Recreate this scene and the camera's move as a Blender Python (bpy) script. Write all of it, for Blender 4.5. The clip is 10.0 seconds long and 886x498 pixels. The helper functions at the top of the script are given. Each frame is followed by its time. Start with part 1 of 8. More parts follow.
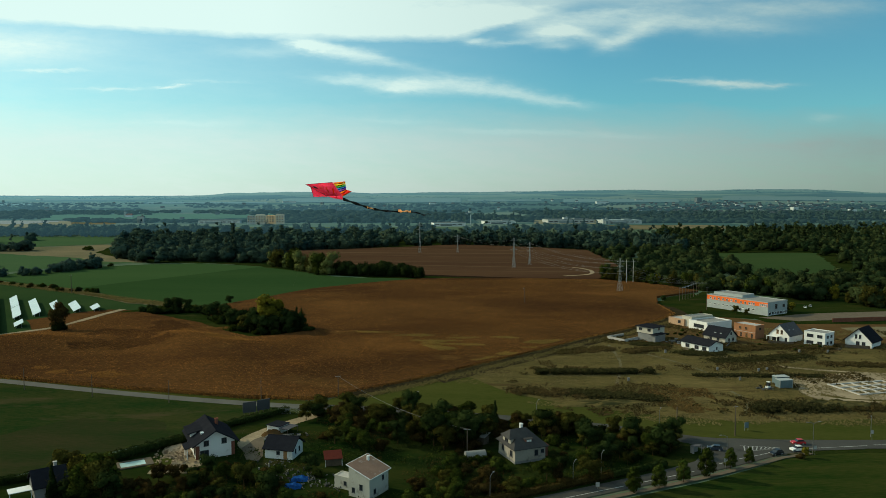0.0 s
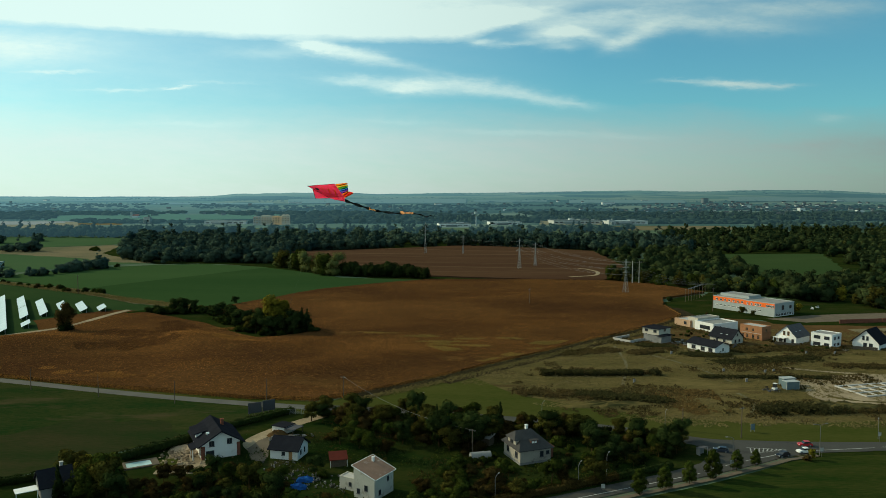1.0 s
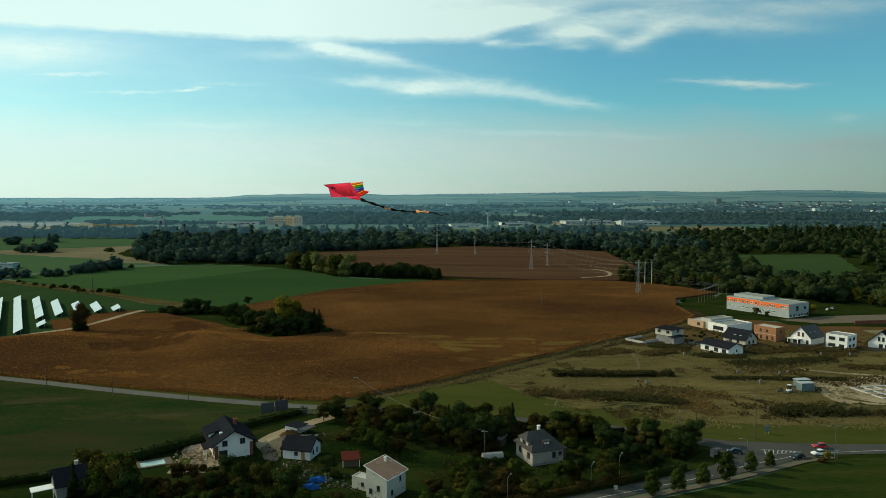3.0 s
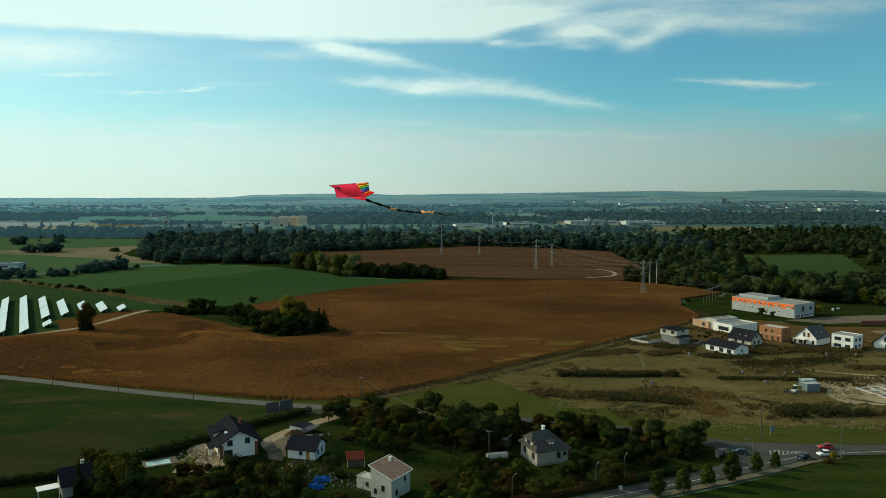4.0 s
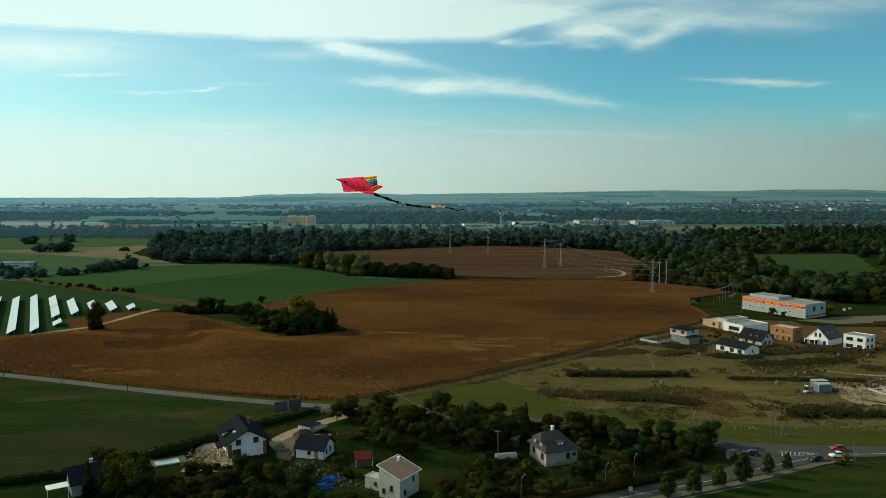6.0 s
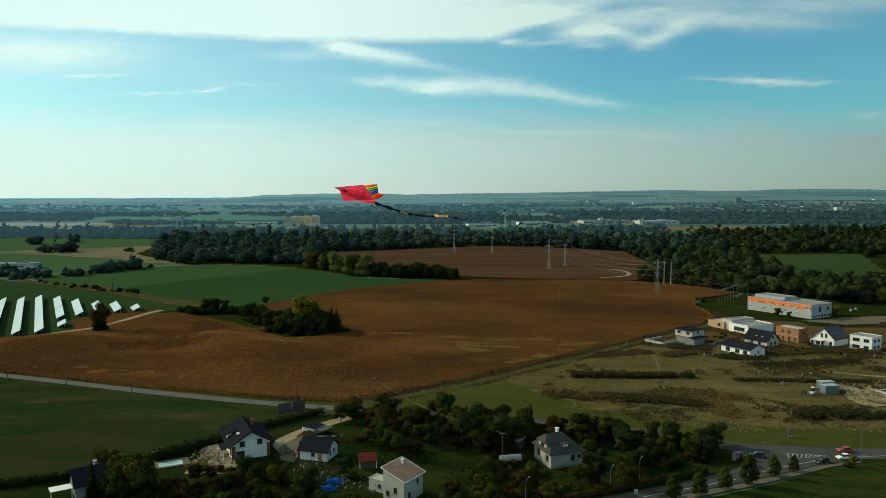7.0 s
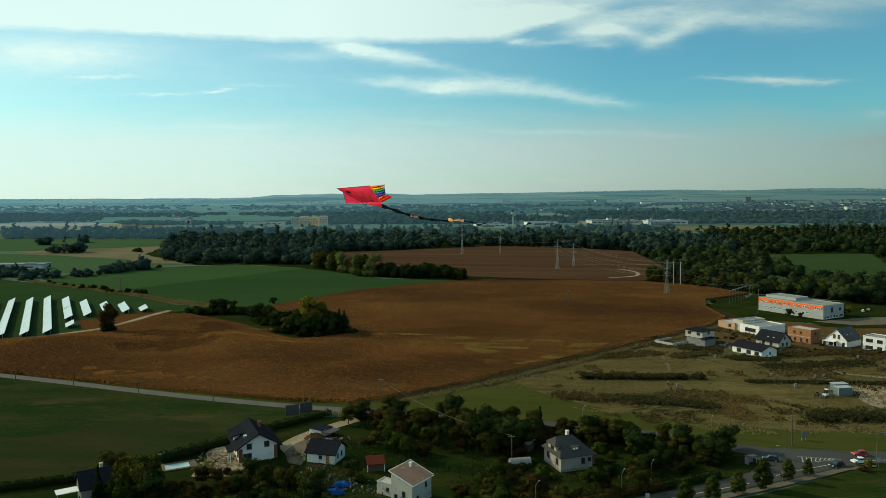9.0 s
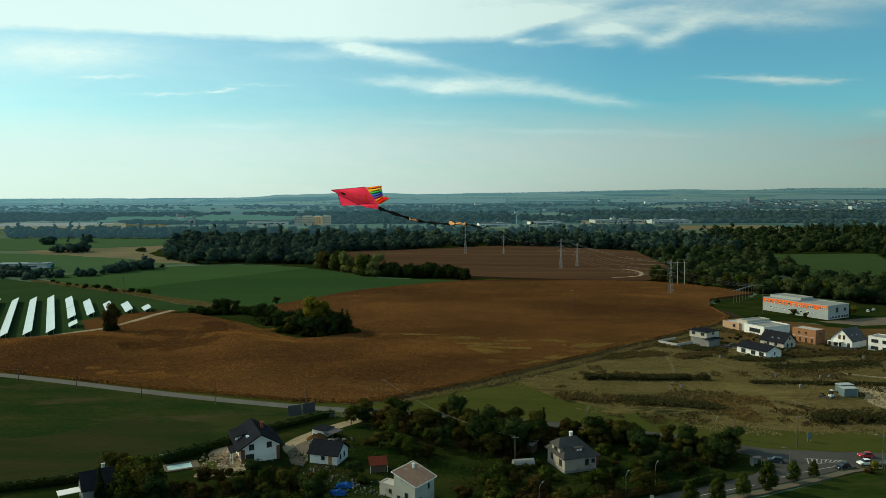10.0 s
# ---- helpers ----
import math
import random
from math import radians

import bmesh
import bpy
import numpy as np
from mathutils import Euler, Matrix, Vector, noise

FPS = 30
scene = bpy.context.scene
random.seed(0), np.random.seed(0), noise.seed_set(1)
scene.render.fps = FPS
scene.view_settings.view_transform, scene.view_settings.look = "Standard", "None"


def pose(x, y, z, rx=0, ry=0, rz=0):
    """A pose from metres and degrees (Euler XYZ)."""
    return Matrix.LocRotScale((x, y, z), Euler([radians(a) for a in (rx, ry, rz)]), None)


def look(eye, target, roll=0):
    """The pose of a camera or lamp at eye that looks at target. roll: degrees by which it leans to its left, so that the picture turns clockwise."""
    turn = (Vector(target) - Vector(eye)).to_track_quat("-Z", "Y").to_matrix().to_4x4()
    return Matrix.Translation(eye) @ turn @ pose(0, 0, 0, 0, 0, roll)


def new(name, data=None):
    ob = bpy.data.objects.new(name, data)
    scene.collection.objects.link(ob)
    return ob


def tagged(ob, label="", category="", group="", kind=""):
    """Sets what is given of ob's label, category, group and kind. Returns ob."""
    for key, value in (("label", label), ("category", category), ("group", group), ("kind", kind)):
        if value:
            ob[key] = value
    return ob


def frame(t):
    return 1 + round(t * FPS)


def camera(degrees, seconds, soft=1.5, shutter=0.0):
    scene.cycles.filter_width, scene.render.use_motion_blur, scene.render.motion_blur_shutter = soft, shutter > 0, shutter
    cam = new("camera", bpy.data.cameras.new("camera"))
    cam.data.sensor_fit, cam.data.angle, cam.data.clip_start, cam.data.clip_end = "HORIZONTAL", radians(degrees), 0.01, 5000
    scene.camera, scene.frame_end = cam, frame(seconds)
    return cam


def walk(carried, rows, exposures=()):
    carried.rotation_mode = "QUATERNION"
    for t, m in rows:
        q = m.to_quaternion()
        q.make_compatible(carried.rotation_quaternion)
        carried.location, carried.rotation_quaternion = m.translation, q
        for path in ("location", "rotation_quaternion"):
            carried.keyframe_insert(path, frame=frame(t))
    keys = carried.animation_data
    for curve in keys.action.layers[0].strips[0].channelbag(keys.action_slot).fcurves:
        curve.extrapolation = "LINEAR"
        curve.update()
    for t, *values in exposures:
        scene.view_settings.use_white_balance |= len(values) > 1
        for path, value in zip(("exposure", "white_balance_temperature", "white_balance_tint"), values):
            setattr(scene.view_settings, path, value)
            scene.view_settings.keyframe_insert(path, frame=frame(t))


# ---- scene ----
from mathutils import geometry

cam = camera(62.0, 10.0, soft=0.6)
PATH = [
    (0, (-0.025, -1.078, 61.953), (0.047, 0.915, 61.809), 0.1),
    (0.5, (0.014, -1.041, 62.013), (0.078, 0.953, 61.87), 0.1),
    (1, (0.053, -0.973, 61.973), (0.11, 1.022, 61.831), 0.1),
    (1.5, (-0.004, -0.969, 61.95), (0.045, 1.026, 61.809), 0.1),
    (2, (-0.071, -1.023, 61.945), (-0.029, 0.971, 61.804), 0.0),
    (2.5, (-0.031, -1.004, 61.917), (0.002, 0.991, 61.777), 0.0),
    (4, (-0.054, -1.079, 61.934), (-0.041, 0.916, 61.794), 0.0),
    (4.5, (-0.043, -0.948, 61.887), (-0.037, 1.047, 61.746), 0.0),
    (5, (-0.053, -0.944, 61.834), (-0.053, 1.051, 61.693), -0.0),
    (5.5, (-0.113, -0.725, 61.753), (-0.118, 1.27, 61.612), -0.0),
    (7, (-0.101, 0.336, 62.006), (-0.122, 2.331, 61.865), -0.1),
    (7.5, (-0.098, 0.745, 62.037), (-0.125, 2.74, 61.896), -0.1),
    (8, (-0.126, 1.27, 62.018), (-0.157, 3.265, 61.877), -0.1),
    (8.5, (-0.151, 1.659, 62.068), (-0.188, 3.654, 61.927), -0.2),
    (9, (-0.267, 2.14, 62.047), (-0.309, 4.135, 61.906), -0.2),
    (9.5, (-0.304, 2.558, 62.061), (-0.35, 4.552, 61.92), -0.2),
    (10, (-0.227, 2.962, 62.09), (-0.278, 4.956, 61.948), -0.2),
]
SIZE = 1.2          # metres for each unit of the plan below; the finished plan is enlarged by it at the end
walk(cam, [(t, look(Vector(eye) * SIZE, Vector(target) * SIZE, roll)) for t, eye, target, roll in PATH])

# ---- light ----
SUN_EL, SUN_AZ = 27.0, -66.0          # degrees; azimuth from +y, to the right positive
sun_dir = Vector((math.sin(radians(SUN_AZ)) * math.cos(radians(SUN_EL)), math.cos(radians(SUN_AZ)) * math.cos(radians(SUN_EL)), math.sin(radians(SUN_EL))))
sun = new("sun", bpy.data.lights.new("sun", "SUN"))
sun.data.energy, sun.data.angle, sun.data.color = 3.7, radians(0.6), (0.94, 0.855, 0.56)
sun.matrix_world = look((0, 0, 200), Vector((0, 0, 200)) - sun_dir)
scene.view_settings.exposure = 0.0


class Nodes:
    """Short hand for a node tree."""

    def __init__(self, tree):
        self.t = tree
        tree.nodes.clear()

    def add(self, kind, ins=None, **props):
        n = self.t.nodes.new(kind)
        if "operation" in props:
            n.operation = props["operation"]
        if "data_type" in props:
            n.data_type, n.blend_type = props["data_type"], props["blend_type"]
        if "sky_type" in props:
            n.sky_type, n.sun_disc = props["sky_type"], props["sun_disc"]
        for k, v in (ins or {}).items():
            s = n.inputs[k]
            if isinstance(v, bpy.types.NodeSocket):
                self.t.links.new(v, s)
            else:
                s.default_value = v
        return n

    def math(self, op, a, b=0.0, c=None):
        ins = {0: a, 1: b}
        if c is not None:
            ins[2] = c
        return self.add("ShaderNodeMath", ins, operation=op).outputs[0]

    def noise(self, vec, scale, detail=4.0, rough=0.55, out=0):
        return self.add("ShaderNodeTexNoise", {"Vector": vec, "Scale": scale, "Detail": detail, "Roughness": rough}).outputs[out]

    def mix(self, f, a, b, blend="MIX"):
        n = self.add("ShaderNodeMix", data_type="RGBA", blend_type=blend)
        for i, v in ((0, f), (6, a), (7, b)):
            if isinstance(v, bpy.types.NodeSocket):
                self.t.links.new(v, n.inputs[i])
            else:
                n.inputs[i].default_value = v
        return n.outputs[2]

    def ramp(self, f, stops):
        n = self.add("ShaderNodeValToRGB", {0: f})
        e = n.color_ramp.elements
        while len(e) < len(stops):
            e.new(0.5)
        for el, (p, c) in zip(e, stops):
            el.position, el.color = p, (*c, 1) if len(c) == 3 else c
        return n.outputs[0]


def make_world():
    w = bpy.data.worlds.new("sky")
    scene.world = w
    w.use_nodes = True
    n = Nodes(w.node_tree)
    sky = n.add("ShaderNodeTexSky", sky_type="NISHITA", sun_disc=False)
    sky.sun_elevation, sky.sun_rotation = radians(SUN_EL), radians(SUN_AZ)
    sky.altitude, sky.air_density, sky.dust_density, sky.ozone_density = 200, 1.0, 0.7, 2.0
    tint = n.mix(1.0, sky.outputs[0], (0.49, 1.06, 1.03, 1), "MULTIPLY")
    d = n.add("ShaderNodeTexCoord").outputs["Generated"]
    xyz = n.add("ShaderNodeSeparateXYZ", {0: d}).outputs
    fwd = n.math("MAXIMUM", n.math("ABSOLUTE", xyz[1]), 0.12)
    u, v = n.math("DIVIDE", xyz[0], fwd), n.math("DIVIDE", xyz[2], fwd)
    flat = n.add("ShaderNodeCombineXYZ", {0: u, 1: n.math("MULTIPLY", v, 3.2), 2: 0.3}).outputs[0]
    wob = n.math("SUBTRACT", n.noise(flat, 7.0, 6, 0.6), 0.5)
    wob2 = n.math("SUBTRACT", n.noise(flat, 26.0, 6, 0.65), 0.5)
    uu = n.math("ADD", u, n.math("MULTIPLY", wob, 0.06))
    vv = n.math("ADD", v, n.math("ADD", n.math("MULTIPLY", wob, 0.014), n.math("MULTIPLY", wob2, 0.014)))
    # wind-combed fibres that lean with the cirrus
    tex = n.add("ShaderNodeCombineXYZ", {0: n.math("MULTIPLY", u, 0.9), 1: n.math("MULTIPLY", n.math("ADD", v, n.math("MULTIPLY", u, 0.12)), 6.0), 2: 1.7}).outputs[0]
    streak = n.math("ADD", n.math("MULTIPLY", n.noise(tex, 5.0, 8, 0.62), 0.55), n.math("MULTIPLY", n.noise(flat, 24.0, 7, 0.7), 0.45))
    total = None
    # streaks of cirrus: across, up, half width, half height, slope, weight
    for cu, cv, wu, wv, sl, k in ((-0.150, 0.199, 0.024, 0.0055, -0.12, 0.75), (-0.112, 0.191, 0.052, 0.0095, -0.22, 0.62), (-0.045, 0.179, 0.050, 0.007, -0.22, 0.36), (-0.20, 0.190, 0.06, 0.006, 0.0, 0.18),
                                  (-0.08, 0.1545, 0.05, 0.0056, -0.07, 0.387), (-0.016, 0.147, 0.03, 0.0091, -0.03, 0.6192), (0.04, 0.148, 0.055, 0.0105, -0.04, 0.602), (0.11, 0.1415, 0.058, 0.0091, -0.13, 0.516), (0.17, 0.1325, 0.05, 0.0077, -0.16, 0.3612), (0.207, 0.1255, 0.035, 0.0049, -0.1, 0.258),
                                  (0.086, 0.2085, 0.017, 0.004, 0.0, 0.60), (0.131, 0.2050, 0.030, 0.0035, 0.05, 0.40), (0.195, 0.202, 0.022, 0.0056, 0, 0.3024),
                                  (0.183, 0.219, 0.034, 0.01, 0.05, 0.6552), (0.236, 0.2135, 0.033, 0.01, -0.3, 0.462), (0.266, 0.2065, 0.024, 0.0075, 0.35, 0.42), (0.297, 0.221, 0.028, 0.01, 0.3, 0.504), (0.235, 0.228, 0.08, 0.0112, 0.1, 0.3528),
                                  (0.350, 0.2330, 0.080, 0.012, -0.05, 0.48), (0.255, 0.2450, 0.100, 0.010, 0.12, 0.50), (0.440, 0.2300, 0.060, 0.007, -0.06, 0.30), (0.520, 0.2550, 0.120, 0.012, 0.04, 0.36), (0.045, 0.2300, 0.060, 0.012, 0.1, 0.45), (0.125, 0.2380, 0.060, 0.012, 0.05, 0.50),
                                  (0.350, 0.1555, 0.030, 0.0030, 0.0, 0.36), (0.408, 0.1535, 0.030, 0.0045, -0.02, 0.62), (0.455, 0.1515, 0.036, 0.0050, 0.0, 0.66), (0.495, 0.1525, 0.025, 0.0020, 0.0, 0.32),
                                  (-0.474, 0.1650, 0.040, 0.0018, 0.0, 0.40), (-0.386, 0.1395, 0.028, 0.0022, 0.03, 0.36), (-0.325, 0.1435, 0.015, 0.0015, 0.03, 0.55), (-0.430, 0.1395, 0.045, 0.0020, 0.0, 0.12), (-0.280, 0.1490, 0.050, 0.0018, 0.02, 0.10),
                                  (-0.545, 0.1940, 0.105, 0.020, 0.0, 0.50), (-0.320, 0.0960, 0.070, 0.0045, 0.0, 0.16), (0.150, 0.0860, 0.090, 0.0035, -0.02, 0.18), (0.270, 0.0790, 0.060, 0.0035, 0.0, 0.12), (-0.02, 0.101, 0.05, 0.003, -0.03, 0.10), (0.56, 0.108, 0.02, 0.005, 0.0, 0.22), (0.46, 0.25, 0.15, 0.03, 0.0, 0.16)):
        du = n.math("SUBTRACT", uu, cu)
        dv = n.math("SUBTRACT", n.math("SUBTRACT", vv, cv), n.math("MULTIPLY", du, sl))
        a = n.math("POWER", n.math("DIVIDE", du, wu), 2.0)
        b = n.math("POWER", n.math("DIVIDE", dv, wv), 2.0)
        g = n.math("MULTIPLY", n.math("EXPONENT", n.math("MULTIPLY", n.math("ADD", a, b), -1.0)), k)
        total = g if total is None else n.math("ADD", total, g)
    mask = n.math("MULTIPLY", total, n.math("SUBTRACT", n.math("MULTIPLY", streak, 2.6), 0.34))
    # the high bank of cloud: its lower edge and its density along the sky
    along = n.add("ShaderNodeMapRange", {0: u, 1: -0.65, 2: 0.65}).outputs[0]
    rim = n.ramp(along, [((a + 0.65) / 1.3, (b * 3,) * 3) for a, b in ((-0.65, 0.236), (-0.587, 0.233), (-0.474, 0.228), (-0.361, 0.2205), (-0.271, 0.2153), (-0.17, 0.2125), (-0.136, 0.2130), (-0.06, 0.2110), (0.0075, 0.2120), (0.040, 0.2130), (0.065, 0.2165), (0.10, 0.228), (0.15, 0.243), (0.22, 0.258), (0.65, 0.285))])
    rim = n.math("DIVIDE", rim, 3.0)
    dense = n.ramp(along, [((a + 0.65) / 1.3, (b,) * 3) for a, b in ((-0.65, 0.95), (-0.1, 0.95), (0.05, 0.90), (0.12, 0.72), (0.25, 0.5), (0.65, 0.45))])
    edge_v = n.math("ADD", v, n.math("ADD", n.math("MULTIPLY", wob, 0.006), n.math("MULTIPLY", wob2, 0.010)))
    bank = n.add("ShaderNodeMapRange", {0: n.math("SUBTRACT", edge_v, rim), 1: -0.009, 2: 0.004}).outputs[0]
    bank = n.math("MULTIPLY", n.math("MULTIPLY", bank, dense), n.math("ADD", 0.38, n.math("MULTIPLY", streak, 1.10)))
    bank = n.math("MULTIPLY", bank, n.add("ShaderNodeMapRange", {0: v, 1: 0.40, 2: 0.28}).outputs[0])
    mask = n.math("ADD", mask, bank)
    veil_v = n.math("ADD", v, n.math("ADD", n.math("MULTIPLY", wob, 0.03), n.math("MULTIPLY", wob2, 0.012)))
    veil = n.math("MULTIPLY", n.add("ShaderNodeMapRange", {0: veil_v, 1: 0.125, 2: 0.070}).outputs[0], n.math("ADD", 0.30, n.math("MULTIPLY", streak, 0.46)))
    left = n.math("MULTIPLY", n.add("ShaderNodeClamp", {0: n.math("ADD", n.math("MULTIPLY", u, -0.55), 0.12)}).outputs[0], n.math("ADD", 0.4, streak))
    # Unseen cloud cover added behind the camera to brighten shaded fronts.
    behind = n.math("MULTIPLY", n.math("LESS_THAN", xyz[1], 0.0), 0.28)
    up = n.math("GREATER_THAN", xyz[2], -0.01)
    cover = n.math("MULTIPLY", n.add("ShaderNodeClamp", {0: n.math("ADD", n.math("ADD", mask, behind), left), 1: 0.0, 2: 0.92}).outputs[0], up)
    right = n.add("ShaderNodeClamp", {0: n.math("SUBTRACT", 0.92, n.math("MULTIPLY", u, 0.75)), 1: 0.45, 2: 1.15}).outputs[0]
    veil = n.math("MULTIPLY", n.add("ShaderNodeClamp", {0: n.math("MULTIPLY", veil, 1.25)}).outputs[0], up)
    clear = n.add("ShaderNodeBackground", {0: tint, 1: 0.105})
    shine = n.add("ShaderNodeClamp", {0: n.math("SUBTRACT", 0.95, n.math("MULTIPLY", u, 0.52)), 1: 0.66, 2: 1.05}).outputs[0]
    cloud = n.add("ShaderNodeBackground", {0: (0.75, 0.955, 0.885, 1), 1: shine})
    haze = n.add("ShaderNodeBackground", {0: (0.685, 0.772, 0.742, 1), 1: n.math("MULTIPLY", right, 0.92)})
    low = n.add("ShaderNodeMixShader", {0: veil, 1: clear.outputs[0], 2: haze.outputs[0]})
    both = n.add("ShaderNodeMixShader", {0: cover, 1: low.outputs[0], 2: cloud.outputs[0]})
    n.add("ShaderNodeOutputWorld", {0: both.outputs[0]})


make_world()

# ---- materials ----


def material(name, base, other=None, scale=1.0, fine=12.0, rough=0.85, bump=0.3, metal=0.0, rnd=0.0, island=0.0, spec=0.0, translucent=0.0, stains=None, dist=0.05, stretch=(1, 1, 1), big=0.35, sharp=0.18):
    """Two colours mixed by coarse and fine noise, with bump; rnd and island vary the brightness from object to object and from piece to piece."""
    m = bpy.data.materials.new(name)
    m.use_nodes = True
    n = Nodes(m.node_tree)
    other = other or tuple(c * 0.7 for c in base)
    co = n.add("ShaderNodeTexCoord").outputs["Object"]
    co = n.add("ShaderNodeMapping", {0: co, 3: stretch}).outputs[0]
    coarse, fin = n.noise(co, scale, 5, 0.6), n.noise(co, scale * fine, 4, 0.65)
    f = n.add("ShaderNodeMapRange", {0: n.math("ADD", n.math("MULTIPLY", coarse, 1 - big), n.math("MULTIPLY", fin, big)), 1: 0.5 - sharp, 2: 0.5 + sharp}).outputs[0]
    col = n.mix(f, (*base, 1), (*other, 1))
    if stains:
        s = n.add("ShaderNodeMapRange", {0: n.noise(co, stains[1], 6, 0.65), 1: stains[2], 2: stains[2] + 0.12}).outputs[0]
        col = n.mix(s, col, (*stains[0], 1))
    if rnd or island:
        k = 1.0
        if rnd:
            k = n.math("ADD", 1 - rnd / 2, n.math("MULTIPLY", n.add("ShaderNodeObjectInfo").outputs["Random"], rnd))
        if island:
            k = n.math("MULTIPLY", k, n.math("ADD", 1 - island / 2, n.math("MULTIPLY", n.add("ShaderNodeNewGeometry").outputs["Random Per Island"], island)))
        col = n.add("ShaderNodeVectorMath", {0: col, "Scale": k}, operation="SCALE").outputs[0]
    bs = n.add("ShaderNodeBsdfPrincipled", {"Base Color": col, "Roughness": rough, "Metallic": metal, "Specular IOR Level": spec})
    if bump:
        b = n.add("ShaderNodeBump", {"Strength": bump, "Distance": dist, "Height": fin})
        m.node_tree.links.new(b.outputs[0], bs.inputs["Normal"])
    out = bs.outputs[0]
    if translucent:
        tr = n.add("ShaderNodeBsdfTranslucent", {0: col})
        out = n.add("ShaderNodeMixShader", {0: translucent, 1: out, 2: tr.outputs[0]}).outputs[0]
    n.add("ShaderNodeOutputMaterial", {0: out})
    return m


def plain(name, base, rough=0.5, metal=0.0, spec=0.5, glow=0.0):
    m = bpy.data.materials.new(name)
    m.use_nodes = True
    n = Nodes(m.node_tree)
    co = n.add("ShaderNodeTexCoord").outputs["Object"]
    col = n.mix(n.noise(co, 3.0, 5, 0.6), (*base, 1), (*(c * 0.82 for c in base), 1))
    bs = n.add("ShaderNodeBsdfPrincipled", {"Base Color": col, "Roughness": rough, "Metallic": metal, "Specular IOR Level": spec})
    if glow:
        bs.inputs["Emission Color"].default_value, bs.inputs["Emission Strength"].default_value = (*base, 1), glow
    n.add("ShaderNodeOutputMaterial", {0: bs.outputs[0]})
    return m


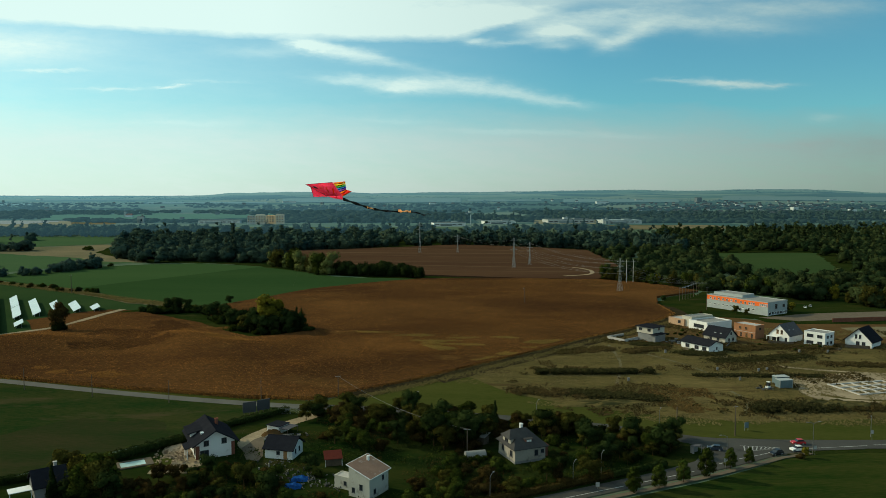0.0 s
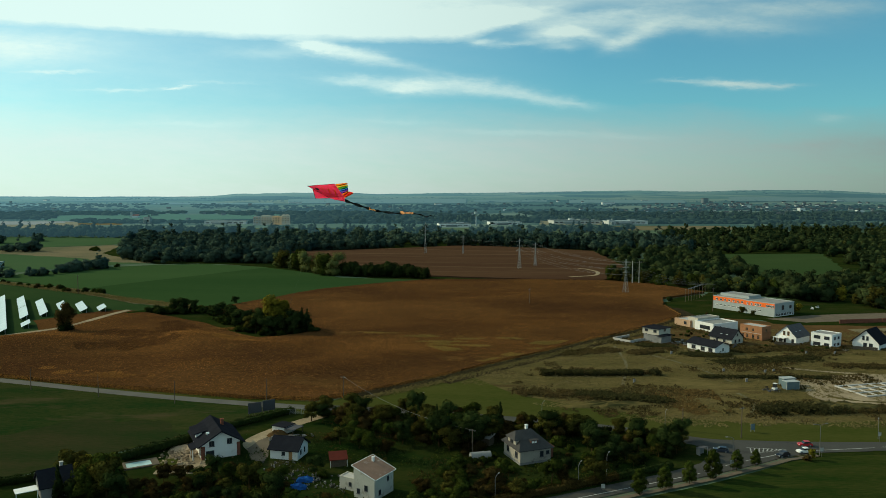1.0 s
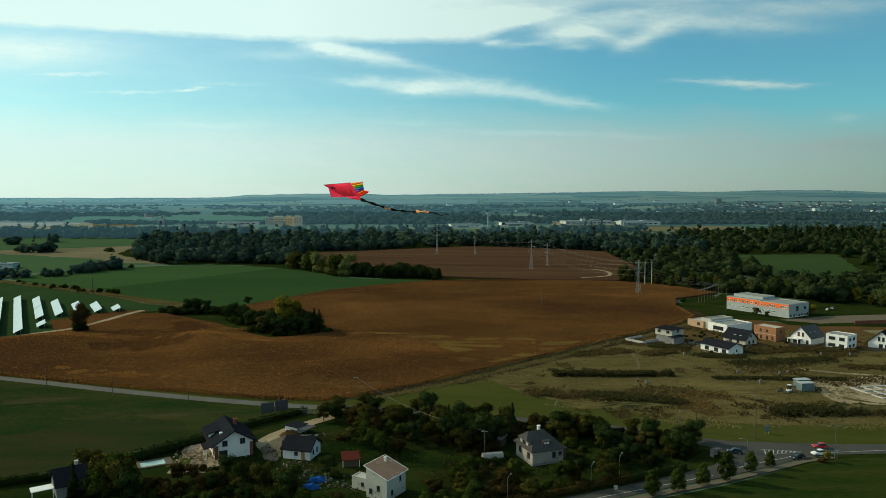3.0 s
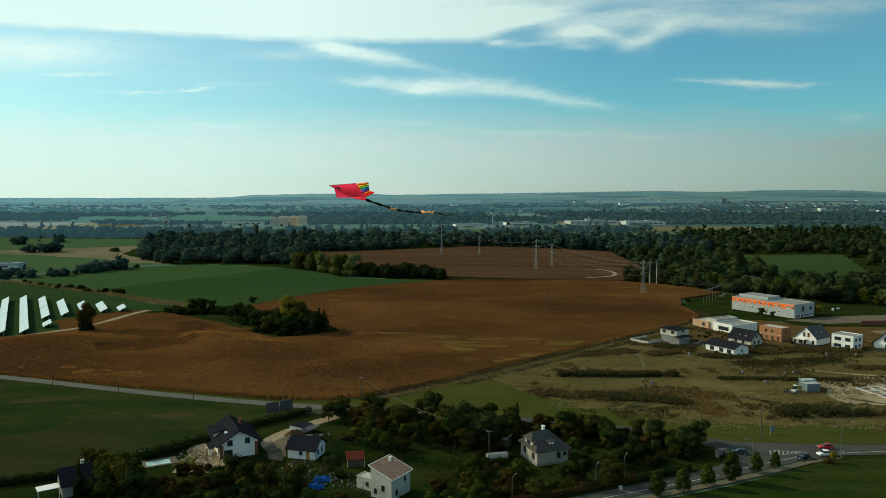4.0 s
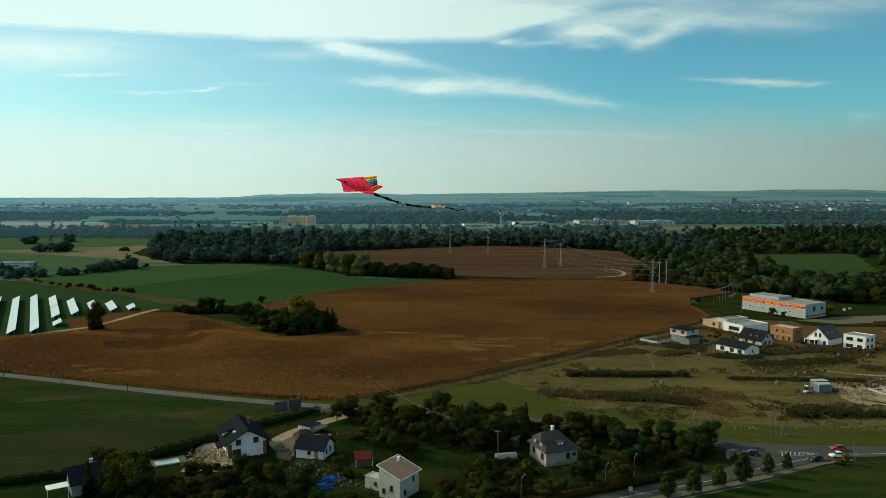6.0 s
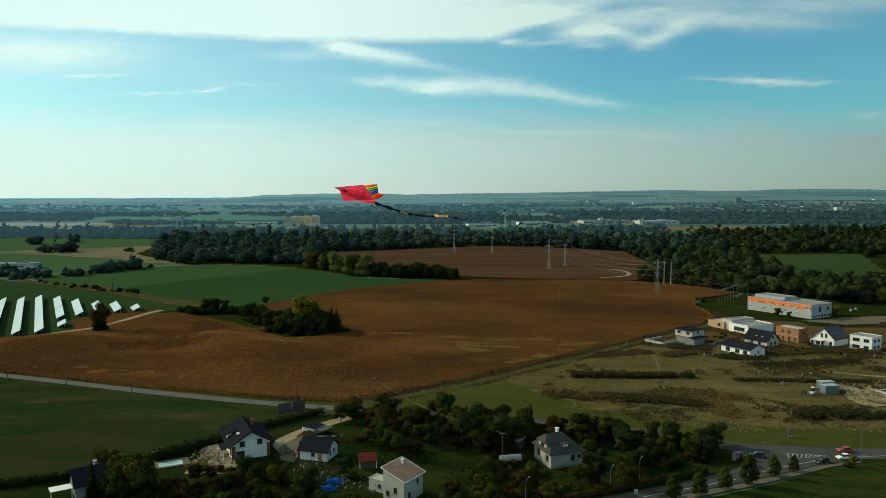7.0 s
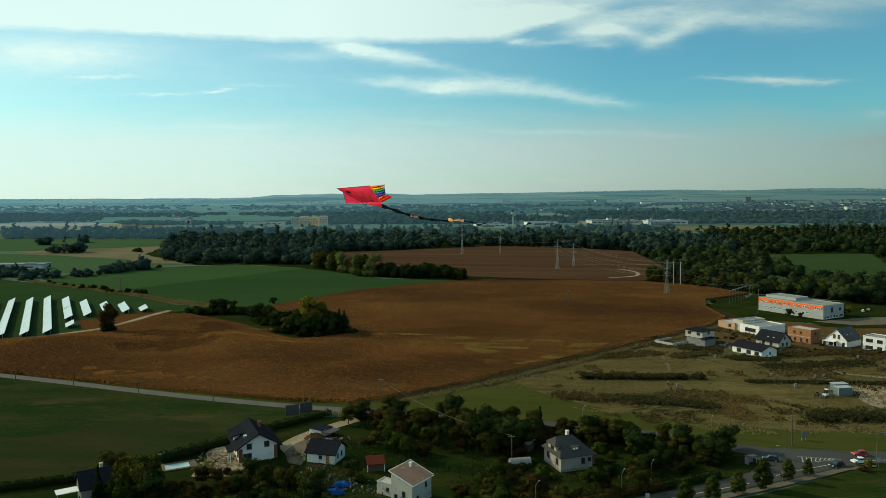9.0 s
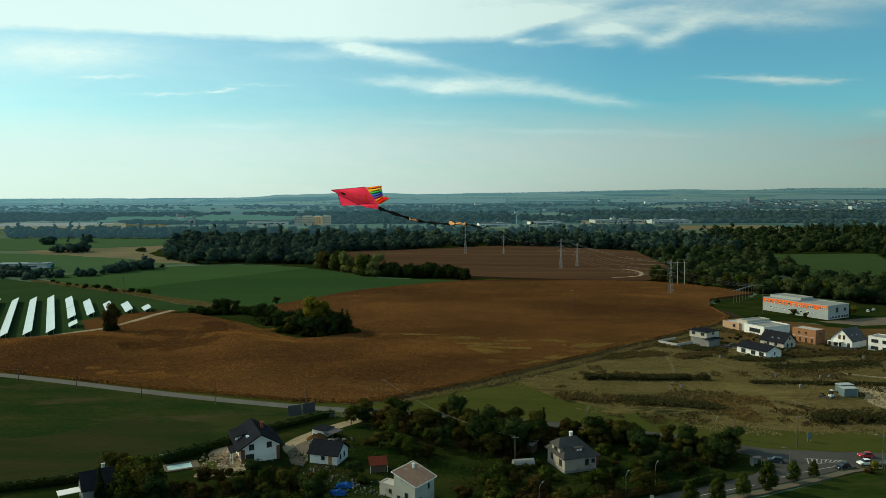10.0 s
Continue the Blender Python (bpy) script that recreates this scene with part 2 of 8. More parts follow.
M = dict(
    # Ground and far grass: distance haze is mixed into the base colours.
    ground=material("ground", (0.070, 0.125, 0.080), (0.095, 0.115, 0.072), 0.004, 60, bump=0.2, stains=((0.055, 0.095, 0.064), 0.0035, 0.5)),
    far_grass=material("far_grass", (0.040, 0.082, 0.036), (0.056, 0.094, 0.042), 0.010, 50, bump=0.2, stretch=(0.4, 1.5, 1), big=0.45),
    # The dark stretched stains stand for streaks of shadow on the grass.
    verge=material("verge", (0.012, 0.027, 0.005), (0.036, 0.040, 0.010), 0.06, 18, bump=0.9, dist=0.3, stains=((0.010, 0.016, 0.004), 0.05, 0.56), stretch=(0.35, 1.8, 1), sharp=0.10, big=0.4),
    ditch=material("ditch", (0.022, 0.018, 0.010), (0.044, 0.034, 0.018), 0.2, 10, bump=0.9, dist=0.3),
    clearing=material("clearing", (0.026, 0.050, 0.017), (0.038, 0.060, 0.021), 0.02, 40, bump=0.3, stretch=(0.5, 1.2, 1)),
    beet_light=material("beet_light", (0.031, 0.064, 0.022), (0.040, 0.074, 0.026), 0.010, 60, bump=0.4, dist=0.1, stretch=(0.25, 1.6, 1), big=0.45),
    meadow=material("meadow", (0.011, 0.027, 0.007), (0.034, 0.037, 0.012), 0.045, 22, bump=0.9, dist=0.3, stains=((0.050, 0.042, 0.019), 0.05, 0.54), stretch=(0.5, 1.5, 1), sharp=0.09, big=0.45),
    lawn=material("lawn", (0.034, 0.044, 0.009), (0.062, 0.062, 0.016), 0.035, 30, bump=0.7, dist=0.2, stretch=(0.4, 1.5, 1), sharp=0.14, big=0.40),
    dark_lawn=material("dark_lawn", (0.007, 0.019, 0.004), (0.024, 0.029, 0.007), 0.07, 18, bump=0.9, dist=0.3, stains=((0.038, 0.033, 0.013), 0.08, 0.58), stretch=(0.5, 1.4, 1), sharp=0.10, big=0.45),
    beet=material("beet", (0.020, 0.047, 0.015), (0.031, 0.060, 0.020), 0.010, 60, bump=0.4, dist=0.1, stretch=(0.25, 1.6, 1), big=0.45),
    corn=material("corn", (0.104, 0.049, 0.017), (0.040, 0.019, 0.009), 0.012, 80, bump=0.9, dist=0.6, stains=((0.116, 0.060, 0.020), 0.024, 0.60), stretch=(0.8, 1.2, 1), sharp=0.10, big=0.45),
    # Muted against the near maize, with distance haze in the base colour.
    corn_far=material("corn_far", (0.080, 0.044, 0.024), (0.050, 0.027, 0.016), 0.008, 60, bump=0.6, dist=0.4, stretch=(0.22, 1.8, 1), stains=((0.104, 0.064, 0.036), 0.010, 0.60), sharp=0.12, big=0.45),
    stalk=material("stalk", (0.196, 0.086, 0.022), (0.056, 0.025, 0.010), 0.012, 80, bump=0, island=1.3, translucent=0.1, stretch=(0.8, 1.2, 1), stains=((0.200, 0.104, 0.028), 0.024, 0.60), sharp=0.10, big=0.40),
    stalk_dark=material("stalk_dark", (0.072, 0.034, 0.014), (0.044, 0.022, 0.010), 0.03, 30, bump=0, island=0.9, translucent=0.1),
    stalk_pale=material("stalk_pale", (0.215, 0.104, 0.027), (0.125, 0.056, 0.017), 0.03, 20, bump=0, island=0.8, translucent=0.1),
    dry=material("dry", (0.136, 0.102, 0.039), (0.054, 0.050, 0.018), 0.040, 18, bump=0.9, dist=0.4, stains=((0.052, 0.034, 0.015), 0.05, 0.56), stretch=(0.4, 1.7, 1), big=0.5, sharp=0.12),
    dry_tuft=material("dry_tuft", (0.122, 0.094, 0.036), (0.070, 0.060, 0.021), 0.05, 20, bump=0, island=0.5, translucent=0.1),
    stalk_yellow=material("stalk_yellow", (0.215, 0.135, 0.034), (0.110, 0.078, 0.022), 0.05, 20, bump=0, island=0.8, translucent=0.1),
    pale_grass=material("pale_grass", (0.150, 0.118, 0.050), (0.104, 0.080, 0.032), 0.06, 20, bump=0, island=0.4, translucent=0.1),
    scrub=material("scrub", (0.066, 0.044, 0.018), (0.030, 0.027, 0.009), 0.06, 20, bump=0, island=0.9, translucent=0.1),
    scrub_dark=material("scrub_dark", (0.022, 0.021, 0.009), (0.036, 0.034, 0.012), 0.3, 8, bump=0, island=0.9, translucent=0.1),
    rusty=material("rusty", (0.120, 0.072, 0.024), (0.070, 0.046, 0.017), 0.1, 12, bump=0, island=0.7, translucent=0.1),
    worn=material("worn", (0.036, 0.032, 0.014), (0.014, 0.027, 0.008), 0.055, 22, bump=0.8, dist=0.3, stretch=(0.35, 1.8, 1), sharp=0.12, big=0.45),
    solar_grass=material("solar_grass", (0.018, 0.040, 0.014), (0.030, 0.052, 0.018), 0.03, 30, bump=0.4, dist=0.1),
    brick_pale=material("brick_pale", (0.44, 0.29, 0.19), (0.34, 0.22, 0.14), 0.8, 12, bump=0.4, dist=0.03),
    furrow=material("furrow", (0.098, 0.060, 0.034), (0.066, 0.038, 0.022), 0.02, 30, bump=0.4, dist=0.2, stretch=(0.4, 1.5, 1), sharp=0.14),
    sand=material("sand", (0.31, 0.245, 0.158), (0.19, 0.150, 0.096), 0.14, 10, bump=0.8, dist=0.2, stains=((0.095, 0.082, 0.044), 0.10, 0.60), sharp=0.12),
    soil=material("soil", (0.106, 0.060, 0.025), (0.066, 0.040, 0.017), 0.15, 14, bump=0.8, dist=0.2),
    stubble=material("stubble", (0.165, 0.135, 0.080), (0.095, 0.095, 0.055), 0.012, 50, bump=0.3, sharp=0.12),
    asphalt=material("asphalt", (0.066, 0.064, 0.057), (0.044, 0.043, 0.038), 0.08, 40, rough=0.85, bump=0.3, dist=0.02, spec=0.05, stains=((0.032, 0.031, 0.028), 0.12, 0.58)),
    old_asphalt=material("old_asphalt", (0.115, 0.110, 0.094), (0.078, 0.075, 0.066), 0.12, 40, rough=0.85, bump=0.3, dist=0.02, spec=0.05),
    paving=material("paving", (0.145, 0.118, 0.086), (0.095, 0.078, 0.058), 0.3, 20, bump=0.3, dist=0.02),
    marking=material("marking", (0.40, 0.40, 0.38), (0.20, 0.20, 0.19), 0.9, 10, bump=0),
    leaf=material("leaf", (0.022, 0.040, 0.007), (0.046, 0.053, 0.010), 0.25, 8, bump=0, rnd=0.8, island=0.7, translucent=0.2),
    leaf_olive=material("leaf_olive", (0.038, 0.042, 0.009), (0.058, 0.049, 0.011), 0.25, 8, bump=0, rnd=0.6, island=0.7, translucent=0.2),
    leaf_yellow=material("leaf_yellow", (0.185, 0.155, 0.018), (0.125, 0.120, 0.016), 0.25, 8, bump=0, rnd=0.3, island=0.8, translucent=0.4),
    leaf_dark=material("leaf_dark", (0.013, 0.026, 0.008), (0.027, 0.036, 0.010), 0.3, 8, bump=0, rnd=0.6, island=0.6, translucent=0.15),
    leaf_light=material("leaf_light", (0.075, 0.095, 0.030), (0.115, 0.125, 0.040), 0.15, 8, bump=0, rnd=0.4, island=0.5, translucent=0.25),
    leaf_rust=material("leaf_rust", (0.048, 0.030, 0.010), (0.031, 0.027, 0.008), 0.3, 8, bump=0, rnd=0.5, island=0.7, translucent=0.2),
    woods=material("woods", (0.010, 0.022, 0.010), (0.038, 0.050, 0.018), 0.055, 4, bump=0, island=0.7, translucent=0.15, big=0.15, sharp=0.12, stains=((0.070, 0.066, 0.016), 0.07, 0.60)),
    # Bluish, lifted base colours carry the haze over these two distant woods.
    woods_hazed=material("woods_hazed", (0.022, 0.048, 0.044), (0.060, 0.088, 0.062), 0.045, 4, bump=0, island=0.5, translucent=0.15, big=0.15, sharp=0.12),
    woods_mid_hazed=material("woods_mid_hazed", (0.016, 0.038, 0.036), (0.050, 0.074, 0.048), 0.050, 4, bump=0, island=0.6, translucent=0.15, big=0.15, sharp=0.12, stains=((0.078, 0.090, 0.046), 0.06, 0.59)),
    bark=material("bark", (0.066, 0.045, 0.021), (0.040, 0.027, 0.013), 2.0, 8),
    render_white=material("render_white", (0.70, 0.70, 0.68), (0.62, 0.62, 0.60), 0.25, 14, bump=0.15, dist=0.02, stains=((0.50, 0.49, 0.46), 0.5, 0.60)),
    render_cream=material("render_cream", (0.47, 0.44, 0.37), (0.37, 0.35, 0.30), 0.3, 14, bump=0.2, dist=0.02, stains=((0.26, 0.24, 0.20), 0.5, 0.57)),
    # Villa walls: cream render darkened, the shade on them put into its colour.
    render_shaded=material("render_shaded", (0.33, 0.305, 0.255), (0.26, 0.24, 0.205), 0.3, 14, bump=0.2, dist=0.02, stains=((0.18, 0.165, 0.14), 0.5, 0.57)),
    render_grey=material("render_grey", (0.22, 0.22, 0.215), (0.16, 0.16, 0.158), 0.3, 14, bump=0.15, dist=0.02, stains=((0.12, 0.12, 0.115), 0.5, 0.60)),
    dark_roof=material("dark_roof", (0.012, 0.013, 0.017), (0.020, 0.021, 0.026), 0.6, 14, rough=0.8, bump=0.3, dist=0.04),
    slate_roof=material("slate_roof", (0.092, 0.092, 0.098), (0.060, 0.060, 0.066), 0.7, 14, rough=0.8, bump=0.4, dist=0.04),
    villa_slate=material("villa_slate", (0.062, 0.060, 0.058), (0.042, 0.041, 0.041), 0.7, 14, rough=0.8, bump=0.4, dist=0.04),
    rust_roof=material("rust_roof", (0.28, 0.175, 0.125), (0.20, 0.12, 0.085), 0.5, 14, rough=0.75, bump=0.4, dist=0.04, stains=((0.36, 0.29, 0.24), 0.5, 0.60)),
    red_roof=material("red_roof", (0.105, 0.026, 0.019), (0.070, 0.020, 0.015), 0.8, 14, bump=0.3, dist=0.04),
    flat_roof=material("flat_roof", (0.25, 0.25, 0.235), (0.19, 0.19, 0.18), 0.2, 14, bump=0.2),
    concrete=material("concrete", (0.42, 0.40, 0.37), (0.33, 0.32, 0.30), 0.4, 14, bump=0.2, dist=0.02),
    brick=material("brick", (0.34, 0.165, 0.085), (0.25, 0.12, 0.065), 0.8, 12, bump=0.4, dist=0.03),
    brick_red=material("brick_red", (0.19, 0.075, 0.05), (0.13, 0.052, 0.036), 0.8, 12, bump=0.4, dist=0.03),
    orange=material("orange", (0.80, 0.16, 0.035), (0.70, 0.13, 0.03), 0.3, 12, rough=0.5, bump=0.05),
    metal_grey=material("metal_grey", (0.34, 0.37, 0.37), (0.27, 0.30, 0.30), 0.5, 12, rough=0.55, bump=0.1, metal=0.0),
    cabin=material("cabin", (0.12, 0.165, 0.18), (0.085, 0.12, 0.135), 0.6, 12, rough=0.5, bump=0.1),
    steel=plain("steel", (0.27, 0.285, 0.28), 0.6, 0.1, 0.3),
    lamp_pole=plain("lamp_pole", (0.15, 0.15, 0.145), 0.5, 0.3),
    pole_wood=material("pole_wood", (0.12, 0.095, 0.07), (0.075, 0.06, 0.045), 2.0, 8),
    wire=plain("wire", (0.12, 0.12, 0.12), 0.6),
    glass=plain("glass", (0.025, 0.03, 0.036), 0.08, 0.0, 0.6),
    frame_white=plain("frame_white", (0.75, 0.75, 0.73), 0.5),
    frame_dark=plain("frame_dark", (0.05, 0.05, 0.055), 0.5),
    wood=material("wood", (0.36, 0.20, 0.085), (0.26, 0.14, 0.06), 1.0, 12, stretch=(1, 1, 0.2)),
    # Pale base colour stands for the sky reflected in the solar panels.
    panel=material("panel", (0.42, 0.48, 0.49), (0.34, 0.40, 0.42), 0.2, 8, rough=0.25, bump=0.0, spec=0.7),
    panel_frame=plain("panel_frame", (0.5, 0.5, 0.5), 0.4, 0.6),
    pool=plain("pool", (0.44, 0.62, 0.60), 0.1, 0.0, 0.5),
    tarp=material("tarp", (0.008, 0.030, 0.13), (0.02, 0.10, 0.30), 0.9, 8, rough=0.5, bump=0.5),
    junk=material("junk", (0.20, 0.195, 0.18), (0.035, 0.033, 0.03), 0.8, 8, island=1.6),
    rubble=material("rubble", (0.34, 0.26, 0.18), (0.20, 0.15, 0.10), 0.8, 10, island=0.8),
    far_wall=material("far_wall", (0.26, 0.32, 0.32), (0.13, 0.17, 0.18), 0.02, 8, bump=0, rnd=0.7, island=0.3),
    far_hall=material("far_hall", (0.60, 0.64, 0.62), (0.34, 0.38, 0.38), 0.03, 8, bump=0, rnd=0.5, island=0.3),
    far_orange=material("far_orange", (0.75, 0.36, 0.16), (0.80, 0.62, 0.42), 0.05, 8, bump=0),
    far_cream=material("far_cream", (0.60, 0.55, 0.46), (0.46, 0.42, 0.35), 0.05, 8, bump=0),
    far_roof=material("far_roof", (0.075, 0.078, 0.080), (0.105, 0.082, 0.074), 0.02, 8, bump=0, island=0.6),
)


def car_paint(name, c):
    m = plain(name, c, 0.4, 0.0, 0.35)
    m.node_tree.nodes["Principled BSDF"].inputs["Coat Weight"].default_value = 0.15
    return m


# ---- mesh helpers ----


def part(name, bm, mat, parent=None, label=""):
    """Links a bmesh as one mesh object under a thing or a part."""
    me = bpy.data.meshes.new(name)
    bmesh.ops.recalc_face_normals(bm, faces=bm.faces[:])
    bm.to_mesh(me)
    bm.free()
    me.materials.append(mat)
    ob = new(name, me)
    ob.parent = parent
    if label:
        ob["label"] = label
    return ob


def empty(name, m, label, category, group="", kind=""):
    ob = new(name)
    ob.empty_display_size = 0.5
    ob.matrix_world = m
    return tagged(ob, label, category, group, kind)


def box(bm, x0, y0, z0, x1, y1, z1, m=None):
    co = [(x0, y0, z0), (x1, y0, z0), (x1, y1, z0), (x0, y1, z0), (x0, y0, z1), (x1, y0, z1), (x1, y1, z1), (x0, y1, z1)]
    vs = [bm.verts.new(m @ Vector(c) if m else c) for c in co]
    for f in ((0, 3, 2, 1), (4, 5, 6, 7), (0, 1, 5, 4), (1, 2, 6, 5), (2, 3, 7, 6), (3, 0, 4, 7)):
        bm.faces.new([vs[i] for i in f])
    return vs


def boxed(*spans):
    bm = bmesh.new()
    for s in spans:
        box(bm, *s)
    return bm


def beam(bm, a, b, w, w2=None, sides=4):
    """A straight bar from a to b."""
    a, b = Vector(a), Vector(b)
    q = (b - a).to_track_quat("Z", "Y").to_matrix()
    rings = []
    for p, r in ((a, w / 2), (b, (w if w2 is None else w2) / 2)):
        rings.append([bm.verts.new(p + q @ Vector((r * math.cos(2 * math.pi * (i + 0.5) / sides), r * math.sin(2 * math.pi * (i + 0.5) / sides), 0))) for i in range(sides)])
    for i in range(sides):
        j = (i + 1) % sides
        bm.faces.new((rings[0][i], rings[0][j], rings[1][j], rings[1][i]))
    bm.faces.new(rings[0][::-1]), bm.faces.new(rings[1])


def outline_points(pts, step=6.0, wobble=0.0, seed=0.0):
    out = []
    for i, a in enumerate(pts):
        a, b = Vector((*a, 0)), Vector((*pts[(i + 1) % len(pts)], 0))
        k = max(1, int((b - a).length / step))
        nrm = Vector((-(b - a).y, (b - a).x, 0)).normalized()
        for j in range(k):
            p = a.lerp(b, j / k)
            if wobble:
                p += nrm * wobble * noise.noise((p.x * 0.06 + seed, p.y * 0.06, seed))
                p += nrm * wobble * 0.4 * noise.noise((p.x * 0.3 + seed, p.y * 0.3, seed + 4))
            out.append((p.x, p.y))
    return out


def sheet(name, pts, z, mat, label="", category="field", depth=0.0, wobble=0.0, step=6.0, relief=None):
    """A piece of ground with a given outline; depth gives it sides that reach down, relief its height inside."""
    out = outline_points(pts, step, wobble, z * 10)
    n = len(out)
    extra = []
    if relief:
        lo, hi = np.min(out, 0), np.max(out, 0)
        g = np.stack(np.meshgrid(np.arange(lo[0], hi[0], 7.3), np.arange(lo[1], hi[1], 7.3)), -1).reshape(-1, 2)
        g[:, 0] += 3.6 * (np.round((g[:, 1] - lo[1]) / 7.3) % 2)
        extra = [tuple(p) for p in g[inside(g[:, 0], g[:, 1], pts) & (relief(g[:, 0], g[:, 1]) > z + 0.02)]]
    vs, _, fs, *_ = geometry.delaunay_2d_cdt([Vector(p) for p in out + extra], [], [list(range(n))], 1, 1e-4)
    bm = bmesh.new()
    hi = [bm.verts.new((v.x, v.y, float(relief(v.x, v.y)) if relief else z)) for v in vs]
    for f in fs:
        bm.faces.new([hi[i] for i in f])
    if depth:
        rim = [bm.verts.new((x, y, z)) for x, y in out]
        lo = [bm.verts.new((x, y, z - depth)) for x, y in out]
        for i in range(n):
            j = (i + 1) % n
            bm.faces.new((lo[i], lo[j], rim[j], rim[i]))
    ob = part(name, bm, mat)
    if sum(f.normal.z * f.area for f in ob.data.polygons) < 0:
        ob.data.flip_normals()
    if relief:
        ob.data.polygons.foreach_set("use_smooth", [abs(f.normal.z) > 0.5 for f in ob.data.polygons])
    return tagged(ob, label, category, kind="structure")


def inside(x, y, pts):
    """Which of the points lie within the outline."""
    x, y = np.asarray(x), np.asarray(y)
    r = np.zeros(x.shape, bool)
    for i, (x0, y0) in enumerate(pts):
        x1, y1 = pts[(i + 1) % len(pts)]
        r ^= ((y0 > y) != (y1 > y)) & (x < (x1 - x0) * (y - y0) / (y1 - y0 + 1e-9) + x0)
    return r


def scatter(rng, pts, count):
    p = np.array(pts)
    lo, hi = p.min(0), p.max(0)
    out = np.zeros((0, 2))
    while len(out) < count:
        c = rng.uniform(lo, hi, (count * 2, 2))
        out = np.vstack([out, c[inside(c[:, 0], c[:, 1], pts)]])
    return out[:count]


def soup(name, verts, faces_n, mat, normals=None):
    """A mesh of separate polygons of faces_n corners each, from an array of corners."""
    v = np.asarray(verts, np.float32).reshape(-1, 3)
    me = bpy.data.meshes.new(name)
    n = len(v) // faces_n
    me.vertices.add(len(v)), me.loops.add(len(v)), me.polygons.add(n)
    me.vertices.foreach_set("co", v.ravel())
    me.loops.foreach_set("vertex_index", np.arange(len(v), dtype=np.int32))
    me.polygons.foreach_set("loop_start", np.arange(0, len(v), faces_n, dtype=np.int32))
    me.polygons.foreach_set("loop_total", np.full(n, faces_n, np.int32))
    me.materials.append(mat)
    me.update(calc_edges=True)
    if normals is not None:
        me.polygons.foreach_set("use_smooth", np.ones(n, bool))
        me.normals_split_custom_set_from_vertices((normals if len(normals) == len(v) else np.repeat(normals, faces_n, 0)).tolist())
    return me


def blades(rng, xy, z0, height, width, per=3, lean=0.35):
    """Drooping leaf-like triangles that turn to the light, some at each place."""
    n = len(xy) * per
    base = np.column_stack([np.repeat(xy, per, 0) + rng.normal(0, width * 0.5, (n, 2)), np.repeat(np.broadcast_to(z0, len(xy)), per) + height * rng.uniform(0.0, 1.0, n)])
    nrm = rng.normal(0, 0.2, (n, 3)) + (-0.3, -0.55, 0.75)
    nrm /= np.linalg.norm(nrm, axis=1)[:, None]
    a = np.cross(nrm, rng.normal(0, 1, (n, 3)))
    a /= np.linalg.norm(a, axis=1)[:, None]
    b = np.cross(nrm, a)
    w = (width * rng.uniform(0.35, 0.75, n))[:, None]
    h = (width * rng.uniform(0.5, 1.3, n))[:, None]
    return np.stack([base - a * w, base + a * w, base + b * h], 1).reshape(-1, 3)


def grass(name, rng, verts, mat, height=None):
    """Blades that are lit as a soft mat, like the tips of many fine leaves, on land of a given height."""
    n = len(verts) // 3
    up = rng.normal(0, 0.26, (n, 3)) + (0, -0.15, 1)
    if height:
        x, y = verts[::3, 0], verts[::3, 1]
        up[:, 0] -= (height(x + 1, y) - height(x - 1, y)) / 2
        up[:, 1] -= (height(x, y + 1) - height(x, y - 1)) / 2
    return new(name, soup(name, verts, 3, M[mat], up / np.linalg.norm(up, axis=1)[:, None]))


# ---- trees ----


def crown_lobes(rng, kind):
    """The lumps of a crown of height 1 and width about 1: place and radius."""
    lobes = []
    if kind == "round":
        for _ in range(16):
            a, r, h = rng.uniform(0, 6.283), rng.uniform(0.05, 0.30), rng.uniform(0.22, 0.82)
            lobes.append((r * math.cos(a) * (1.25 - abs(h - 0.45)), r * math.sin(a) * (1.25 - abs(h - 0.45)), h, rng.uniform(0.12, 0.22)))
    elif kind == "dome":
        lobes.append((0, 0, 0.46, 0.35))
        for i in range(9):
            a, e = i * 2.4 + rng.uniform(-0.5, 0.5), (-0.75 if i % 3 == 1 else rng.uniform(-0.15, 1.25))
            lobes.append((0.29 * math.cos(a) * math.cos(e), 0.29 * math.sin(a) * math.cos(e), 0.46 + 0.30 * math.sin(e), rng.uniform(0.12, 0.21)))
    elif kind == "tall":
        for _ in range(16):
            a, h = rng.uniform(0, 6.283), rng.uniform(0.10, 0.93)
            r = 0.11 * (1 - abs(h - 0.4))
            lobes.append((r * math.cos(a), r * math.sin(a), h, rng.uniform(0.07, 0.11) * (1.25 - h * 0.7)))
    elif kind == "oval":
        for i in range(18):
            h = 0.14 + 0.78 * i / 17
            a, r = i * 2.4 + rng.uniform(-0.4, 0.4), 0.27 * math.sin(math.pi * (0.12 + 0.86 * h)) ** 0.8 * (1.15 - 0.55 * h)
            lobes.append((r * math.cos(a), r * math.sin(a), h, rng.uniform(0.13, 0.18) * (1.15 - 0.5 * h)))
    elif kind == "cone":
        for i in range(16):
            h = 0.10 + 0.86 * i / 15
            a, r = rng.uniform(0, 6.283), 0.16 * (1 - h)
            lobes.append((r * math.cos(a), r * math.sin(a), h, 0.05 + 0.19 * (1 - h)))
    else:
        for _ in range(14):
            a, r = rng.uniform(0, 6.283), rng.uniform(0.0, 0.40)
            lobes.append((r * math.cos(a), r * math.sin(a), rng.uniform(0.15, 0.62 - 0.4 * r), rng.uniform(0.15, 0.28)))
    return np.array(lobes)


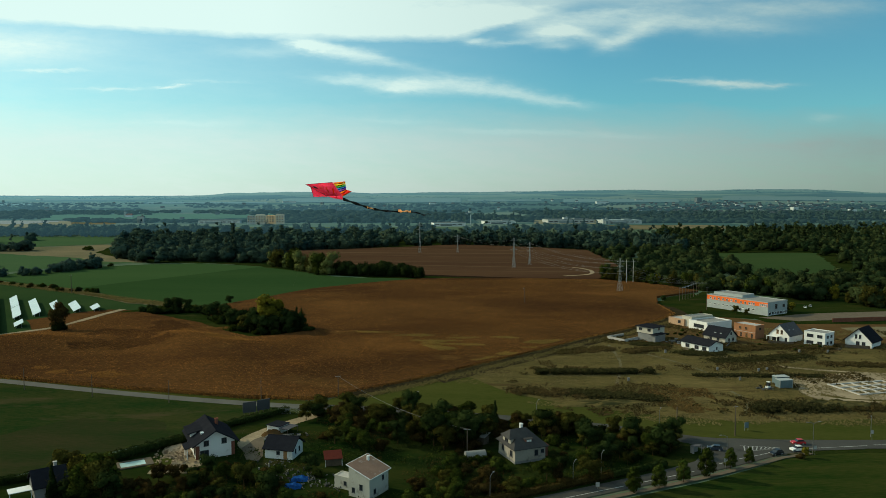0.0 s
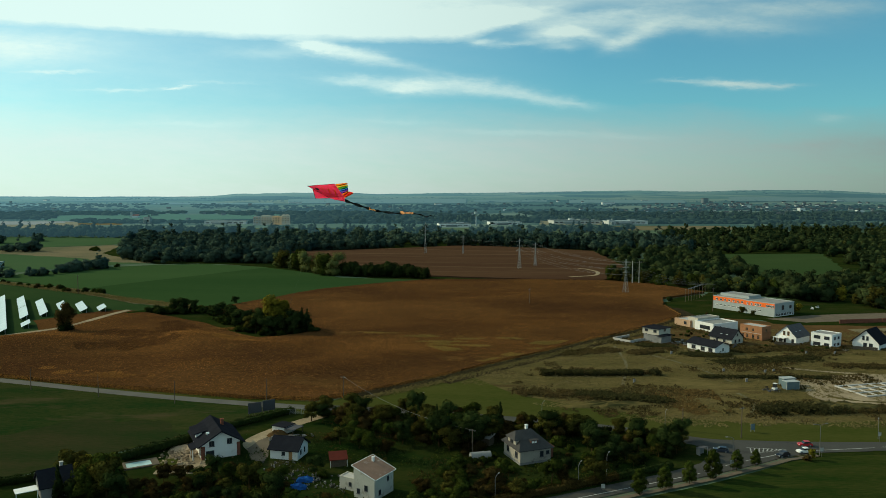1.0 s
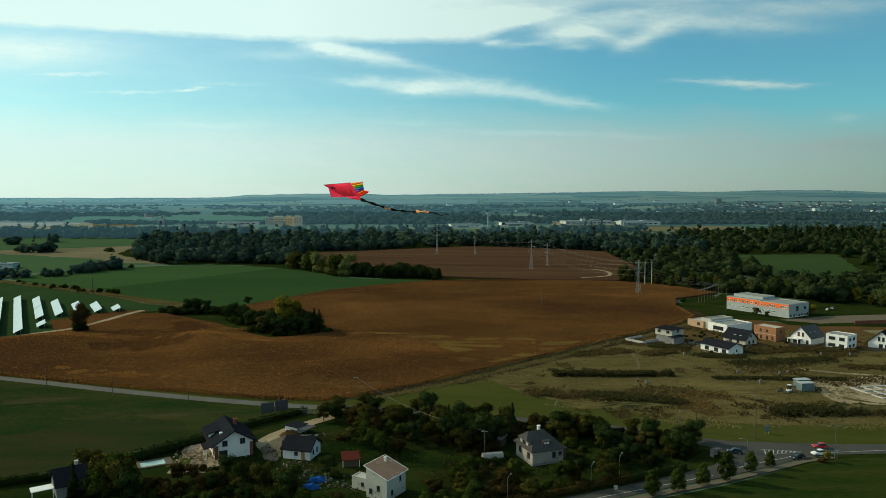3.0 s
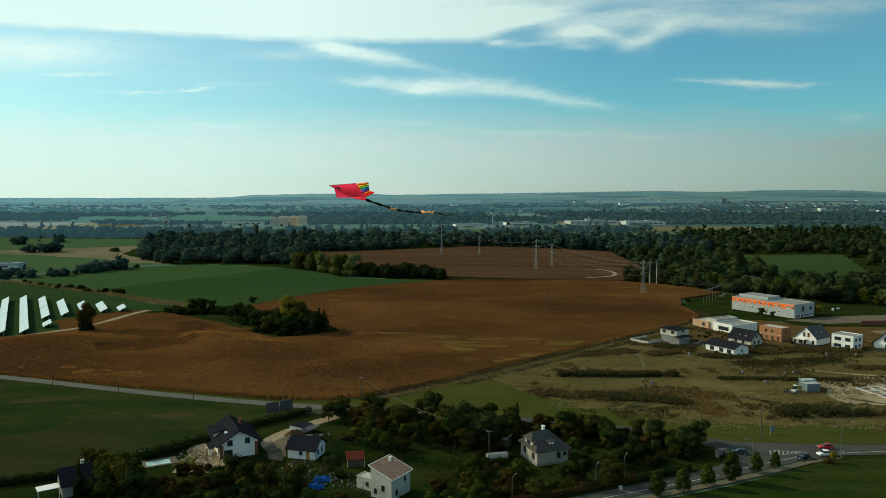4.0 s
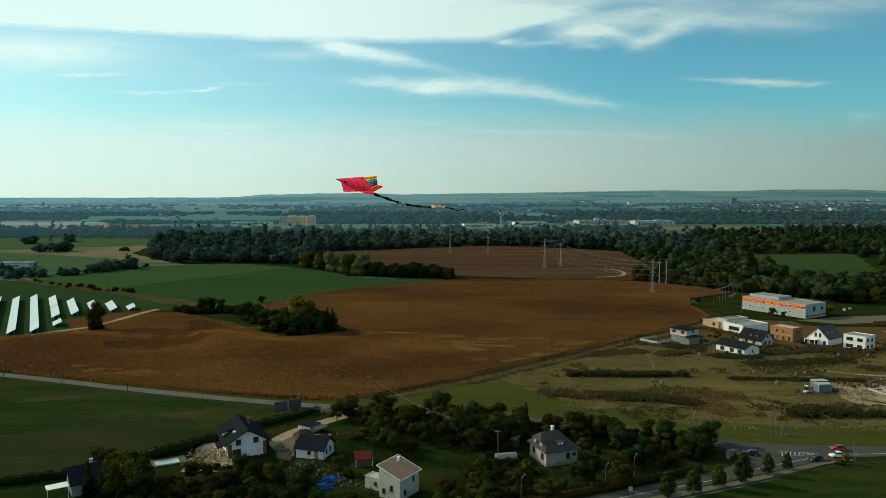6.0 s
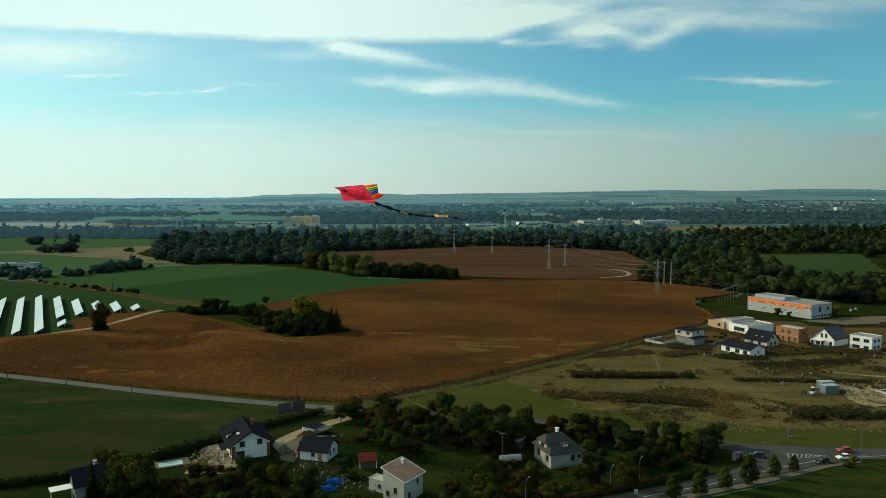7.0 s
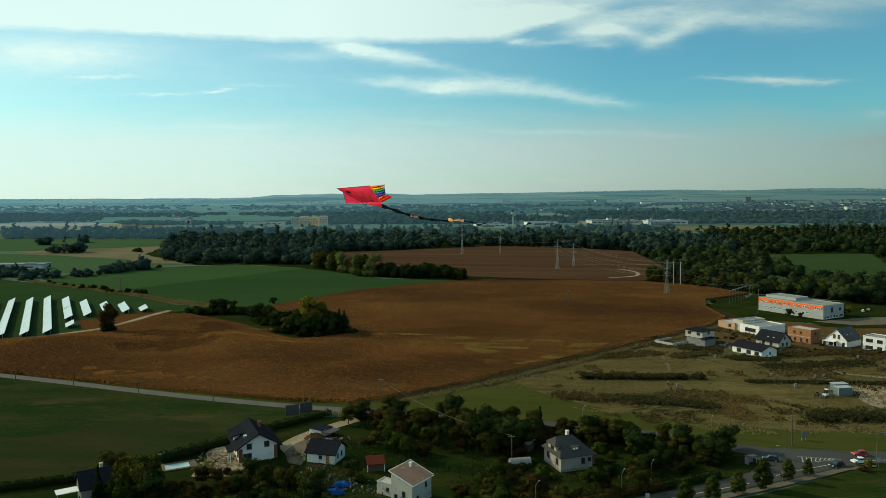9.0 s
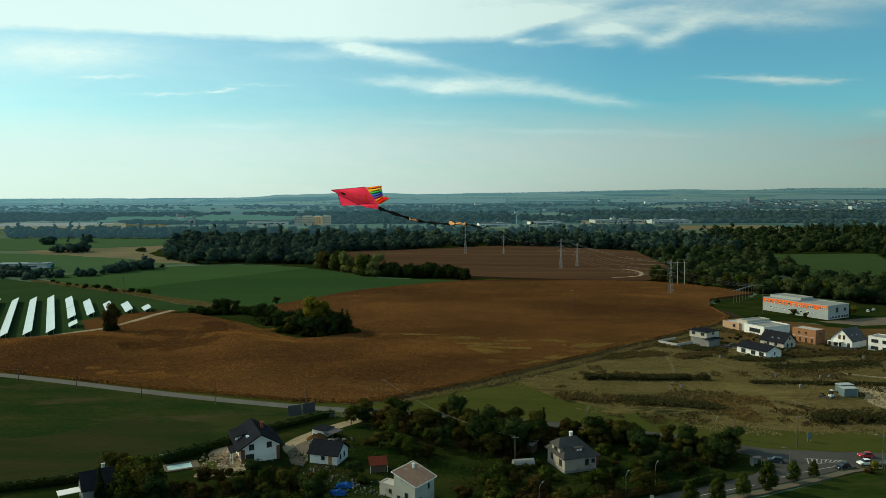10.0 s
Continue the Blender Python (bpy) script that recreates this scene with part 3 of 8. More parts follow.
def crown_points(rng, kind, count, lobes=None):
    """Places of leaf clumps on the lumps of a crown, with the outward way."""
    lobes = crown_lobes(rng, kind) if lobes is None else lobes
    pick = rng.choice(len(lobes), count, p=lobes[:, 3] ** 2 / (lobes[:, 3] ** 2).sum())
    d = rng.normal(0, 1, (count, 3))
    d /= np.linalg.norm(d, axis=1)[:, None]
    r = lobes[pick, 3] * rng.uniform(0.62, 1.04, count) ** 0.5
    p = lobes[pick, :3] + d * r[:, None] * np.array((1, 1, 0.85))
    return p, d


def lump_quads(rng, lobes, cut=2):
    """Uneven closed lumps, one for each lobe: corners and outward ways of four-cornered pieces."""
    ring = [(i / cut * 2 - 1, j / cut * 2 - 1) for i in range(cut + 1) for j in range(cut + 1)]
    out, way = [], []
    for x, y, z, r in lobes:
        bump = {}
        for axis in range(3):
            for s in (-1, 1):
                for i in range(cut):
                    for j in range(cut):
                        ids = [i * (cut + 1) + j, (i + 1) * (cut + 1) + j, (i + 1) * (cut + 1) + j + 1, i * (cut + 1) + j + 1]
                        for k in (ids if s > 0 else ids[::-1]):
                            c = [0, 0, 0]
                            c[axis], c[(axis + 1) % 3], c[(axis + 2) % 3] = s, ring[k][0], ring[k][1]
                            key = tuple(round(q, 2) for q in c)
                            if key not in bump:
                                bump[key] = rng.uniform(0.66, 1.05)
                            v = Vector(c).normalized()
                            way.append(v[:])
                            out.append((x + v.x * r * bump[key], y + v.y * r * bump[key], z + v.z * r * 0.85 * bump[key]))
    return np.array(out), np.array(way)


def leaf_cards(rng, p, d, size):
    """Bent four-cornered leaf clumps at p that face about d."""
    n = len(p)
    nrm = d + rng.normal(0, 0.38, (n, 3))
    nrm /= np.linalg.norm(nrm, axis=1)[:, None]
    a = np.cross(nrm, rng.normal(0, 1, (n, 3)))
    a /= np.linalg.norm(a, axis=1)[:, None]
    b = np.cross(nrm, a)
    s = (size * rng.uniform(0.55, 1.3, n))[:, None]
    k = rng.uniform(0.5, 1.0, (n, 4, 1))
    c = np.stack([p - a * s * k[:, 0], p - b * s * k[:, 1] * 0.8 + nrm * s * 0.2, p + a * s * k[:, 2], p + b * s * k[:, 3] * 0.8 + nrm * s * 0.2], 1)
    return c.reshape(-1, 3)


def soft_normals(rng, p, d, centre, lump=0.6, whole=0.5):
    """Normals that follow the lumps of a crown and the crown as a whole."""
    o = p - centre
    o /= np.linalg.norm(o, axis=1)[:, None] + 1e-6
    v = lump * d + whole * o + rng.normal(0, 0.16, p.shape)
    return v / np.linalg.norm(v, axis=1)[:, None]


def crown_mesh(seed, kind, width, height, count, size, mat, base=0.0):
    rng = np.random.default_rng(seed)
    lobes = crown_lobes(rng, kind)
    p, d = crown_points(rng, kind, count, lobes)
    grow = np.array((width, width, height))
    p = p * grow + np.array((0, 0, base))
    centre = np.array((0, 0, base + height * 0.4))
    lobes[:, 3] *= 0.70
    q, e = lump_quads(rng, lobes, 2)
    q = q * grow + np.array((0, 0, base))
    nrm = np.concatenate([np.repeat(soft_normals(rng, p, d, centre), 4, 0), soft_normals(rng, q, e, centre)])
    return soup("crown", np.concatenate([leaf_cards(rng, p, d, size), q]), 4, mat, nrm)


def trunk_mesh(seed, height, radius):
    rng = random.Random(seed)
    bm = bmesh.new()
    top = Vector((rng.uniform(-0.3, 0.3), rng.uniform(-0.3, 0.3), height))
    mid = top * 0.45
    beam(bm, (0, 0, -0.1), mid, radius * 2, radius * 1.4, 7)
    beam(bm, mid, top, radius * 1.4, radius * 0.4, 6)
    for _ in range(5):
        a, h = rng.uniform(0, 6.283), rng.uniform(0.35, 0.8)
        s = top * h
        beam(bm, s, s + Vector((math.cos(a), math.sin(a), 0.9)) * height * 0.28, radius * 0.7, radius * 0.2, 5)
    me = bpy.data.meshes.new("trunk")
    bm.to_mesh(me)
    bm.free()
    me.materials.append(M["bark"])
    return me


TREE_KINDS = {}


def tree_kind(key, kind, width, height, count, size, mat, trunk=0.22, clear=0.12, variants=3):
    TREE_KINDS[key] = [(crown_mesh(hash_seed(key) + i, kind, width, height * (1 - clear), count, size, M[mat], height * clear), trunk_mesh(hash_seed(key) + i, height * 0.7, trunk)) for i in range(variants)]


def hash_seed(key):
    return sum(ord(c) * (i + 3) for i, c in enumerate(key))


TREE_COUNT = [0]


def tree(key, x, y, scale=1.0, label="", name="tree", group="", category="tree", squash=1.0):
    TREE_COUNT[0] += 1
    rng = random.Random(TREE_COUNT[0] * 7 + 1)
    crown, trunk = TREE_KINDS[key][rng.randrange(len(TREE_KINDS[key]))]
    t = new(name)
    t.empty_display_size = 0.5
    s = scale * rng.uniform(0.92, 1.08)
    t.matrix_world = Matrix.LocRotScale((x, y, 0), Euler((0, 0, rng.uniform(0, 6.28))), (s, s, s * squash))
    tagged(t, label, category, group)
    for n, me in (("trunk", trunk), ("crown", crown)):
        o = new(n, me)
        o.parent = t
    return t


tree_kind("fruit", "round", 6.0, 5.6, 1500, 0.26, "leaf", 0.14)
tree_kind("olive", "round", 6.5, 6.0, 1500, 0.27, "leaf_olive", 0.15)
tree_kind("dark", "round", 7.5, 7.5, 1700, 0.30, "leaf_dark", 0.18)
tree_kind("rust", "round", 5.5, 5.0, 1300, 0.25, "leaf_rust", 0.13)
tree_kind("yellow", "round", 6.5, 7.0, 1400, 0.30, "leaf_yellow", 0.16)
tree_kind("young", "oval", 4.8, 5.9, 2600, 0.18, "leaf", 0.10, 0.10)
tree_kind("spruce", "cone", 5.0, 10.0, 1500, 0.30, "leaf_dark", 0.16, 0.05)
tree_kind("bush", "bush", 4.0, 3.6, 900, 0.24, "leaf", 0.06, 0.0)
tree_kind("dark_bush", "bush", 4.5, 4.0, 900, 0.26, "leaf_dark", 0.06, 0.0)
tree_kind("rust_bush", "bush", 4.2, 3.4, 900, 0.24, "leaf_rust", 0.06, 0.0)
tree_kind("wood", "round", 14.0, 17.0, 1300, 0.85, "leaf", 0.35, -0.14, 4)
tree_kind("wood_olive", "round", 13.0, 15.0, 900, 0.75, "leaf_olive", 0.35, -0.14)
tree_kind("wood_yellow", "round", 11.0, 14.0, 800, 0.70, "leaf_yellow", 0.3, -0.14)
tree_kind("wood_light", "round", 15.0, 16.0, 1300, 0.6, "leaf_light", 0.35, -0.14)
tree_kind("poplar", "tall", 22.0, 24.0, 800, 0.75, "leaf", 0.4, 0.04)
tree_kind("hedge_tree", "bush", 10.0, 15.0, 1500, 0.6, "leaf_dark", 0.3, 0.0)

# ---- ground, fields and roads ----


def ribbon(name, pts, width, z, mat, label, category="road", kind="structure"):
    """A strip along a line."""
    bm = bmesh.new()
    rows = []
    for i, p in enumerate(pts):
        p = Vector((*p, z))
        a, b = Vector((*pts[max(0, i - 1)], z)), Vector((*pts[min(len(pts) - 1, i + 1)], z))
        s = Vector((-(b - a).y, (b - a).x, 0)).normalized() * width / 2
        rows.append((bm.verts.new(p - s), bm.verts.new(p + s)))
    for (a, b), (c, d) in zip(rows, rows[1:]):
        bm.faces.new((a, c, d, b))
    ob = part(name, bm, mat)
    if sum(f.normal.z * f.area for f in ob.data.polygons) < 0:
        ob.data.flip_normals()
    return tagged(ob, label, category, kind=kind)


def smooth(pts, k=6):
    """A soft line through the points."""
    out = []
    for i in range(len(pts) - 1):
        p0, p1, p2, p3 = (Vector((*pts[min(max(j, 0), len(pts) - 1)], 0)) for j in (i - 1, i, i + 1, i + 2))
        for s in range(k):
            t = s / k
            q = 0.5 * ((2 * p1) + (p2 - p0) * t + (2 * p0 - 5 * p1 + 4 * p2 - p3) * t * t + (3 * p1 - p0 - 3 * p2 + p3) * t ** 3)
            out.append((q.x, q.y))
    return out + [tuple(pts[-1])]


far_ring = [(-5000, -400), (5000, -400), (5000, 4980), (-5000, 4980)]
gbm = bmesh.new()
gx = [-5000, -2500, -1200, -600, -300, 0, 300, 600, 1200, 2500, 5000]
gy = [-400, 0, 150, 300, 600, 1000, 1600, 2400, 3400, 4980]
gv = [[gbm.verts.new((x, y, 0)) for x in gx] for y in gy]
for j in range(len(gy) - 1):
    for i in range(len(gx) - 1):
        gbm.faces.new((gv[j][i], gv[j][i + 1], gv[j + 1][i + 1], gv[j + 1][i]))
tagged(part("ground", gbm, M["ground"]), "flat farmland ground reaching to the horizon", "ground", kind="structure")

CORN = [(-260, 289), (-159, 257), (-102, 237), (-53, 223), (-32, 220), (-24, 224), (3, 246), (24, 266), (48, 288), (72, 312), (92, 329), (118, 355), (134, 376), (136, 408), (146, 440),
        (182, 466), (160, 518), (134, 531), (75, 540), (7, 542), (-26, 520), (-69, 482), (-88, 447), (-107, 414), (-117, 394), (-100, 370), (-62, 372), (-46, 333), (-62, 319), (-72, 317), (-86, 330), (-105, 354),
        (-129, 374), (-145, 387), (-155.5, 384), (-165.5, 336), (-186, 321), (-210, 311), (-270, 309)]
CORN_FAR = [(75, 543), (134, 535), (160, 560), (178, 640), (188, 760), (192, 822), (144, 866), (54, 925), (-16, 876), (-93, 838), (-150, 822), (-115, 705), (-60, 620), (5, 566)]
GREEN = [(-300, 540), (-318, 556), (-318, 600), (-285, 640), (-237, 668), (-200, 676), (-150, 655), (-106, 614), (-62, 562), (7, 545), (-26, 522), (-69, 484), (-88, 449), (-110, 410), (-160, 428), (-224, 487)]
MEADOW_L = [(-300, 296), (-152, 250), (-100, 231), (-74, 222), (-53, 216), (-38, 213), (-52, 197), (-66, 183), (-90, 160), (-150, 120), (-330, 120)]
LAWN = [(-30, 216), (-24, 222), (3, 243), (18, 247), (30, 226), (52, 208), (74, 199), (95, 194), (112, 196), (180, 199), (320, 215), (320, 180), (110, 179), (73, 181), (58, 188), (40, 196), (0, 205)]
DRY = [(4, 238), (18, 238), (30, 217), (52, 200), (74, 192), (95, 188), (112, 189), (180, 191), (320, 205), (320, 330), (190, 330), (120, 345), (92, 325), (72, 308), (48, 284), (24, 262)]
VERGE = [(320, 169.5), (106, 169.5), (94, 168.4), (86, 165.6), (78, 160.8), (62, 152.6), (45, 145.4), (20, 135), (-10, 120), (60, 100), (320, 100)]


def from_edge(x, y, pts):
    """How far the points lie from an outline."""
    away = np.full(np.shape(x), 1e9)
    for (ax, ay), (bx, by) in zip(pts, pts[1:] + pts[:1]):
        k = np.clip(((x - ax) * (bx - ax) + (y - ay) * (by - ay)) / ((bx - ax) ** 2 + (by - ay) ** 2), 0, 1)
        away = np.minimum(away, np.hypot(x - ax - k * (bx - ax), y - ay - k * (by - ay)))
    return away


def corn_height(x, y):
    """The maize stands on gently rolling land, level at its edges."""
    x, y = np.asarray(x, float), np.asarray(y, float)
    away = from_edge(x, y, CORN)
    z = np.zeros(x.shape)
    for cx, cy, rx, ry, h in ((-158, 292, 28, 22, 5.2), (-215, 290, 36, 14, 0.8), (-92, 314, 18, 22, 3.6), (-70, 284, 26, 22, 3.0), (-74, 254, 16, 12, 2.2), (-40, 250, 14, 12, 2.0), (-10, 268, 34, 22, 1.8), (30, 330, 60, 26, 1.8), (-20, 385, 50, 36, 2.6), (60, 430, 55, 34, 2.4), (-40, 460, 40, 30, 1.6), (20, 505, 60, 20, 1.8), (110, 410, 24, 34, 1.4)):
        z = z + h * np.exp(-((x - cx) / rx) ** 2 - ((y - cy) / ry) ** 2)
    return 1.2 + z * np.clip(away / 22, 0, 1) ** 1.3


sheet("corn_field", CORN, 1.2, M["corn"], "ripe brown maize field with ragged edge", depth=1.2, wobble=1.5, step=4, relief=corn_height)
sheet("far_corn_field", CORN_FAR, 1.2, M["corn_far"], "reddish brown harvested field behind maize", depth=1.2, wobble=2.5)
for k, (xa, ya, xb, yb) in enumerate(((-98, 776, 168, 700), (-64, 660, 186, 610), (-128, 800, 120, 770), (-20, 600, 176, 590), (-60, 690, 180, 660), (-40, 860, 180, 800))):
    ribbon("field_furrow", smooth([(xa, ya), ((xa + xb) / 2, (ya + yb) / 2 - 6), (xb, yb)]), 4.5 + k % 3 * 2, 1.23 + 0.004 * k, M["furrow"], "pale worn strip across the brown field", "field")
sheet("beet_field", GREEN, 0.12, M["beet"], "smooth dark green crop field", wobble=1.5)
sheet("beet_field_far", [(-214, 516), (-170, 585), (-134, 645), (-152, 652), (-200, 673), (-236, 664), (-283, 636), (-315, 598), (-315, 558), (-298, 543), (-226, 491)], 0.16, M["beet_light"], "paler half of the green crop field", wobble=1.0)
sheet("field_margin", [(-165, 640), (-110, 600), (10, 530), (100, 530), (190, 470), (200, 560), (190, 760), (150, 560), (90, 560), (10, 585), (-60, 635), (-120, 715), (-160, 690)], 0.08, M["dark_lawn"], "dark grassy margin along the hedgerow", wobble=2)
sheet("meadow", MEADOW_L, 0.08, M["meadow"], "dark green meadow with worn brown patches", wobble=1.0)
sheet("grass_strip", LAWN, 0.09, M["lawn"], "mown olive green grass strip beside road", wobble=1.5)
sheet("rough_ground", DRY, 0.06, M["dry"], "dry tan rough ground with weeds and bare soil", wobble=2.5, step=4)
sheet("verge", VERGE, 0.10, M["verge"], "dark mown grass field beside road", wobble=0.3)
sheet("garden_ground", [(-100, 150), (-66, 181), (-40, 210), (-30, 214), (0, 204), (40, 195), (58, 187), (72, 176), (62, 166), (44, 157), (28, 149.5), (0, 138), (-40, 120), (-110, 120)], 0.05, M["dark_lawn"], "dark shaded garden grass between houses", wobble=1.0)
sheet("solar_meadow", [(-300, 330), (-210, 319), (-187, 329), (-169, 343), (-150, 398), (-110, 404), (-112, 408), (-165, 426), (-226, 482), (-316, 536), (-420, 600), (-520, 480)], 0.07, M["solar_grass"], "dark green grass under solar panels", wobble=1.0)
sheet("worn_meadow", [(-122, 186), (-98, 199), (-71, 202), (-67, 185), (-79, 174), (-90, 160), (-110, 150), (-150, 150)], 0.095, M["worn"], "worn brown part of the meadow", wobble=9, step=3)
sheet("reed_strip", [(-318, 537), (-226, 480), (-165, 424), (-118, 402), (-118, 407), (-163, 432), (-222, 490), (-314, 546)], 0.16, M["stubble"], "tan dry grass strip along field edge", wobble=2.0)
sheet("brown_patch", [(-173.6, 336.5), (-166.6, 343.9), (-163.0, 362.9), (-160.5, 380.4), (-156.1, 395.7), (-147.6, 397.6), (-166.2, 401.7), (-176.7, 393.7), (-186.1, 378.6), (-193.0, 368.0)], 0.11, M["corn"], "brown weedy patch between track and panels", wobble=1.0)
sheet("left_green_field", [(-640, 620), (-330, 600), (-300, 650), (-250, 690), (-300, 735), (-345, 760), (-470, 800), (-700, 880)], 0.13, M["far_grass"], "green field behind the hedge", wobble=4)
sheet("far_left_field", [(-520, 850), (-470, 805), (-340, 742), (-296, 700), (-238, 680), (-240, 700), (-320, 800), (-350, 900), (-390, 935)], 0.15, M["stubble"], "tan and pinkish stubble field", wobble=6)
sheet("far_left_green", [(-800, 880), (-600, 855), (-520, 855), (-395, 940), (-385, 1050), (-480, 1120), (-900, 1100)], 0.2, M["far_grass"], "green field before far trees", wobble=5)
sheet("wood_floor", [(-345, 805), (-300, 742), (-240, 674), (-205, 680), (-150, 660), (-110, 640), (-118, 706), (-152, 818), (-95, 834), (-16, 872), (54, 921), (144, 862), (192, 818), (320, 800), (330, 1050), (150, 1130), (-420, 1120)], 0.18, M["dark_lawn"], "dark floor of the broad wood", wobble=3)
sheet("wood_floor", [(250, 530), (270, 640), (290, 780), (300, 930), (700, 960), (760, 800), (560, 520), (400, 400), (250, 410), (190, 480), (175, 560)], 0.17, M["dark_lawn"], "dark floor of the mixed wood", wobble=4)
sheet("far_right_field", [(255, 545), (286, 664), (318, 790), (437, 790), (403, 712), (372, 639), (345, 585), (320, 545)], 0.2, M["clearing"], "green clearing among trees", wobble=4)
sheet("far_stubble", [(380, 1350), (400, 1560), (640, 1560), (620, 1380)], 0.3, M["stubble"], "pale stubble field near factories", wobble=8)
sheet("far_stubble_wide", [(-1100, 1560), (-1150, 1750), (-700, 1760), (-640, 1580)], 0.3, M["stubble"], "pale stubble field near distant solar park", wobble=8)


ROAD = smooth([(-330, 309), (-240, 278), (-154, 251.5), (-101, 232.5), (-74, 223.5), (-53, 217.5), (-34, 213), (0, 206), (40, 194.5), (60, 186), (73, 179), (90, 176.6), (108, 175.6), (160, 175), (330, 176)])
ribbon("roadside", ROAD[:60], 13.0, 0.06, M["lawn"], "grassy verge along the road", "verge")
ribbon("roadside", ROAD[58:], 16.0, 0.065, M["dark_lawn"], "dark grassy verge along the main road", "verge")
ribbon("road", ROAD[:37], 4.3, 0.14, M["old_asphalt"], "pale worn asphalt country road")
ribbon("main_road", ROAD[36:], 6.4, 0.145, M["asphalt"], "grey asphalt main road")
sheet("junction", [(66, 182.5), (75, 181.5), (92, 179.6), (110, 178.6), (110, 172), (95, 171.2), (87, 168.8), (79, 164.6), (63, 157), (46, 150), (28, 142.2), (10, 135), (6.8, 138.2), (28.8, 147.5), (44.8, 154.7), (55, 159.3), (65, 165), (70.5, 172)], 0.15, M["asphalt"], "broad grey asphalt road junction", "road", step=3)
sheet("roadside_bank", [(58, 187), (72, 178), (71.5, 171), (66, 164.5), (55.5, 158.8), (44.8, 154.2), (28.8, 147), (6.8, 137.8), (0, 142), (40, 162), (60, 174)], 0.12, M["dark_lawn"], "dark grassy bank between gardens and road", wobble=0.2)
ribbon("pavement", [(95, 169.3), (87, 166.8), (79, 162.6), (63, 154.8), (46, 147.6), (28, 139.9), (8, 131.5)], 1.4, 0.26, M["paving"], "pale paved footpath with kerb", "pavement")
ribbon("kerb", [(95, 170.6), (87, 168.1), (79, 163.9), (63, 156.1), (46, 149.0), (28, 141.3), (8, 132.9)], 0.22, 0.28, M["paving"], "concrete kerb along the road", "kerb")
for a, b in (((88, 171.2), (76, 166.2)), ((74, 165.2), (70, 163.2)), ((68, 162.3), (64, 160.4)), ((62.4, 158.7), (46.4, 151.8)), ((44.4, 151.0), (26.4, 143.4)), ((112, 174.4), (92, 172.4)), ((330, 175.6), (114, 174.9))):
    ribbon("lane_marking", [a, b], 0.22, 0.158, M["marking"], "white painted line on asphalt", "road marking")
for i in range(8):
    x, k = 80.4 + i * 1.05, i / 8
    ribbon("hatch_marking", [(x - 0.5, 171.7 + 1.7 * k), (x + 0.7, 175.0 - 1.3 * k)], 0.26, 0.158, M["marking"], "white hatched island painted on asphalt", "road marking")
for a, b in (((80.2, 175.3), (89.4, 173.6)), ((80.6, 171.4), (89.4, 173.3))):
    ribbon("island_edge", [a, b], 0.14, 0.162, M["marking"], "thin white edge of the painted island", "road marking")
ribbon("site_track", smooth([(330, 250), (200, 244), (150, 238), (131, 232), (124, 224), (128, 215), (150, 208)]), 5.0, 0.12, M["sand"], "sandy track across building plots", "track")
ribbon("plot_track", smooth([(190, 240), (140, 255), (122, 272), (112, 283)]), 2.2, 0.11, M["sand"], "pale worn track to the houses", "track")
ribbon("field_track", smooth([(112, 553), (134, 565), (142, 590), (139, 610), (133, 620)]), 3.2, 1.3, M["sand"], "pale dirt track at field edge", "track")
ribbon("solar_track", smooth([(-184.6, 328.1), (-179.1, 335.1), (-168.8, 348.4), (-165.3, 368.0), (-162.8, 386.0), (-159.4, 401.7)]), 4.0, 0.16, M["sand"], "pale dirt track beside solar panels", "track")
ribbon("yard_path", smooth([(-28, 205), (-38, 193), (-43, 183), (-40, 176)]), 4.0, 0.11, M["sand"], "pale gravel drive to the house", "track")
sheet("building_sand", [(123, 239), (130, 246), (151, 249), (200, 246), (200, 226), (170, 212), (134, 216), (125, 225)], 0.115, M["sand"], "sandy ground around foundations", wobble=1.5)
sheet("house_plots", [(84, 322), (100, 334), (150, 350), (300, 340), (300, 300), (200, 292), (170, 292), (150, 302), (115, 296), (90, 306)], 0.09, M["soil"], "bare brown soil around new houses", wobble=2)
sheet("plot_margin", [(108, 336), (200, 336), (205, 352), (172, 358), (142, 382), (132, 372)], 0.075, M["soil"], "bare soil between field and plots", wobble=1.5)
sheet("office_ground", [(172, 352), (205, 340), (420, 345), (420, 440), (250, 430), (215, 440), (186, 470), (165, 440), (168, 405)], 0.085, M["dark_lawn"], "dark grass and scrub around the office", wobble=3)
sheet("office_yard", [(175, 366), (205, 378), (300, 392), (300, 372), (190, 355)], 0.11, M["paving"], "pale yard beside office building", wobble=1)
sheet("office_lawn", [(137, 378), (170, 362), (182, 370), (166, 408), (176, 430), (160, 432), (140, 425)], 0.10, M["dark_lawn"], "grass around office building", wobble=1)
sheet("substation_yard", [(142, 408), (165, 410), (172, 440), (178, 462), (150, 440)], 0.13, M["dark_lawn"], "green grass of the substation", wobble=1)
sheet("house_yard", [(-60, 162), (-50, 162), (-49, 168), (-51, 182), (-56, 187), (-61, 179)], 0.10, M["sand"], "churned sandy yard beside the new house", wobble=3.0, step=1.2)
sheet("paved_yard", [(-42.8, 177.6), (-41.1, 183.6), (-39.3, 186.3), (-36.4, 172.0), (-36.9, 168.2), (-40.5, 169.7)], 0.12, M["paving"], "worn paved yard between house and outbuilding", wobble=0.6, step=1.5)
sheet("earth_plot", [(200, 336), (300, 345), (300, 316), (215, 312), (196, 318)], 0.10, M["stubble"], "bare tan earth of empty building plots", wobble=3)

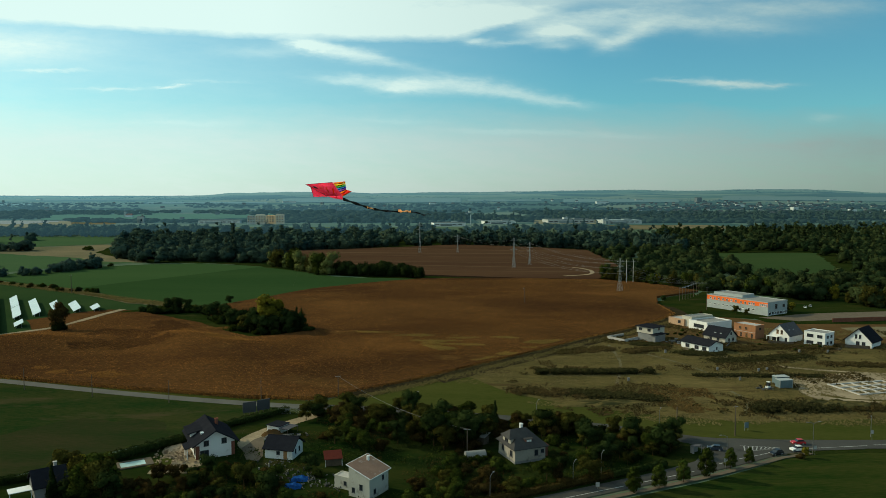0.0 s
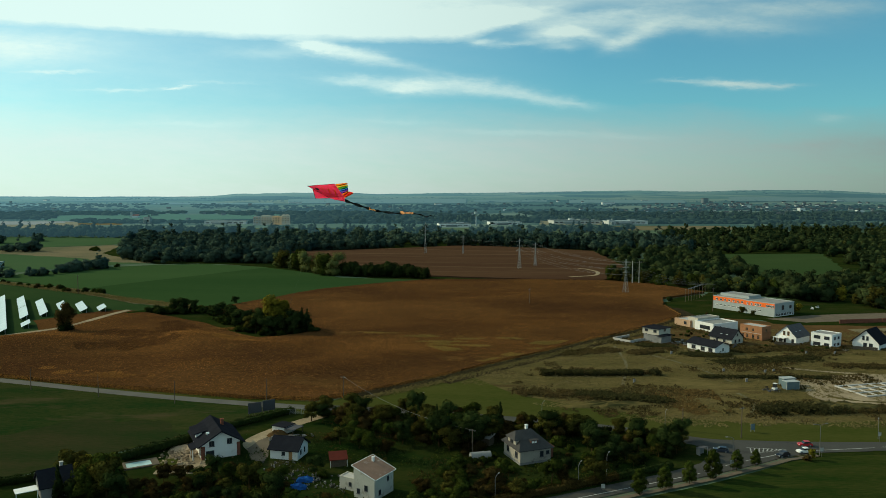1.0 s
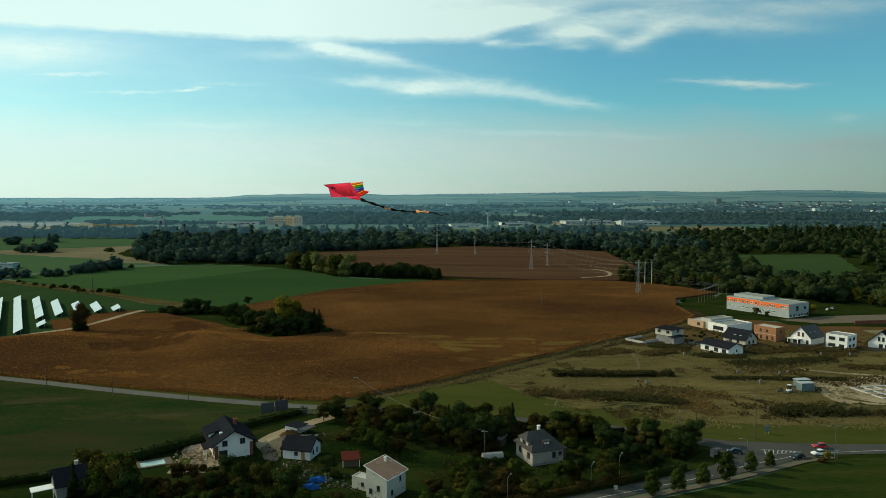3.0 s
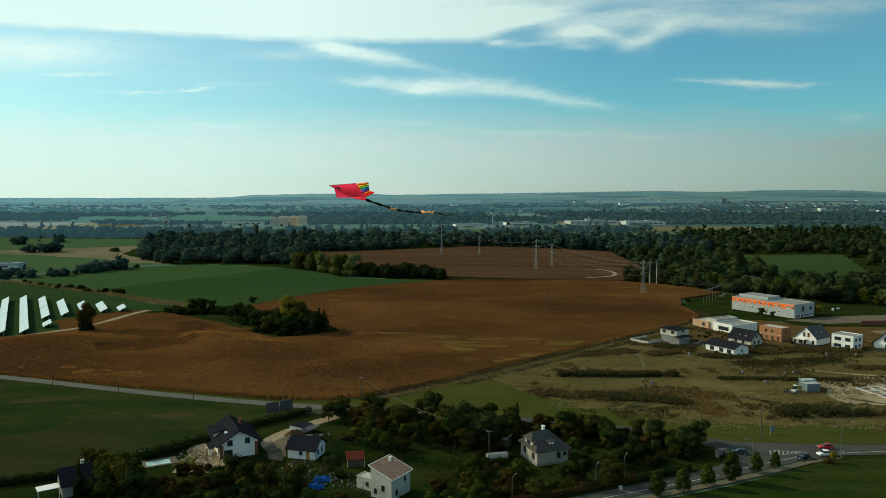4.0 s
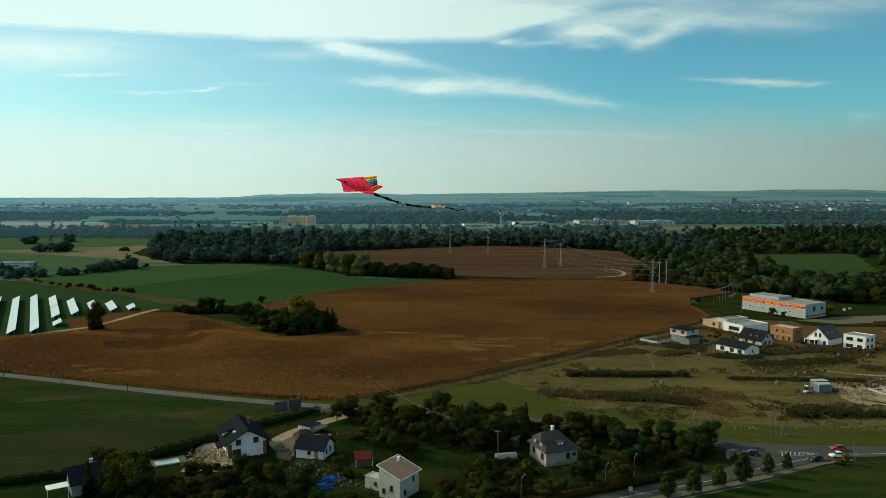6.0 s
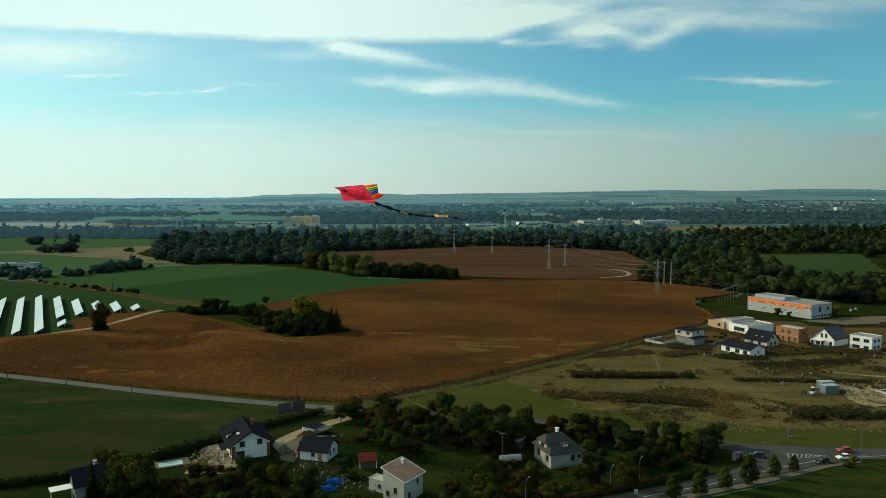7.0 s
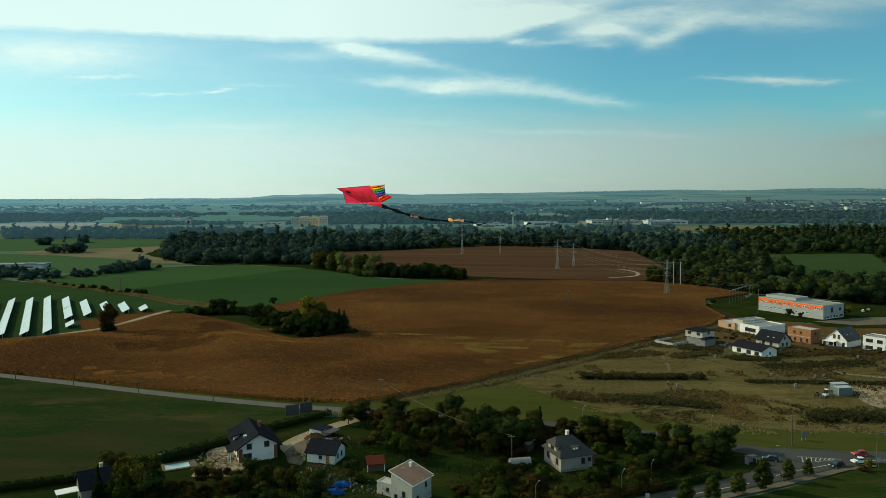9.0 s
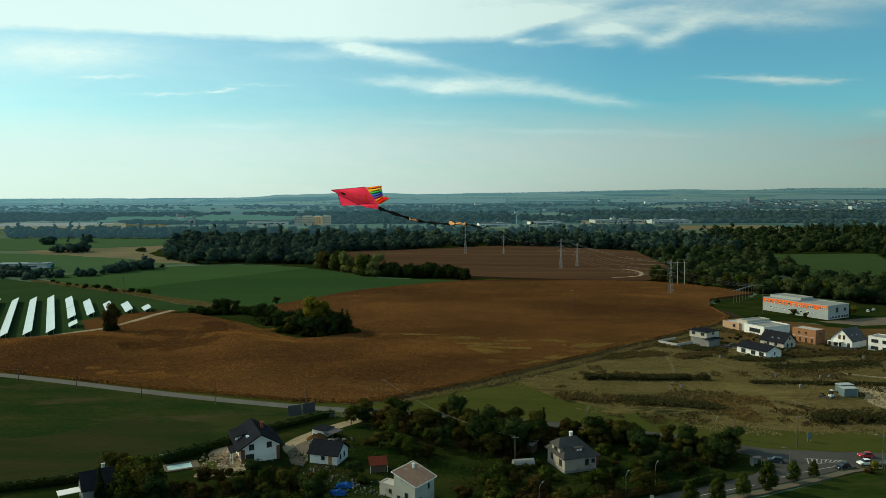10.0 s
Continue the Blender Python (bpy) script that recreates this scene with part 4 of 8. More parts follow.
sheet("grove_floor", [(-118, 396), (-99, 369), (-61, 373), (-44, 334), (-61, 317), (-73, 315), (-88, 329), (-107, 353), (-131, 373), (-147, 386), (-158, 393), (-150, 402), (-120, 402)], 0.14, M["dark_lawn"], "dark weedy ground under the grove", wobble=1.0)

sheet("garden_lawn", [(-61.5, 165), (-56.5, 167), (-57.5, 171.5), (-62.5, 169.5)], 0.16, M["lawn"], "small bright lawn beside the pool", wobble=0.3, step=1.5)

# corn plants, tufts and weeds
rng = np.random.default_rng(5)
near = scatter(rng, CORN, 170000)
near = near[rng.uniform(0, 1, len(near)) < np.clip((430 - near[:, 1]) / 140, 0.3, 1.0)]
ob = grass("corn_plants", rng, blades(rng, near, corn_height(near[:, 0], near[:, 1]) - 0.12, 0.35, 0.22, 3), "stalk", corn_height)
tagged(ob, "dry brown maize plants standing in rows", "maize", kind="stuff")
edge = np.array(outline_points(CORN[:14], 0.05))
edge = edge + rng.normal(0, 0.6, edge.shape) + (0.1, -0.2)
ob = grass("corn_edge_plants", rng, blades(rng, edge, 0.1, 1.2, 0.20, 5, 0.3), "stalk_pale")
tagged(ob, "pale dry maize plants along field edge", "maize", kind="stuff")
for pts, count, mat_name, label in (([(-146, 330), (-118, 368), (-104, 344), (-96, 316), (-104, 290), (-128, 276), (-142, 296)], 22000, "stalk_dark", "darker brown maize in a hollow"), ([(-64, 263), (-48, 263), (-38, 254), (-44, 247), (-60, 250)], 4200, "stalk_dark", "darker brown maize in a hollow"),
                                    ([(-150, 259), (-100, 243), (-40, 228), (-30, 232), (-60, 244), (-110, 258), (-150, 272)], 15000, "stalk_pale", "bright orange-brown maize by the road"), ([(-100, 336), (-86, 322), (-72, 310), (-66, 296), (-84, 300), (-98, 318)], 5200, "stalk_pale", "bright orange-brown maize on a rise")):
    q = scatter(rng, pts, count)
    q = q[np.array([noise.noise((x * 0.05, y * 0.05, 2.5)) + 0.6 * noise.noise((x * 0.16, y * 0.16, 6.0)) for x, y in q]) > 0.35 - 0.6 * np.clip(from_edge(q[:, 0], q[:, 1], pts) / 14, 0, 1)]
    ob = grass("corn_plants", rng, blades(rng, q, corn_height(q[:, 0], q[:, 1]) - 0.08, 0.4, 0.22, 3), mat_name, corn_height)
    tagged(ob, label, "maize", kind="stuff")
rows = scatter(rng, [(-30, 324), (-8, 318), (40, 312), (62, 305), (38, 278), (22, 266), (12, 274), (0, 296)], 17000)
keep = np.array([noise.noise((x * 0.05 + y * 0.03, y * 0.22, 1.0)) + 0.7 * noise.noise((x * 0.06, y * 0.06, 4.0)) for x, y in rows]) > 0.12
ob = grass("pale_corn_plants", rng, blades(rng, rows[keep], corn_height(rows[keep][:, 0], rows[keep][:, 1]) - 0.15, 0.6, 0.26, 3), "stalk_yellow", corn_height)
tagged(ob, "yellow-green rows of thinner maize plants", "maize", kind="stuff")
tufts = scatter(rng, DRY, 40000)
keep = np.array([noise.noise((x * 0.05, y * 0.05, 2.0)) for x, y in tufts]) > -0.15
ob = grass("dry_grass", rng, blades(rng, tufts[keep], 0.05, 0.30, 0.30, 3, 0.6), "dry_tuft")
tagged(ob, "tufts of dry tan grass on rough ground", "grass", kind="stuff")
pale = scatter(rng, DRY, 60000)
keep = np.array([noise.noise((x * 0.018 + y * 0.01, y * 0.11, 21.0)) + 0.6 * noise.noise((x * 0.09, y * 0.2, 14.0)) for x, y in pale]) > 0.20
ob = grass("pale_grass", rng, blades(rng, pale[keep], 0.05, 0.3, 0.32, 3, 0.6), "pale_grass")
tagged(ob, "streaks of pale golden grass on rough ground", "grass", kind="stuff")
weeds = scatter(rng, DRY, 42000)
keep = np.array([noise.noise((x * 0.035, y * 0.06, 7.0)) + 0.5 * noise.noise((x * 0.2, y * 0.2, 3.0)) for x, y in weeds]) > 0.22
ob = grass("weeds", rng, blades(rng, weeds[keep], 0.0, 0.6, 0.5, 4, 0.7), "scrub")
tagged(ob, "dark brown weeds and scrub in patches", "weeds", kind="stuff")
strip = np.array(outline_points([(-318, 541), (-226, 485), (-165, 428), (-118, 404)], 0.05))
strip = strip + rng.normal(0, 1.6, strip.shape)
ob = grass("reed_tufts", rng, blades(rng, strip, 0.1, 0.9, 0.5, 2), "dry_tuft")
tagged(ob, "tall dry tan grass along field edge", "grass", kind="stuff")

ribbon("field_ditch", [(x + 3.6, y - 4.2) for x, y in smooth(CORN[6:14])], 7.6, 0.13, M["ditch"], "dark weedy ditch along the maize field", "ditch")
dark_edge = np.array(outline_points(CORN[5:14], 0.04))
dark_edge = dark_edge + rng.normal(0, 0.6, dark_edge.shape) + (1.9, -2.3)
ob = grass("ditch_weeds", rng, blades(rng, dark_edge, 0.1, 0.6, 0.45, 3), "ditch")
tagged(ob, "dark weeds in the ditch along the maize", "weeds", kind="stuff")
edge = np.array(outline_points(CORN[5:13], 0.12)) + rng.normal(0, 1.1, (len(outline_points(CORN[5:13], 0.12)), 2)) + (3.6, -4.2)
ob = grass("ditch_grass", rng, blades(rng, edge, 0.05, 0.6, 0.45, 3, 0.5), "dry_tuft")
tagged(ob, "pale dry grass along the field ditch", "grass", kind="stuff")
for a, b in (((80, 300), (66, 236)), ((94, 203), (100, 226)), ((88, 286), (104, 240))):
    ribbon("foot_track", smooth([a, ((a[0] + b[0]) / 2 + 3, (a[1] + b[1]) / 2), b]), 1.1, 0.10, M["stubble"], "worn pale track across rough ground", "track")

# ---- the far land: it climbs to a low skyline ----
SKYLINE_U = (-0.76, -0.33, -0.28, -0.25, -0.18, -0.10, -0.06, 0.0, 0.1, 0.2, 0.3, 0.36, 0.40, 0.44, 0.55, 0.62, 0.76)
SKYLINE_H = (57.4, 58.3, 62.9, 74.7, 81.1, 82.0, 74.7, 78.4, 82.0, 90.2, 95.7, 90.2, 92.1, 99.3, 100.3, 85.7, 78.4)
EYE = 61.9


def far_height(x, y):
    """Height of the distant land: flat as far as the factories, then rising to the ridge."""
    x, y = np.asarray(x, float), np.asarray(y, float)
    t = np.clip((y - 1700) / 2400, 0, 1)
    return np.interp(x / y, SKYLINE_U, SKYLINE_H) * t ** 0.85


FAR_Y = np.linspace(1300, 4100, 400)


def far_place(u, drop):
    """The place on the far land in the direction u, seen so far (in thousandths) below the level of the eye."""
    sink = (EYE - far_height(u * FAR_Y, FAR_Y)) / FAR_Y * 1000
    y = float(np.interp(-drop, -sink, FAR_Y))
    return u * y, y, float(far_height(u * y, y))


# Colour of the air light that far surfaces emit themselves.
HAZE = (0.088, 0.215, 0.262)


def haze_emission(n, col, share):
    """Sunlit distant land whose own surface emits the bright haze, more towards the sun's side."""
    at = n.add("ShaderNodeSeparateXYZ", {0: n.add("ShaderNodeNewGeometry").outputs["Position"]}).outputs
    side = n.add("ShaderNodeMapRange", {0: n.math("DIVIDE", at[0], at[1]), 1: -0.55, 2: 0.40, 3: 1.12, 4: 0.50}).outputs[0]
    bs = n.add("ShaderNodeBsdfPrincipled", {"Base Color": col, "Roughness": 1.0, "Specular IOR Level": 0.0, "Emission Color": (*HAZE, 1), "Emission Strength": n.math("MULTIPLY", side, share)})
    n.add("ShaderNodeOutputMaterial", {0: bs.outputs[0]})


def far_land_material():
    m = bpy.data.materials.new("far_land")
    m.use_nodes = True
    n = Nodes(m.node_tree)
    co = n.add("ShaderNodeTexCoord").outputs["Object"]
    flat = n.add("ShaderNodeMapping", {0: co, 3: (0.0028, 0.0040, 0.0)}).outputs[0]
    cell = n.add("ShaderNodeTexVoronoi", {"Vector": flat, "Scale": 1.0}).outputs["Color"]
    f = n.math("ADD", n.math("MULTIPLY", n.add("ShaderNodeSeparateXYZ", {0: cell}).outputs[0], 0.5), n.math("MULTIPLY", n.noise(flat, 2.6, 7, 0.68), 0.5))
    col = n.ramp(f, [(0.22, (0.020, 0.040, 0.034)), (0.40, (0.032, 0.060, 0.044)), (0.52, (0.058, 0.095, 0.062)), (0.64, (0.100, 0.125, 0.082)), (0.78, (0.040, 0.070, 0.050))])
    # The emitted haze grows with distance across the land.
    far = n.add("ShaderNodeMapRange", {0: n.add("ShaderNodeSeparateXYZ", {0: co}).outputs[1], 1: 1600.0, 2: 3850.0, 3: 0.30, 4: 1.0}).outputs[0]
    haze_emission(n, col, far)
    return m


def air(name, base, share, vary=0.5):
    """Distant trees, fields and roofs, with blue haze put into their emission."""
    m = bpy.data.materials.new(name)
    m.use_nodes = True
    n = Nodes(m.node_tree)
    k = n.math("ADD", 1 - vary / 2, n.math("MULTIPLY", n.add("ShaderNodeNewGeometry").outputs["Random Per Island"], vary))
    haze_emission(n, n.add("ShaderNodeVectorMath", {0: base, "Scale": k}, operation="SCALE").outputs[0], share)
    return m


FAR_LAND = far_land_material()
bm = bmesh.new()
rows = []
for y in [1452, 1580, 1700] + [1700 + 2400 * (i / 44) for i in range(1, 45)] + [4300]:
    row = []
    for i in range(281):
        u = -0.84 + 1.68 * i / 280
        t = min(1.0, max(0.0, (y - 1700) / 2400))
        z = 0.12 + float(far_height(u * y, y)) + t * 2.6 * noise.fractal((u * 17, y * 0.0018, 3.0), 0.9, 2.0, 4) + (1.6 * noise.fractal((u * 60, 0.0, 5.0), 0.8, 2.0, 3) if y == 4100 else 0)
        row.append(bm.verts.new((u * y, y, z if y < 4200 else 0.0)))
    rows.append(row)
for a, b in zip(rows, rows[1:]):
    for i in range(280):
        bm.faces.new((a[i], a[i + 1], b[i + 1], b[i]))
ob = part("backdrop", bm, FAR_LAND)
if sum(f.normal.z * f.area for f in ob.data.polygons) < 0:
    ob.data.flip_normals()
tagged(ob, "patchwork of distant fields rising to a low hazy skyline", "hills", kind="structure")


def far_patch(u0, u1, d0, d1, mat, label, lean=0.0):
    """A field on the far land, between two directions and two drops below the eye."""
    bm = bmesh.new()
    g = [[bm.verts.new(Vector(far_place(u0 + (u1 - u0) * i / 16, d0 + (d1 - d0) * j / 4 + lean * (i / 16 - 0.5) + 0.12 * (d1 - d0) * noise.noise((i * 1.1 + u0 * 40, j * 3.0, d0)) * 2.5)) + Vector((0, 0, 0.5 if d0 > 32 else 2.2))) for i in range(17)] for j in range(5)]
    for a, b in zip(g, g[1:]):
        for i in range(16):
            bm.faces.new((a[i], a[i + 1], b[i + 1], b[i]))
    ob = part("far_field", bm, mat)
    if sum(f.normal.z * f.area for f in ob.data.polygons) < 0:
        ob.data.flip_normals()
    return tagged(ob, label, "field", kind="structure")


# A higher share paints more haze into a field's emission.
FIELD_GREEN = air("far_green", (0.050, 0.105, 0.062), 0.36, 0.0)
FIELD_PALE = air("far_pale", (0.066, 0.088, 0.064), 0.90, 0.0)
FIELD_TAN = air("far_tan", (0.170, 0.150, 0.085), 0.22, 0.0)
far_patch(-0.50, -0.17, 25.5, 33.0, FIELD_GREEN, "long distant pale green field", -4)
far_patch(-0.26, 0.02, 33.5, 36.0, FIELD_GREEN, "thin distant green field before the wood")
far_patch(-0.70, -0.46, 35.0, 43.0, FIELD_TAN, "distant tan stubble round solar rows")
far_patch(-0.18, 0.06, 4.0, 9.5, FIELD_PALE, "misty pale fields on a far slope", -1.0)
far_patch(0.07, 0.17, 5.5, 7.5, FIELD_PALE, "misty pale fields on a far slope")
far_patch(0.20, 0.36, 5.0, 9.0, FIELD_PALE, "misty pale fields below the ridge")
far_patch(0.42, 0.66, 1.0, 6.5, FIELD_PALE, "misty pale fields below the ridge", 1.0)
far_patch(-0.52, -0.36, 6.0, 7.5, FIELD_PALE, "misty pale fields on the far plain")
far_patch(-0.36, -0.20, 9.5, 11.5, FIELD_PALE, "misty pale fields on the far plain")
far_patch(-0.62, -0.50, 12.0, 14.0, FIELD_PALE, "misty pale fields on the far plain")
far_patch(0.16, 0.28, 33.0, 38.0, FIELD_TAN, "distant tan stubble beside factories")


def far_trees(name, count, u_span, drop_span, test, size, mat, label, seed):
    """Clumps of trees on the far land, where the test says so; each an uneven closed lump."""
    rng = np.random.default_rng(seed)
    protos = [lump_quads(rng, [(0, 0, 0.42, 0.5)], 2)[0] for _ in range(6)]
    ways = [p - p.mean(0) for p in protos]
    out, nrm = [], []
    for _ in range(count):
        u, d = rng.uniform(*u_span), rng.uniform(*drop_span)
        if not test(u, d):
            continue
        x, y, z = far_place(u, d)
        h = size * rng.uniform(0.6, 1.25) * (1.25 if rng.uniform() < 0.08 else 1.0)
        w = h * rng.uniform(1.2, 3.0)
        k = rng.integers(0, 6)
        q = protos[k] * (w, w, h) + (x, y, z - 0.1 * h)
        v = ways[k] + (0, 0, 0.05)
        out.append(q), nrm.append(v / np.linalg.norm(v, axis=1)[:, None])
    ob = new(name, soup(name, np.concatenate(out), 4, mat, np.concatenate(nrm)))
    return tagged(ob, label, "woods", kind="stuff")


def belts(seed, fu, fd, level):
    """Tells wooded from open land: long belts with gaps."""
    return lambda u, d: noise.noise((u * fu, d * fd, seed)) + 0.5 * noise.noise((u * fu * 3.1, d * fd * 1.6, seed + 9)) > level


def open_fields(u, d):
    return (-0.49 < u < -0.18 and 27 < d < 33.5) or (-0.70 < u < -0.47 and 35 < d < 43) or (0.16 < u < 0.28 and 33 < d < 38)


# Belts further off emit more of the haze colour.
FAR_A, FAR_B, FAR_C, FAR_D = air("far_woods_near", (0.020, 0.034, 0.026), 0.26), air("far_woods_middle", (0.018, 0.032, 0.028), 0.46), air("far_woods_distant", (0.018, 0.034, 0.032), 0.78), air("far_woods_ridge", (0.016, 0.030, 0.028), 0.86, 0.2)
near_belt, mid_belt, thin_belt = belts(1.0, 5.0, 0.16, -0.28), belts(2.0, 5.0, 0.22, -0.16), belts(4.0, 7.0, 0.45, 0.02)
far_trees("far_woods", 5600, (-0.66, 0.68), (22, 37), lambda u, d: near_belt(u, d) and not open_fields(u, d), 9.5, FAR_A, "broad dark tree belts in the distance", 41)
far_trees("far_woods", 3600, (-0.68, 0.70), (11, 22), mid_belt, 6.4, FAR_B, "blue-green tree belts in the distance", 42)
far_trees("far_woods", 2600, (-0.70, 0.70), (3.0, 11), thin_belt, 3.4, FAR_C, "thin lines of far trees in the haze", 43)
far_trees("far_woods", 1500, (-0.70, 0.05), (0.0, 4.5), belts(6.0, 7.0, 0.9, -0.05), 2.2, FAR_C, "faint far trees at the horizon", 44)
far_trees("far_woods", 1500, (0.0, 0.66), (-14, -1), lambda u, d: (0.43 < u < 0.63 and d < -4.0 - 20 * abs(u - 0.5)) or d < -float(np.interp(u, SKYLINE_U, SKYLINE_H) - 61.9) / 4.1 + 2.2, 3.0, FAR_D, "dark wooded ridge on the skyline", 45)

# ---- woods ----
# These crowns emit part of the haze colour too.
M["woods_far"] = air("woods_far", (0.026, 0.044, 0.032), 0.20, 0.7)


def wood(name, pts, count, label, h=(13, 21), mat="woods", clumps=310, size=0.76, seed=1, poplars=0.08, lumps=8):
    """A wood far off: many crowns of leaf clumps in one mesh."""
    rng = np.random.default_rng(seed)
    xy = scatter(rng, pts, count)
    protos = []
    for k in ("dome", "dome", "dome", "dome", "dome", "dome", "tall"):
        lobes = crown_lobes(rng, k)
        lobes = lobes if k == "tall" else lobes[:lumps]
        p, d = crown_points(rng, k, clumps, lobes)
        q, e = lump_quads(rng, lobes * (1, 1, 1, 0.84), 2)
        protos.append((p, d, q, e))
    out, nrm = [], []
    for x, y in xy:
        tall = rng.uniform() < poplars
        p, d, q, e = protos[6] if tall else protos[rng.integers(0, 6)]
        hh = rng.uniform(*h) * (1.35 if tall else 1.25 if rng.uniform() < 0.06 else 0.72 if rng.uniform() < 0.15 else 1.0)
        ww = hh * (0.95 if tall else rng.uniform(0.95, 1.35))
        a = rng.uniform(0, 6.283)
        turn = np.array(((math.cos(a), math.sin(a), 0), (-math.sin(a), math.cos(a), 0), (0, 0, 1)))
        grow, at, mid = np.array((ww, ww, hh)), np.array((x, y, float(far_height(x, y)) - (0.04 if tall else 0.15) * hh)), np.array((x, y, hh * 0.35))
        p, d, q, e = p @ turn * grow + at, d @ turn, q @ turn * grow + at, e @ turn
        out += [leaf_cards(rng, p, d, size * hh / 15), q]
        nrm += [np.repeat(soft_normals(rng, p, d, mid, 0.38, 0.72), 4, 0), soft_normals(rng, q, e, mid, 0.38, 0.72)]
    ob = new(name, soup(name, np.concatenate(out), 4, M[mat], np.concatenate(nrm)))
    return tagged(ob, label, "woods", kind="stuff")


WOOD_MID = [(-345, 800), (-300, 740), (-240, 672), (-205, 684), (-160, 668), (-125, 690), (-150, 815), (-95, 845), (-20, 885), (54, 935), (144, 880), (192, 830), (240, 800), (310, 800), (320, 900), (150, 1010), (-380, 1010)]
wood("woods", [(30, 915), (140, 885), (192, 838), (202, 850), (150, 905), (34, 930)], 44, "row of tall dark poplars behind the field", mat="woods_mid_hazed", seed=16, h=(14, 19), poplars=1.0)
wood("woods", [(-300, 745), (-205, 690), (-160, 676), (-128, 700), (-152, 812), (-95, 848), (-20, 890), (-20, 905), (-100, 865), (-165, 830), (-140, 710), (-200, 705), (-300, 765)], 120, "edge of the dark green wood", mat="woods_mid_hazed", seed=17, h=(14, 20))
wood("woods", WOOD_MID, 470, "broad mixed wood of dark green trees", mat="woods_mid_hazed", seed=3)
wood("woods", [(-400, 990), (160, 1000), (330, 890), (330, 1050), (150, 1130), (-420, 1120)], 260, "dark mixed trees behind the wood", seed=4, mat="woods_mid_hazed", clumps=130, size=0.95, lumps=5)
wood("woods", [(250, 398), (300, 392), (380, 385), (400, 430), (300, 425), (258, 418)], 46, "tall mixed trees beside the office yard", h=(12, 19), seed=15, clumps=350, size=0.66, poplars=0.0)
WOOD_R = [(138, 536), (160, 522), (186, 476), (206, 450), (225, 430), (248, 420), (300, 410), (360, 410), (360, 520), (300, 538), (262, 548), (272, 600), (290, 690), (312, 790), (240, 800), (192, 800), (184, 680), (170, 580)]
wood("woods", WOOD_R, 330, "dense mixed wood behind the office building", h=(10, 17), seed=5, clumps=350, size=0.66, poplars=0.03)
wood("woods", [(312, 800), (440, 798), (412, 712), (382, 640), (352, 575), (360, 430), (520, 430), (640, 560), (760, 800), (700, 960), (320, 950)], 520, "mixed wood around the clearing", seed=6, clumps=240, lumps=5, poplars=0.06)
wood("woods", [(320, 960), (760, 960), (1100, 1250), (420, 1250), (340, 1050)], 380, "row of poplars and mixed trees", seed=7, clumps=130, size=0.95, lumps=5, poplars=0.3)
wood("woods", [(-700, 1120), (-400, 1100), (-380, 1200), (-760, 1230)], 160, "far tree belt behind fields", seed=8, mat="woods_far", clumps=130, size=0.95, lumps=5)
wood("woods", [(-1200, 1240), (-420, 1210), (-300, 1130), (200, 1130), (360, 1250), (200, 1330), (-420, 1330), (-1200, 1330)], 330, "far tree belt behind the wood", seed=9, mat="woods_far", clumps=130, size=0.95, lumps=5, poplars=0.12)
wood("woods", [(-565, 965), (-548, 965), (-545, 980), (-565, 982)], 4, "small clump of field trees", seed=10, mat="woods_hazed", h=(14, 19))
wood("woods", [(-530, 1015), (-508, 1015), (-508, 1030), (-530, 1030)], 4, "small clump of field trees", seed=20, mat="woods_hazed", h=(14, 18))
wood("woods", [(-470, 822), (-432, 822), (-430, 840), (-465, 845)], 9, "small clump of field trees", seed=21, mat="woods_hazed", h=(11, 17))
wood("woods", [(-420, 600), (-335, 548), (-292, 578), (-288, 590), (-330, 585), (-420, 640)], 95, "hedge of bushes and trees at field edge", seed=11, mat="woods_hazed", h=(6, 10))
wood("woods", [(-296, 596), (-284, 592), (-268, 630), (-278, 646), (-294, 630)], 16, "clump of trees at field corner", seed=12, mat="woods_hazed", h=(10, 14))
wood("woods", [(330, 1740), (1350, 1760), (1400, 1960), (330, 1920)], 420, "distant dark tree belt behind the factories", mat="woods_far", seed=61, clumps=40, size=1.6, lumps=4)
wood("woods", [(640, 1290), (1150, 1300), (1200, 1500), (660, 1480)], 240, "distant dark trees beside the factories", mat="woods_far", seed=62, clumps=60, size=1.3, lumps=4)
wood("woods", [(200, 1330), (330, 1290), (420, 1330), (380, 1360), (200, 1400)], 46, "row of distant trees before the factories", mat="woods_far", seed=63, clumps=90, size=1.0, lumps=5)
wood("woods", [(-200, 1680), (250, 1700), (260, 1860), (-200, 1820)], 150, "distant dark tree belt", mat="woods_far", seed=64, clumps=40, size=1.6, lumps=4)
# ---- single trees, hedges ----
prng = random.Random(11)


def fill(pts, count, kinds, scale=(0.7, 1.2), avoid=(), gap=2.6, group="garden trees"):
    """Trees and bushes spread over a plot, clear of the places to avoid."""
    done, tries = [], 0
    lo = [min(p[i] for p in pts) for i in (0, 1)]
    hi = [max(p[i] for p in pts) for i in (0, 1)]
    while len(done) < count and tries < count * 60:
        tries += 1
        x, y = prng.uniform(lo[0], hi[0]), prng.uniform(lo[1], hi[1])
        if not inside([x], [y], pts)[0] or any((x - a) ** 2 + (y - b) ** 2 < r * r for a, b, r in avoid) or any((x - a) ** 2 + (y - b) ** 2 < gap * gap for a, b in done):
            continue
        done.append((x, y))
        k = prng.choice(kinds)
        plant(k, x, y, prng.uniform(*scale), group)


